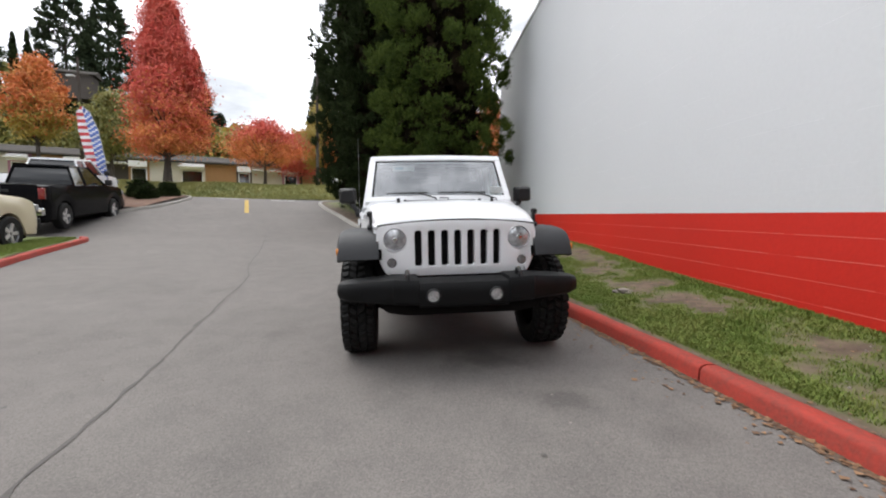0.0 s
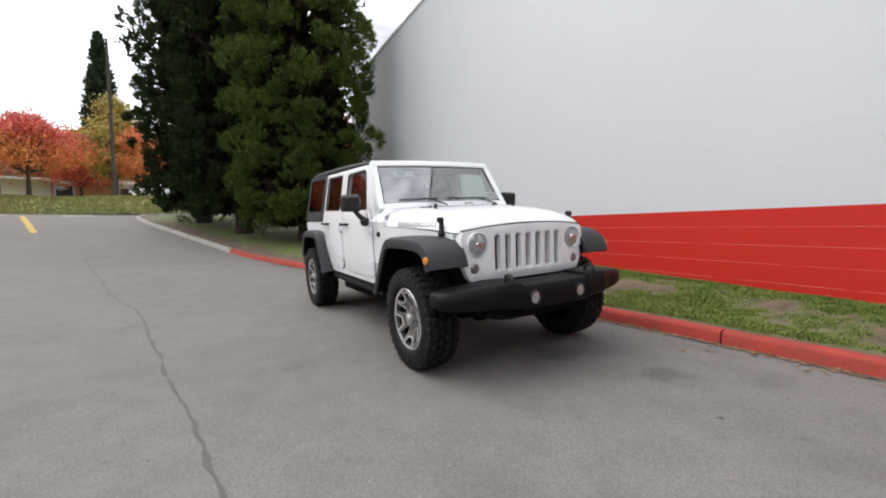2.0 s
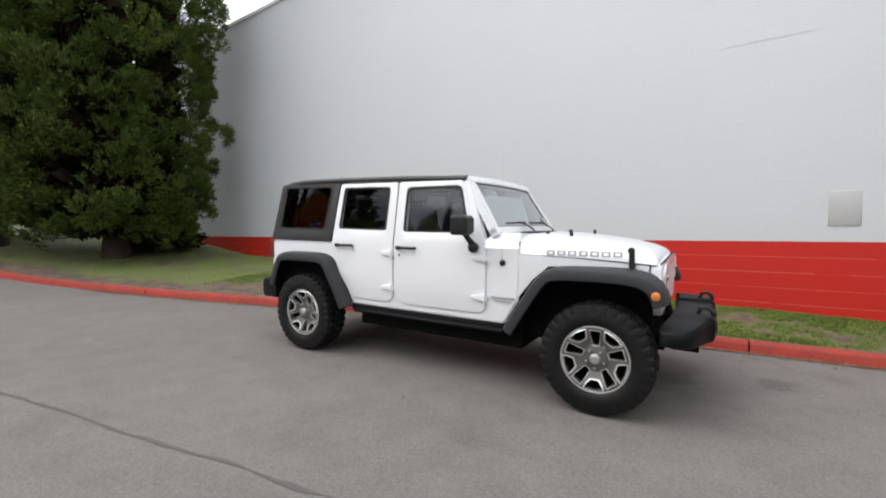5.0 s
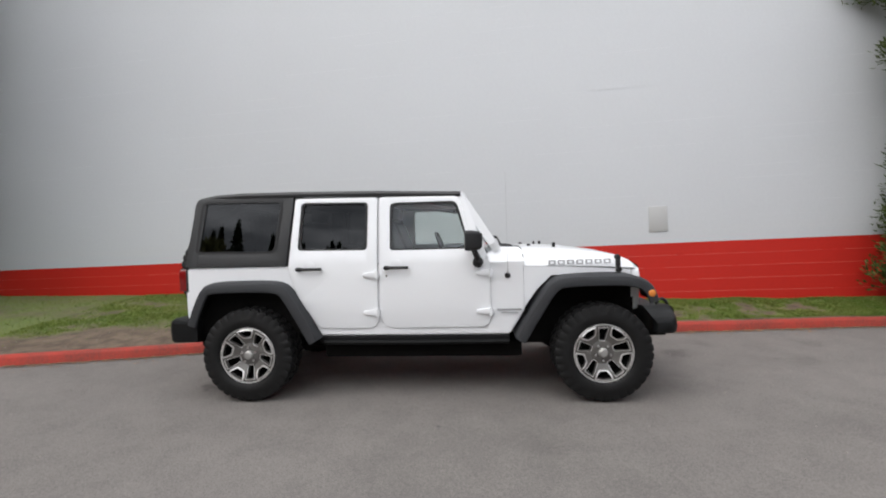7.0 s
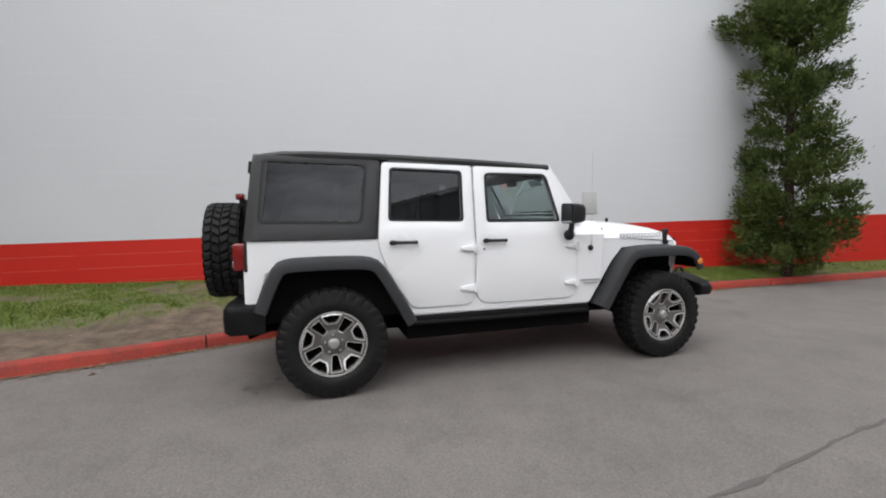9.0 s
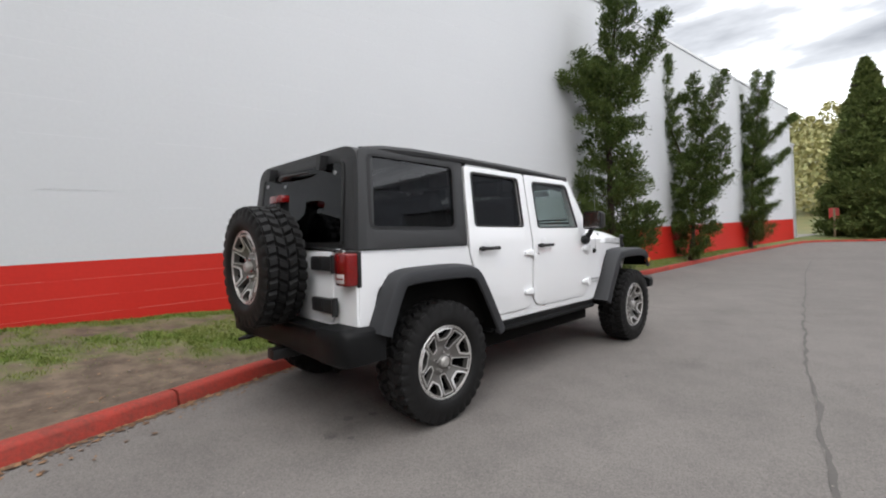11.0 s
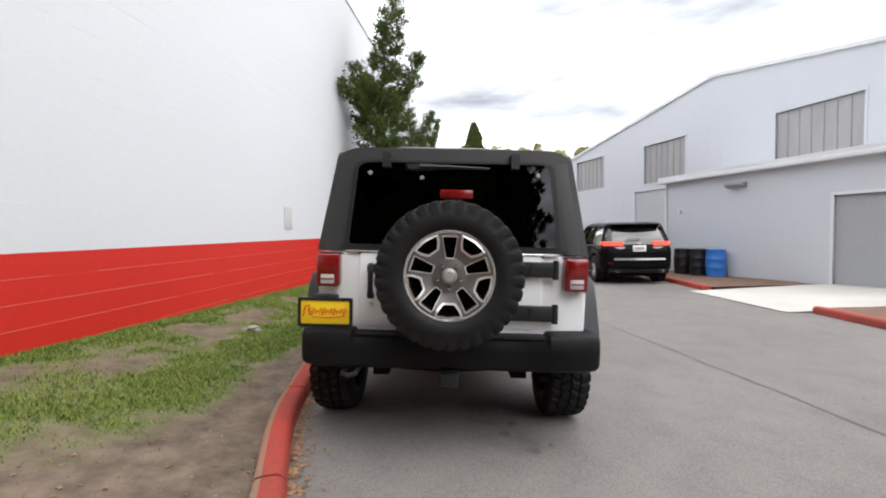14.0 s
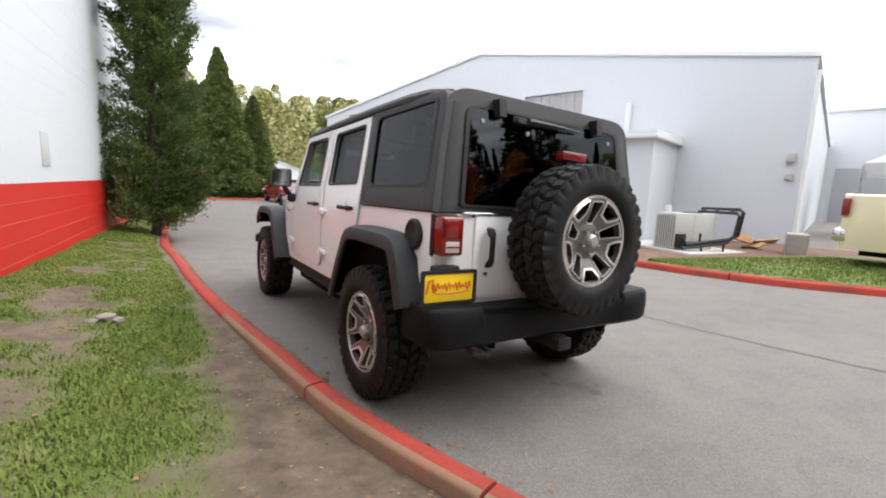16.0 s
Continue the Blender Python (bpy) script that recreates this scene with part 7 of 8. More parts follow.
juniper("upright_juniper", 1.35, -19.3, "forked crooked green juniper against the white wall", 14, (
    ([(-0.3, 0, 0, 0.6), (-0.25, 0, 0.8, 0.85), (-0.15, 0, 2.2, 0.85), (-0.1, 0, 3.6, 0.60), (0.1, 0, 5.2, 0.42), (0.25, 0, 6.7, 0.26), (0.2, 0, 7.9, 0.06)], 0.10, 0.03),
    ([(0.2, 0, 6.2, 0.28), (0.5, 0, 6.9, 0.20), (0.75, 0, 7.75, 0.05)], 0.03, 0.1),
    ([(0.05, 0, 5.0, 0.3), (-0.35, 0.1, 6.0, 0.24), (-0.48, 0.1, 7.0, 0.06)], 0.035, 0.1),
    ([(0.0, 0, 4.4, 0.3), (0.55, -0.1, 4.8, 0.24), (0.95, -0.1, 5.2, 0.15), (1.5, -0.2, 5.75, 0.04)], 0.035, 0.1),
    ([(-0.1, 0, 3.0, 0.3), (0.45, -0.1, 3.6, 0.26), (0.85, -0.1, 3.9, 0.12), (1.25, -0.1, 4.25, 0.04)], 0.03, 0.1),
    ([(-0.1, 0, 3.4, 0.3), (-0.6, 0.1, 4.6, 0.28), (-0.85, 0.1, 5.8, 0.18), (-0.88, 0.1, 6.85, 0.05)], 0.035, 0.1)), -155.2)
for x, y, h, r, s in ((-2.05, -32.2, 10.9, 2.35, 21), (-4.7, -34.2, 8.1, 1.75, 22), (-3.4, -37.5, 8.4, 2.1, 23)):
    conifer("cedar_tree", x, y, gz(x, y), h, r, "conical dark green cedar at the driveway's end", s, tufts=1700, blades_each=46, taper=0.8, start=0.02, blade=0.26, tuft=0.40, width=0.08, material="cedar", trunk_r=0.25)

# autumn trees north of the street
BANK_Z = 3.3
broadleaf("red_maple", -15.2, 27.6, 3.2, 11.2, 2.25, "tall flame-red maple in autumn leaf", 31, "maple_red", 90000, 0.13, 0.17, 0.52, 0.22, 260, blend=("maple_orange", 0.24))
broadleaf("red_maple", -11.9, 38.0, 3.6, 5.2, 3.1, "spreading orange-red maple in autumn leaf", 32, "maple_red", 20000, 0.15, 0.42, 0.8, 0.16, 110, blend=("maple_orange", 0.55))
broadleaf("orange_maple", -24.3, 29.5, 3.2, 7.8, 1.7, "orange and yellow maple in autumn leaf", 33, "maple_orange", 22000, 0.16, 0.36, 0.8, 0.16, 150, blend=("maple_yellow", 0.25))
broadleaf("yellow_tree", -33.5, 33.0, 3.2, 8.0, 3.4, "yellow-green broadleaf tree before the hill", 34, "leaf_green", 22000, 0.2, 0.34, 0.9, 0.2, 140, blend=("maple_yellow", 0.3))
broadleaf("yellow_tree", -23.0, 35.5, 3.2, 7.0, 2.6, "yellow-green broadleaf tree before the hill", 35, "leaf_green", 16000, 0.2, 0.36, 0.9, 0.2, 110, blend=("leaf_green", 0.5))
broadleaf("yellow_tree", -7.3, 43.0, 3.4, 8.6, 2.4, "golden yellow tree in autumn leaf", 36, "maple_yellow", 16000, 0.2, 0.3, 0.9, 0.2, 120)
broadleaf("orange_maple", -5.4, 41.0, 3.4, 6.0, 1.9, "orange-red maple in autumn leaf", 37, "maple_orange", 14000, 0.17, 0.34, 0.9, 0.16, 110)
broadleaf("orange_maple", 6.6, 28.0, 2.2, 7.0, 2.4, "orange maple beyond the wall's end", 38, "maple_orange", 9000, 0.26, 0.1, 0.9, 0.16, 90)
broadleaf("red_maple", -10.5, 47.0, 3.4, 6.2, 3.4, "orange-red maple in autumn leaf", 39, "maple_red", 14000, 0.2, 0.36, 0.9, 0.16, 110)
for x, y, z, h, r, s in ((-60, 62, 9, 38, 9.0, 51), (-53, 76, 10, 32, 7.0, 52), (-46.5, 76, 10, 30, 6.6, 53), (-41, 80, 10, 27, 5.6, 54), (-70, 74, 9, 30, 5.0, 57), (-63, 70, 9, 31, 5.2, 60), (-36.5, 84, 9, 23, 4.2, 62), (-11.0, 66, 5, 22, 2.6, 55), (-33, 86, 9, 12, 3.2, 56), (-26, 88, 8, 10.5, 3.2, 58), (-38, 86, 8, 14, 3.4, 59)):
    conifer("fir_tree", x, y, z - 1.5, h, r, "tall dark fir on the wooded hill", s, tufts=640, blades_each=26, taper=0.8, start=0.10, blade=0.8, tuft=0.8, width=0.22, material="fir", trunk_r=0.4)


def woods(name, label, x0, x1, y0, y1, zf, count, hr, seed, kinds):
    """A far wood: many crowns of leaf clumps in one mesh a colour."""
    rng = np.random.default_rng(seed)
    for q, (m, share) in enumerate(kinds):
        Cs, Ls = [], []
        for k in range(int(count * share)):
            x, y = rng.uniform(x0, x1), rng.uniform(y0, y1)
            h, r = rng.uniform(*hr), rng.uniform(2.2, 4.2)
            n = 900
            u = rng.random(n)
            a = rng.uniform(0, 6.283, n)
            conic = m == "conifer_dark"
            rr = r * ((1 - u) ** 0.9 * 0.8 if conic else np.sin(np.pi * (u * 0.9 + 0.06)) ** 0.6) * rng.random(n) ** 0.4
            hh = h * (1.35 if conic else 1)
            Cs.append(np.stack([x + rr * np.cos(a), y + rr * np.sin(a), zf(x, y) + hh * (0.04 + 0.96 * u)], 1))
        C = np.concatenate(Cs)
        o = leaf_mesh(name, C, rng.normal(0, 1, C.shape), 0.72, 0.55, M[m], None, seed + q, 0.3)
        tagged(o, label, "woods", kind="stuff")


woods("far_woods", "mixed autumn woods on the hill north of the street", -95, 30, 62, 105, lambda x, y: float(far_z(np.array(x), np.array(y))), 150, (4.5, 7.5), 61, (("leaf_green", 0.45), ("maple_yellow", 0.2), ("conifer_dark", 0.35)))
woods("far_woods", "mixed autumn woods on the hill beyond the driveway", -90, 30, -150, -78, lambda x, y: float(far_z(np.array(x), np.array(y))), 150, (9, 15), 62, (("leaf_green", 0.22), ("leaf_hazy", 0.70), ("cedar", 0.08)))

woods("far_woods", "dark mixed woods west of the yard", -95, -52, 16, 75, lambda x, y: float(far_z(np.array(x), np.array(y))) + 0.5, 130, (9, 14), 63, (("leaf_green", 0.35), ("maple_yellow", 0.1), ("conifer_dark", 0.55)))

woods("far_woods", "dark trees behind the row of units", -32, 4, 58, 72, lambda x, y: float(far_z(np.array(x), np.array(y))), 110, (6.5, 9.5), 64, (("cedar", 0.5), ("leaf_green", 0.35), ("maple_yellow", 0.15)))

# shrubs by the parking island
for x, y, r, s in ((-13.0, 20.0, 0.55, 71), (-12.3, 19.2, 0.42, 72), (-12.0, 20.6, 0.45, 73)):
    conifer("boxwood_shrub", x, y, gz(x, y) + 0.05, r * 1.5, r, "rounded dark green clipped shrub", s, tufts=150, blades_each=36, taper=0.35, start=0.02, blade=0.12, tuft=0.2, width=0.06, material="conifer_dark", trunk_r=0.04, category="shrub")
kerb_north, _ = kerb_run("kerb_north", [(-13.5, 14.6), (-12.0, 15.2), (-11.0, 16.6), (-10.6, 18.6), (-10.9, 20.6), (-12.2, 21.6), (-16, 22)], "grey concrete kerb round a planting island", lambda p: M["kerbgrey"], side=-1)
tagged(sheet("planting_bed", np.linspace(-19, -11.1, 12), np.linspace(16.4, 21.2, 10), lambda x, y: ground_z(x, y) + 0.10, M["mulch"]), "mulched planting bed in the island", "ground cover", kind="structure")


def bank_z(x, y):
    u = np.clip((y - 24.6) / 4.2, 0, 1)
    return ground_z(-8, 24.6) + u * u * (3 - 2 * u) * 1.12 + 0.05 * np.sin(x * 0.9) + np.clip((y - 28.8) / 20, 0, 1) * 0.1


bank = tagged(sheet("grass_bank", np.arange(-70, 30.1, 0.8), np.arange(24.4, 47, 0.5), bank_z, M["banksod"]), "rough grassy bank beside the street", "bank", kind="structure")
rng = np.random.default_rng(9)
bx, by = rng.uniform(-34, 2, 40000), rng.uniform(24.6, 30, 40000)
C = np.stack([bx, by, bank_z(bx, by) + 0.05], 1)
tagged(leaf_mesh("bank_grass", C, np.tile(np.array([0, 0, 1.0]), (40000, 1)), 0.17, 0.06, M["leaf_green"], None, 4, 0.45), "long unmown grass on the bank", "grass", kind="stuff")

# ---------------------------------------------------------------- low row of houses behind the bank
HA, HB = Vector((-44, 37.5, 0)), Vector((4, 53, 0))
hd = (HB - HA).normalized()
ROW = Matrix.Translation((HA.x, HA.y, 3.2)) @ Matrix.Rotation(math.atan2(hd.y, hd.x), 4, "Z")
row = tagged(new("row_house"), "long low row of brown-roofed units", "house")
row.matrix_basis = ROW
LEN = (HB - HA).length
part("roof", prism([(-0.7, 2.85), (-0.7, 3.0), (3.2, 3.95), (7.6, 3.0), (7.6, 2.85)], "x", -2, LEN + 2), M["roofing"], row, "grey-brown shingle roof")
# darkbrown stretches are flat walls coloured dark like shaded recesses
kinds = ["cream", "tanboard", "darkbrown", "cream", "pink", "tanboard", "cream", "darkbrown", "tanboard", "cream"]
random.seed(77)
s, i = 0.0, 0
while s < LEN:
    w = random.uniform(1.5, 3.2)
    part("wall", box(s, min(s + w, LEN), 0, 0.2, -1, 2.85), M[kinds[i % len(kinds)]], row)
    if i % 2 == 0:
        win = part("window", box(s + 0.3, s + w - 0.3, -0.04, 0.0, 0.7, 2.0), M["glass_car"], row)
        part("window_frame", box(s + 0.2, s + w - 0.2, -0.02, 0.002, 0.6, 2.1), M["tarp"], win)
    if i % 2 == 0:
        part("fascia", box(s + 0.1, s + w - 0.1, -0.6, -0.48, 2.15, 2.75), M["tarp"], row, "white fascia board")
    if i % 3 == 1:
        part("awning", box(s, s + w, -1.3, 0, 2.35, 2.48), M["tarp"], row, "white flat awning")
    s, i = s + w, i + 1
part("end_wall", box(0, LEN, 6.2, 6.4, -1, 2.4), M["cream"], row)
hill_house = tagged(new("hill_house"), "dark brown house among the trees on the hill", "house")
hill_house.matrix_basis = pose(-45.5, 66, 19.6, 0, 0, 15) @ Matrix.Scale(0.45, 4)
part("wall", box(-5, 5, 0, 6, -6, 1.6), M["darkbrown"], hill_house)
part("roof", prism([(-1, 1.5), (-1, 1.8), (3, 3.4), (7, 1.8), (7, 1.5)], "x", -6, 6), M["roofing"], hill_house)

# pole, banner, signs
pole = thing("light_pole", "tall dark street lamp pole", "lamp pole", pose(-26.7, 37.5, 2.8))
part("mast", tube([(0, 0, 0), (0, 0, 11.0)], [0.16, 0.09], 10), M["bark_grey"], pole)
part("cross_arm", tube([(-0.8, 0, 9.6), (0.8, 0, 9.6)], 0.06, 6), M["bark_grey"], pole)
part("lamp_head", box(-0.9, -0.3, -0.15, 0.15, 9.4, 9.55, 0.03), M["metalgrey"], pole)
pole2 = thing("utility_pole", "slim grey pole on the bank", "pole", pose(-6.4, 33.0, 3.1))
part("mast", tube([(0, 0, 0), (0, 0, 10.5)], [0.13, 0.08], 8), M["bark_grey"], pole2)
flag = thing("feather_banner", "tall feather banner in red, white and blue", "banner", pose(-13.2, 17.8, gz(-13.2, 17.8), 0, -6, 25))
part("mast", tube([(0.16, 0, 0), (0.16, 0, 2.0), (0.10, 0, 3.2), (-0.10, 0, 4.0), (-0.32, 0, 4.25)], 0.018, 6), M["metalgrey"], flag)
edge = [(0.16, 0.9), (0.16, 2.0), (0.10, 3.2), (-0.10, 4.0), (-0.32, 4.25)]
outl = [(-0.42, 0.9), (-0.50, 2.0), (-0.60, 3.2), (-0.56, 4.0), (-0.36, 4.26)]
bm = bmesh.new()
NV = 48
grid = []
for k in range(NV + 1):
    zz = 0.9 + 3.35 * k / NV
    a, b = np.interp(zz, [q[1] for q in edge], [q[0] for q in edge]), np.interp(zz, [q[1] for q in outl], [q[0] for q in outl])
    grid.append([bm.verts.new((a + (b - a) * j / 6, 0.03 * math.sin(k * 0.7 + j), zz)) for j in range(7)])
for k in range(NV):
    for j in range(6):
        f = bm.faces.new((grid[k][j], grid[k][j + 1], grid[k + 1][j + 1], grid[k + 1][j]))
        f.material_index = 1 if j >= 3 and (k // 2) % 2 else (2 if j < 3 and (k + j) % 3 else 0)
part("cloth", bm, [M["flagcloth"], M["flagred"], M["flagblue"]], flag, smooth=60)
sg = thing("lane_sign", "small red and white sign on a wooden post", "sign", pose(-0.52, -30.4, gz(-0.52, -30.4) + 0.08, 0, 0, 190) @ Matrix.Scale(0.85, 4))
part("post", box(-0.06, 0.06, -0.05, 0.05, 0, 2.2), M["wood"], sg)
pn = part("sign_board", box(-0.28, 0.28, 0.05, 0.07, 1.5, 2.25, 0.01), M["redsign"], sg)
for k in range(3):
    part("text_bar", box(-0.2, 0.2, 0.07, 0.075, 1.66 + 0.18 * k, 1.74 + 0.18 * k), M["signwhite"], pn)


# ---------------------------------------------------------------- yard things by the building
def barrel(x, y, material, label):
    b = tagged(link("barrel", lathe([(0, 0), (0.28, 0), (0.285, 0.02), (0.275, 0.05), (0.29, 0.28), (0.298, 0.30), (0.29, 0.32), (0.29, 0.56), (0.298, 0.58), (0.29, 0.60), (0.275, 0.84), (0.285, 0.87), (0.26, 0.88), (0, 0.87)], "z", (0, 0, 0), 28), material, smooth=40), label, "barrel", "barrels by the building")
    b.matrix_basis = pose(x, y, gz(x, y) + 0.10) @ Matrix.Scale(0.88, 4)


barrel(-7.58, -6.55, M["barrelblue"], "blue plastic drum on the mulch")
barrel(-7.42, -7.12, M["barrelblack"], "black plastic drum on the mulch")
barrel(-7.25, -7.7, M["barrelblack"], "black plastic drum on the mulch")

AC = pose(-9.0, -0.38, gz(-9.0, -0.38) + 0.16, 0, 0, 15.6)
UNIT = AC @ pose(0.72, -0.62, -0.04, 0, 0, -28) @ Matrix.Diagonal((0.95, 0.95, 0.93, 1))
pad = tagged(link("concrete_pad", box(-1.72, 0.14, -0.22, 1.22, -0.12, 0.0, 0.01), M["concrete"]), "concrete pad under the cooling unit", "pad")
pad.matrix_basis = UNIT
acu = thing("air_conditioner", "grey outdoor cooling unit with louvred end", "air conditioner", UNIT)
part("cabinet", box(-1.30, 0.0, 0.0, 0.60, 0.0, 0.90, 0.015), M["paintgrey"], acu)
part("coil", box(0.0, 0.006, 0.04, 0.56, 0.06, 0.84), M["blackpart"], acu)
for k in range(8):
    y = 0.055 + 0.066 * k
    part("louvre", box(0.004, 0.026, y, y + 0.030, 0.05, 0.85), M["paintgrey"], acu)
part("fan_grille", lathe([(0, 0.92), (0.22, 0.92), (0.25, 0.90)], "z", (-0.85, 0.30, 0), 24), M["blackpart"], acu)
part("service_box", box(-0.26, -0.03, 0.60, 0.72, 0.05, 0.40, 0.01), M["blackpart"], acu)
part("side_seam", box(-0.62, -0.605, 0.60, 0.606, 0.03, 0.87), M["metalgrey"], acu)
part("service_pipe", tube([(-0.15, 0.66, 0.36), (-0.17, 0.78, 0.20), (-0.60, 0.80, 0.20), (-0.62, 0.80, 0.42)], 0.03, 8), M["blackpart"], acu)
post = tagged(link("wooden_post", box(-0.06, 0.06, -0.06, 0.06, 0, 1.05, 0.008), M["siding_trim"]), "pale short post by the wall", "post")
post.matrix_basis = pose(-9.25, -1.15, gz(-9.25, -1.15) + 0.05)
rack = thing("pipe_rack", "black insulated pipes on a frame standing on the pad", "rack", UNIT)
for dx, dz in ((0, 0), (0.11, -0.09)):
    part("pipe", tube([(-1.55 + dx, 0.02, 0.0), (-1.55 + dx, 0.02, 1.02 + dz), (-1.55 + dx, 1.02, 1.04 + dz), (-1.52 + dx, 1.14, 0.98 + dz), (-1.48 + dx, 1.10, 0.40), (-1.30 + dx, 1.04, 0.30 + dz), (-0.12 + dx, 0.84, 0.16 + dz)], 0.042, 8), M["blackpart"], rack)
for y in (0.12, 0.48, 0.86):
    part("cross_bar", tube([(-1.56, y, 1.03), (-1.43, y, 0.94)], 0.03, 8), M["blackpart"], rack)
for x, y in ((-1.15, 1.02), (-0.55, 0.92)):
    part("pipe_foot", tube([(x, y, 0.0), (x, y, 0.26)], 0.025, 8), M["blackpart"], rack)
for k, (x, y, r, w, l) in enumerate(((-10.5, 0.3, 20, 0.30, 0.5), (-10.35, 0.5, 65, 0.24, 0.42), (-10.6, 0.6, -30, 0.2, 0.6), (-10.25, 0.25, 110, 0.22, 0.4))):
    sc = tagged(link("scrap_board", box(-l / 2, l / 2, -w / 2, w / 2, 0, 0.04, 0.004), M["tanboard"]), "torn brown board leaning in a scrap pile", "scrap", "scrap pile")
    sc.matrix_basis = pose(x, y, gz(x, y) + 0.10 + 0.08 * k, 18 + 9 * k, -10 + 8 * k, r)
blk = tagged(link("concrete_block", box(-0.3, 0.3, -0.2, 0.2, 0, 0.5, 0.02), M["kerbgrey"]), "rough concrete block on the grass", "block")
blk.matrix_basis = pose(-10.4, 1.3, gz(-10.4, 1.3) + 0.05, 0, 0, 20)
yard = thing("stacked_equipment", "dark stacked yard equipment beside the building", "equipment", pose(-13.0, 3.9, gz(-13, 3.9)))
part("crate", box(-0.6, 0.1, -0.4, 0.4, 0, 0.7, 0.03), M["blackpart"], yard)
part("reel", lathe([(0.38, -0.2), (0.38, -0.14), (0.2, -0.14), (0.2, 0.14), (0.38, 0.14), (0.38, 0.2), (0, 0.2)], "x", (0.45, 0.1, 0.39), 20), M["barrelblack"], yard)
part("panel", box(-0.2, 0.5, -0.6, -0.5, 0, 1.1, 0.02), M["redsign"], yard)
tent = thing("canopy_tent", "white peaked canopy tent behind the parked trucks", "tent", pose(-20.6, 1.7, gz(-20.6, 1.7), 0, 0, 15))
bm = bmesh.new()
cr = [bm.verts.new(p) for p in ((-2, -2, 2.6), (2, -2, 2.6), (2, 2, 2.6), (-2, 2, 2.6))]
lo = [bm.verts.new(p) for p in ((-2, -2, 2.25), (2, -2, 2.25), (2, 2, 2.25), (-2, 2, 2.25))]
pk = bm.verts.new((0, 0, 3.7))
for i in range(4):
    bm.faces.new((cr[i], cr[(i + 1) % 4], pk))
    bm.faces.new((lo[i], lo[(i + 1) % 4], cr[(i + 1) % 4], cr[i]))
bmesh.ops.solidify(bm, geom=list(bm.faces), thickness=0.02)
part("cover", bm, M["tarp"], tent)
for x in (-1.95, 1.95):
    for y in (-1.95, 1.95):
        part("leg", tube([(x, y, 0), (x, y, 2.5)], 0.03, 6), M["metalgrey"], tent)
grey_hall = tagged(new("grey_hall"), "grey flat-roofed hall beyond the yard", "building")
grey_hall.matrix_basis = pose(-38, -2, gz(-30, 4), 0, 0, 12)
part("wall", box(-6, 0, -12, 26, -1, 7.2), M["siding"], grey_hall)
part("roof_edge", box(-6.1, 0.15, -12.1, 26.1, 7.2, 7.5), M["siding_trim"], grey_hall)
# doors added to colour the hall darker below its shadow line
for k in range(5):
    part("door", box(0, 0.05, -11 + 7 * k, -5 + 7 * k, -1, 3.4), M["rolldoor"], grey_hall)
shed = tagged(new("far_shed"), "pale gabled shed beyond the driveway", "building")
shed.matrix_basis = pose(-11.0, -62, gz(-11, -60), 0, 0, 0)
part("wall", prism([(-4.5, -1), (-4.5, 3.0), (0, 4.6), (4.5, 3.0), (4.5, -1)], "y", -10, 0), M["siding"], shed)
part("roof", prism([(-4.8, 2.95), (0, 4.7), (4.8, 2.95), (4.8, 3.1), (0, 4.85), (-4.8, 3.1)], "y", -10.2, 0.2), M["siding_trim"], shed)


# ---------------------------------------------------------------- parked vehicles
def simple_wheel(parent, x, y, r, w, out):
    t = part("wheel", lathe([(r * 0.60, -w / 2), (r * 0.93, -w / 2), (r, -w * 0.38), (r, w * 0.38), (r * 0.93, w / 2), (r * 0.60, w / 2)], "x", (0, 0, 0), 30), M["rubber"], parent)
    t.matrix_basis = pose(x, y, r, 0, 0, 0 if out > 0 else 180)
    rm = part("rim", lathe([(0, w * 0.30), (r * 0.16, w * 0.34), (r * 0.2, w * 0.26), (r * 0.58, w * 0.36), (r * 0.62, w * 0.48), (r * 0.62, 0)], "x", (0, 0, 0), 30), M["alloydark"], t)
    for k in range(5):
        a = 2 * math.pi * k / 5
        secs = [[(w * q, d * math.cos(a) - s * math.sin(a), d * math.sin(a) + s * math.cos(a)) for q, s in ((0.30, -h), (0.42, -h * 0.8), (0.42, h * 0.8), (0.30, h))] for d, h in ((r * 0.10, 0.045), (r * 0.35, 0.04), (r * 0.60, 0.055))]
        part("spoke", loft(secs), M["alloy"], t)
    return t


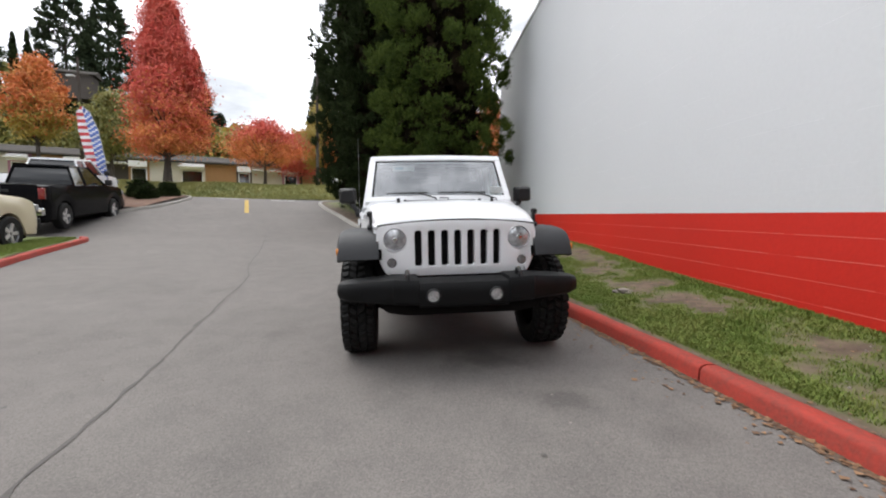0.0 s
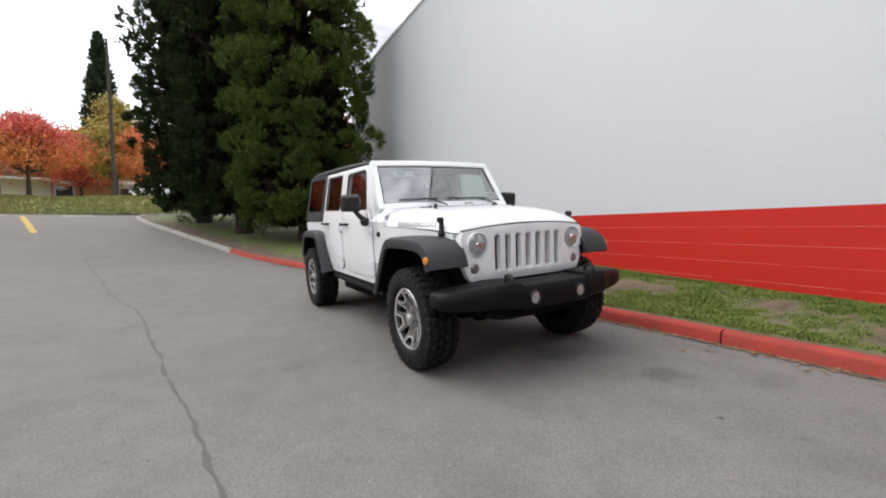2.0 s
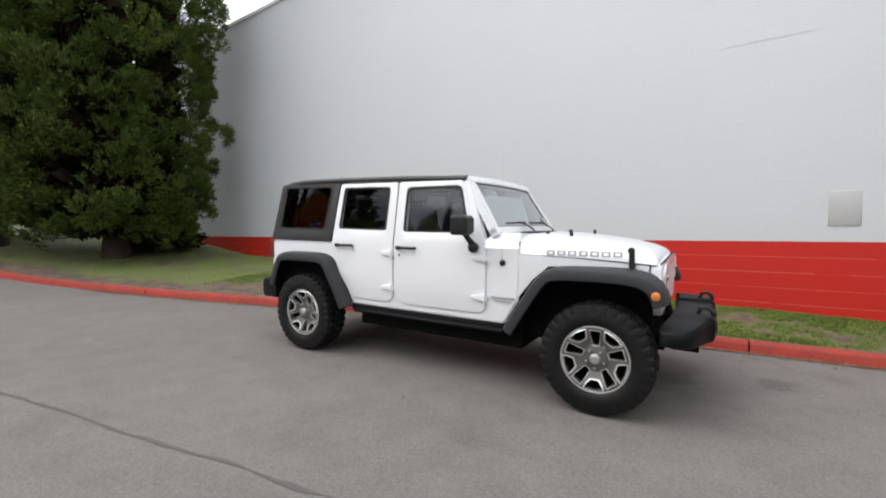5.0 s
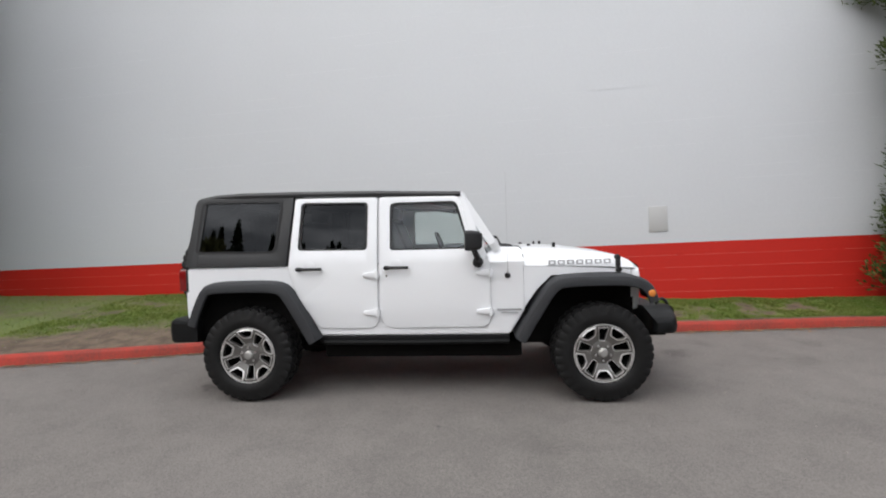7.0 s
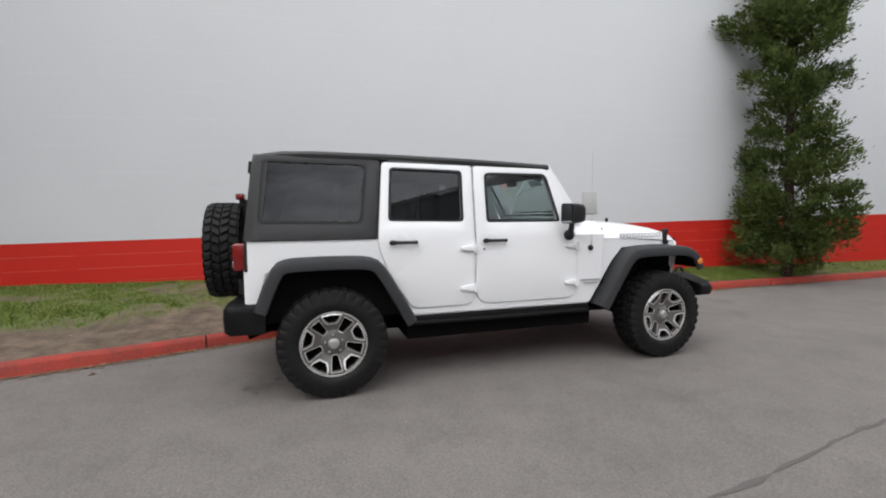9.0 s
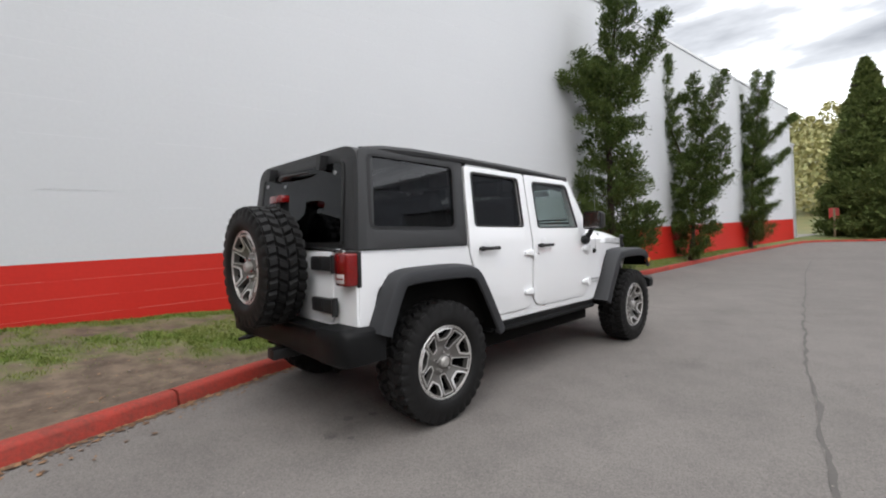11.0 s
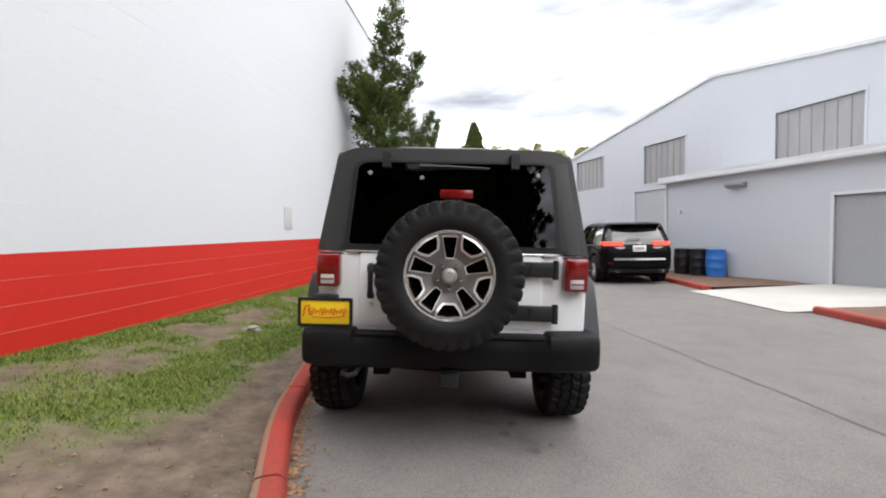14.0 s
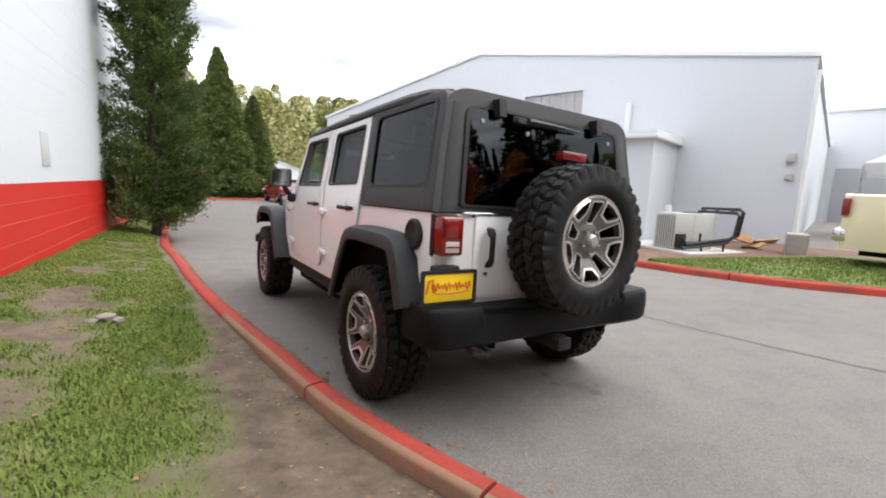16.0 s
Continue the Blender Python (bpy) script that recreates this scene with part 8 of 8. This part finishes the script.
def vehicle(name, label, m, paint, profile, glass_prof, half, wheels, r, rear, front, lamps, plate=True, bed=None):
    """A car from side outlines in (y, z): y runs from tail to nose. wheels: y of each axle."""
    c = thing(name, label, "car", m)
    ys = np.linspace(min(p[0] for p in profile), max(p[0] for p in profile), 60)
    zt = np.interp(ys, [p[0] for p in profile], [p[1] for p in profile])
    zb = np.full_like(ys, 0.36)
    for wy in wheels:
        d = np.abs(ys - wy)
        k = d < r * 1.18
        zb[k] = np.maximum(zb[k], r + np.sqrt(np.maximum(0, (r * 1.18) ** 2 - d[k] ** 2)))
    secs = []
    L0, L1 = ys[0], ys[-1]
    for y, a, b in zip(ys, zt, zb):
        e = min(y - L0, L1 - y)
        hw = half * (1 - 0.10 * max(0, 1 - e / 0.45) ** 2.2)
        b = min(b, a - 0.05)
        secs.append([(-hw * 0.96, y, b), (-hw, y, b + (a - b) * 0.35), (-hw * 0.995, y, b + (a - b) * 0.62), (-hw * 0.955, y, a - 0.03), (-hw * 0.90, y, a), (0, y, a + 0.015), (hw * 0.90, y, a), (hw * 0.955, y, a - 0.03), (hw * 0.995, y, b + (a - b) * 0.62), (hw, y, b + (a - b) * 0.35), (hw * 0.96, y, b)])
    part("body", loft(secs), paint, c, smooth=40)
    # greenhouse: painted roof shell over dark glass
    ring = [(p[0], p[1]) for p in glass_prof]
    zmin, zmax = min(p[1] for p in ring), max(p[1] for p in ring)
    hwz = lambda z: half * (0.90 - 0.20 * (z - zmin) / max(0.1, zmax - zmin))
    cab = prism(round_poly(ring, 0.06), "x", -1, 1)
    for v in cab.verts:
        v.co.x = math.copysign(hwz(v.co.z), v.co.x)
    part("cabin_glass", cab, M["glass_car"], c, "dark tinted window glass")
    hi = [p for p in ring if p[1] > zmax - 0.14]
    yr0, yr1 = min(p[0] for p in hi), max(p[0] for p in hi)
    part("roof", loft([[(s * hwz(zmax) * u, y, zmax - 0.05 + dz) for s, u, dz in ((-1, 1.03, 0), (-1, 1.0, 0.05), (-1, 0.8, 0.075), (1, 0.8, 0.075), (1, 1.0, 0.05), (1, 1.03, 0))] for y in (yr0 - 0.04, yr0 + 0.1, (yr0 + yr1) / 2, yr1 - 0.1, yr1 + 0.03)]), paint, c)
    for s in (-1, 1):
        lowp = [p for p in ring if p[1] < zmin + 0.12]
        for (ya, yb) in ((min(p[0] for p in lowp), yr0), (max(p[0] for p in lowp), yr1), ((yr0 + yr1) / 2, (yr0 + yr1) / 2)):
            part("pillar", tube([(s * (hwz(zmin) + 0.004), ya, zmin), (s * (hwz(zmax) + 0.006), yb, zmax)], 0.035, 6), paint, c)
        for wy in wheels:
            simple_wheel(c, s * (half - 0.13), wy, r, 0.25, s)
        x0 = s * (half - 0.16)
        if bed:
            xa, xb = sorted((s * (half - 0.17), s * (half - 0.02)))
            part("tail_lamp", box(xa, xb, L0 - 0.015, L0 + 0.10, lamps[0], lamps[1], 0.015), M["redlens"], c, "upright red tail lamp")
        else:
            part("tail_lamp", loft([[(s * (half - o), L0 + dy, zz) for o, dy, zz in ((0.03, 0.22, lamps[0]), (0.02, 0.22, lamps[1]), (0.02, 0.04, lamps[1]), (0.26, -0.005, lamps[1]), (0.26, -0.005, lamps[0]), (0.03, 0.04, lamps[0]))][::1] for _ in (0,)] + [[(s * (half - o - 0.02), L0 + dy + 0.10, zz) for o, dy, zz in ((0.03, 0.22, lamps[0]), (0.02, 0.22, lamps[1]), (0.02, 0.04, lamps[1]), (0.26, -0.005, lamps[1]), (0.26, -0.005, lamps[0]), (0.03, 0.04, lamps[0]))]]), M["redlens"], c, "red tail lamp")
        part("headlight", box(min(x0 - 0.12, x0 + 0.12), max(x0 - 0.12, x0 + 0.12), L1 - 0.14, L1 - 0.02, lamps[0] - 0.05, lamps[0] + 0.14, 0.03), M["lens"], c)
        ym = max(p[0] for p in ring) - 0.25
        part("mirror", box(min(s * half, s * (half + 0.22)), max(s * half, s * (half + 0.22)), ym - 0.06, ym + 0.08, zmin + 0.02, zmin + 0.22, 0.04), paint if not bed else M["blackpart"], c)
    part("rear_bumper", box(-half * 0.93, half * 0.93, L0 - 0.10, L0 + 0.12, rear[0], rear[1], 0.04), M["chrome"] if bed else M["bumperblack"], c)
    part("front_bumper", box(-half * 0.93, half * 0.93, L1 - 0.12, L1 + 0.10, front[0], front[1], 0.05), M["bumperblack"], c)
    part("underside", box(-half * 0.8, half * 0.8, L0 + 0.3, L1 - 0.3, 0.26, 0.5), M["under"], c)
    if plate:
        p = part("number_plate", box(-0.16, 0.16, L0 - 0.02, L0 - 0.004, lamps[0] - 0.10, lamps[0] + 0.06, 0.003), M["signwhite"], c)
        part("text_bar", box(-0.11, 0.11, L0 - 0.024, L0 - 0.018, lamps[0] - 0.05, lamps[0] + 0.01), M["badge"], p)
    if bed:
        part("bed_well", box(-half * 0.80, half * 0.80, bed[0], bed[1], 1.0, bed[2] + 0.02), M["under"], c)
        part("gate_line", box(-half * 0.84, half * 0.84, L0 - 0.006, L0 + 0.01, 0.66, bed[2] - 0.03, 0.01), paint, c)
        part("gate_handle", box(-0.16, 0.16, L0 - 0.02, L0, bed[2] - 0.20, bed[2] - 0.12, 0.01), M["blackpart"], c)
    return c


TRUCK = [(-2.85, 1.38), (-1.05, 1.38), (-0.9, 1.36), (1.35, 1.34), (1.6, 1.32), (2.4, 1.27), (2.75, 1.18), (2.92, 0.92)]
TRUCK_G = [(-0.95, 1.32), (-0.82, 1.90), (-0.5, 1.97), (0.55, 1.96), (1.35, 1.32)]


def truck(label, m, paint, long_bed=False):
    tail_y = -3.5 if long_bed else -2.85
    return vehicle("pickup_truck", label, m, paint, [(tail_y, 1.38)] + TRUCK[1:], TRUCK_G, 1.0, (-2.3 if long_bed else -1.75, 1.82), 0.41, (0.50, 0.74), (0.44, 0.76), (0.98, 1.30), False, (tail_y + 0.1, -1.12, 1.37))


def heading(x, y, deg, lift=0.0):
    return pose(x, y, gz(x, y) + lift, 0, 0, deg)


truck("cream pickup truck parked behind the grass island", heading(-10.15, 5.8, 7, 0.0), M["creampaint"], True)
truck("black pickup truck parked nose-in by the kerb", heading(-11.95, 13.0, 10, 0.03) @ pose(0, 0, 0, 4, 0, 0), M["blackpaint"])
truck("white pickup truck parked beyond the black one", heading(-13.9, 16.3, 12, 0.05) @ pose(0, 0, 0, 5, 0, 0), M["paint"])


def rounded_ring(y0, y1, hw, z, r, n=7):
    """A level ring from tail y0 to nose y1 with rounded corners."""
    ring = []
    for cx, cy, a0 in ((hw - r, y1 - r, 0), (-hw + r, y1 - r, 90), (-hw + r, y0 + r, 180), (hw - r, y0 + r, 270)):
        for k in range(n):
            a = radians(a0 + 90 * k / (n - 1))
            ring.append((cx + r * math.cos(a), cy + r * math.sin(a), z))
    return ring


def suv(label, m):
    """A black sport utility car: rounded body over arches, raked greenhouse, spoiler, wrapped lamps."""
    c = thing("suv", label, "car", m)
    p, r, half = M["blackpaint"], 0.385, 0.965
    ys = np.linspace(-2.40, 2.40, 81)
    top = np.interp(ys, [-2.40, -2.36, -2.28, -1.2, 0.9, 1.25, 2.0, 2.28, 2.40], [0.93, 1.05, 1.11, 1.11, 1.06, 1.04, 0.96, 0.84, 0.64])
    low = np.interp(ys, [-2.40, -2.25, -1.9, 1.9, 2.3, 2.40], [0.50, 0.40, 0.33, 0.33, 0.36, 0.46])
    for wy in (-1.42, 1.5):
        d = np.abs(ys - wy)
        k = d < r * 1.16
        low[k] = np.maximum(low[k], r + np.sqrt((r * 1.16) ** 2 - d[k] ** 2))
    secs = []
    for y, a, b in zip(ys, top, low):
        e = min(y + 2.40, 2.40 - y)
        hw = half * (1 - 0.20 * max(0, 1 - e / 0.5) ** 2.4)
        b = min(b, a - 0.06)
        q = [(0.90, 0.0), (0.97, 0.10), (1.0, 0.38), (0.985, 0.60), (0.995, 0.76), (0.965, 0.90), (0.90, 0.975), (0.78, 1.0)]
        secs.append([(-hw * u, y, b + (a - b) * v) for u, v in q] + [(0, y, a + 0.012)] + [(hw * u, y, b + (a - b) * v) for u, v in q[::-1]])
    part("body", loft(secs), p, c, smooth=45)
    part("cabin_glass", loft([rounded_ring(-2.27, 1.22, 0.885, 1.06, 0.22), rounded_ring(-2.20, 0.95, 0.86, 1.22, 0.22), rounded_ring(-2.08, 0.66, 0.80, 1.44, 0.22), rounded_ring(-1.93, 0.38, 0.72, 1.62, 0.22), rounded_ring(-1.75, 0.10, 0.62, 1.70, 0.2)]), M["glass_car"], c, "dark tinted window glass", smooth=50)
    part("roof", loft([rounded_ring(-1.99, 0.42, 0.745, 1.60, 0.22), rounded_ring(-1.97, 0.36, 0.735, 1.655, 0.22), rounded_ring(-1.86, 0.20, 0.68, 1.70, 0.2), rounded_ring(-1.6, 0.0, 0.52, 1.73, 0.2)]), p, c, smooth=50)
    part("spoiler", loft([[(x, -1.80, 1.66), (x, -2.16 + 0.10 * (abs(x) / 0.66) ** 2, 1.645), (x, -2.18 + 0.10 * (abs(x) / 0.66) ** 2, 1.675), (x, -1.80, 1.715)] for x in (-0.66, -0.5, -0.25, 0, 0.25, 0.5, 0.66)]), p, c, "black roof spoiler")
    for s in (-1, 1):
        for a, b in (((0.875, -2.10, 1.07), (0.735, -1.86, 1.62)), ((0.892, -0.95, 1.08), (0.752, -0.85, 1.62)), ((0.892, 0.10, 1.07), (0.752, -0.15, 1.62)), ((0.885, 1.02, 1.07), (0.735, 0.30, 1.62))):
            part("pillar", tube([(s * a[0], a[1], a[2]), (s * (a[0] + b[0]) / 2 + s * 0.012, (a[1] + b[1]) / 2, (a[2] + b[2]) / 2), (s * b[0], b[1], b[2])], [0.055, 0.045, 0.04] if a[1] < -2 else 0.028, 8), p, c)
        part("roof_rail", tube([(s * 0.66, -1.7, 1.70), (s * 0.68, -1.5, 1.755), (s * 0.68, -0.2, 1.745), (s * 0.66, 0.0, 1.69)], 0.016, 6), M["metalgrey"], c)
        for wy in (-1.42, 1.5):
            simple_wheel(c, s * (half - 0.13), wy, r, 0.26, s)
        part("tail_lamp", loft([[(s * x, y, 1.085), (s * x, y - 0.012, 1.12), (s * x, y, 1.195), (s * x * 0.97, y + 0.10, 1.19), (s * x * 0.97, y + 0.10, 1.09)] for x, y in ((0.40, -2.345), (0.55, -2.335), (0.75, -2.29), (0.86, -2.20), (0.925, -2.04))]), M["brakeglow"], c, "lit red wrap-around tail lamp")
        part("lamp_base", loft([[(s * x, y, 1.005), (s * x, y, 1.055), (s * x * 0.97, y + 0.10, 1.055), (s * x * 0.97, y + 0.10, 1.005)] for x, y in ((0.36, -2.375), (0.55, -2.365), (0.75, -2.32), (0.86, -2.23))]), M["clearlens"], c)
        part("reflector", box(min(s * 0.55, s * 0.80), max(s * 0.55, s * 0.80), -2.40, -2.36, 0.60, 0.64, 0.006), M["redlens"], c)
        part("exhaust_pipe", lathe([(0.035, 0.10), (0.045, 0.0), (0.05, 0.0), (0.05, 0.12)], "y", (s * 0.58, -2.40, 0.40), 14), M["chrome"], c)
        part("mirror", loft([[(s * (0.98 + 0.20 * k), 0.78 + o, 1.12 + dz) for k, dz in ((0, 0), (1, 0.0), (1.05, 0.10), (0.9, 0.17), (0, 0.14))] for o in (0.0, 0.09, 0.15)]), p, c)
        part("door_gap", box(min(s * 0.955, s * 0.968), max(s * 0.955, s * 0.968), 0.035, 0.043, 0.45, 1.04), M["under"], c)
        part("door_gap", box(min(s * 0.955, s * 0.968), max(s * 0.955, s * 0.968), -0.93, -0.922, 0.45, 1.04), M["under"], c)
    part("rear_bumper", loft([[(x, -2.34 + d, 0.46), (x, -2.44 + d, 0.50), (x, -2.46 + d, 0.66), (x, -2.42 + d, 0.79), (x, -2.30 + d, 0.81)] for x, d in ((-0.90, 0.30), (-0.82, 0.12), (-0.6, 0.03), (0, 0), (0.6, 0.03), (0.82, 0.12), (0.90, 0.30))]), p, c, smooth=50)
    part("valance", box(-0.78, 0.78, -2.38, -2.10, 0.34, 0.47, 0.03), M["bumperblack"], c)
    part("chrome_strip", loft([[(x, -2.475 + d, 0.70), (x, -2.48 + d, 0.755), (x, -2.44 + d, 0.76), (x, -2.44 + d, 0.70)] for x, d in ((-0.66, 0.045), (-0.3, 0.01), (0.3, 0.01), (0.66, 0.045))]), M["chrome"], c, "chrome bumper strip")
    part("gate_recess", box(-0.40, 0.40, -2.405, -2.36, 0.88, 1.03, 0.02), M["bumperblack"], c)
    pl = part("number_plate", box(-0.17, 0.17, -2.42, -2.405, 0.93, 1.10, 0.004), M["signwhite"], c)
    part("text_bar", box(-0.12, 0.12, -2.424, -2.419, 0.985, 1.045), M["badge"], pl)
    part("rear_wiper", tube([(0.0, -2.28, 1.19), (0.05, -2.25, 1.27), (-0.28, -2.245, 1.255)], 0.012, 6), M["blackpart"], c)
    part("badge", box(-0.09, 0.09, -2.375, -2.355, 1.135, 1.165, 0.004), M["chrome"], c)
    part("underside", box(-0.76, 0.76, -2.1, 2.1, 0.24, 0.48), M["under"], c)
    for s in (-1, 1):
        part("headlight", box(min(s * 0.55, s * 0.86), max(s * 0.55, s * 0.86), 2.18, 2.32, 0.74, 0.86, 0.03), M["lens"], c)
    return c


suv("black sport utility car parked with lit tail lamps", heading(-5.22, -8.1, 176))
CARP = [(-2.3, 0.92), (-2.2, 1.0), (-1.3, 1.02), (0.9, 0.95), (1.9, 0.86), (2.2, 0.72), (2.3, 0.55)]
CARG = [(-2.0, 0.96), (-1.5, 1.5), (-1.0, 1.60), (0.1, 1.58), (1.0, 0.94)]
vehicle("parked_car", "dark red estate car at the end of the driveway", heading(-5.5, -27.5, 184), M["redpaint"], CARP, CARG, 0.9, (-1.35, 1.4), 0.33, (0.3, 0.6), (0.3, 0.58), (0.75, 0.95))
vehicle("parked_car", "white estate car at the end of the driveway", heading(-8.3, -31.5, 190), M["paint"], CARP, CARG, 0.9, (-1.35, 1.4), 0.33, (0.3, 0.6), (0.3, 0.58), (0.75, 0.95))
vehicle("parked_car", "dark car at the end of the driveway", heading(-11.8, -33.5, 195), M["blackpaint"], CARP, CARG, 0.9, (-1.35, 1.4), 0.33, (0.3, 0.6), (0.3, 0.58), (0.75, 0.95))
vehicle("parked_car", "white car parked before the row of units", pose(-3.2, 31.8, 2.9, 0, 0, 100), M["paint"], CARP, CARG, 0.9, (-1.35, 1.4), 0.33, (0.3, 0.6), (0.3, 0.58), (0.75, 0.95))
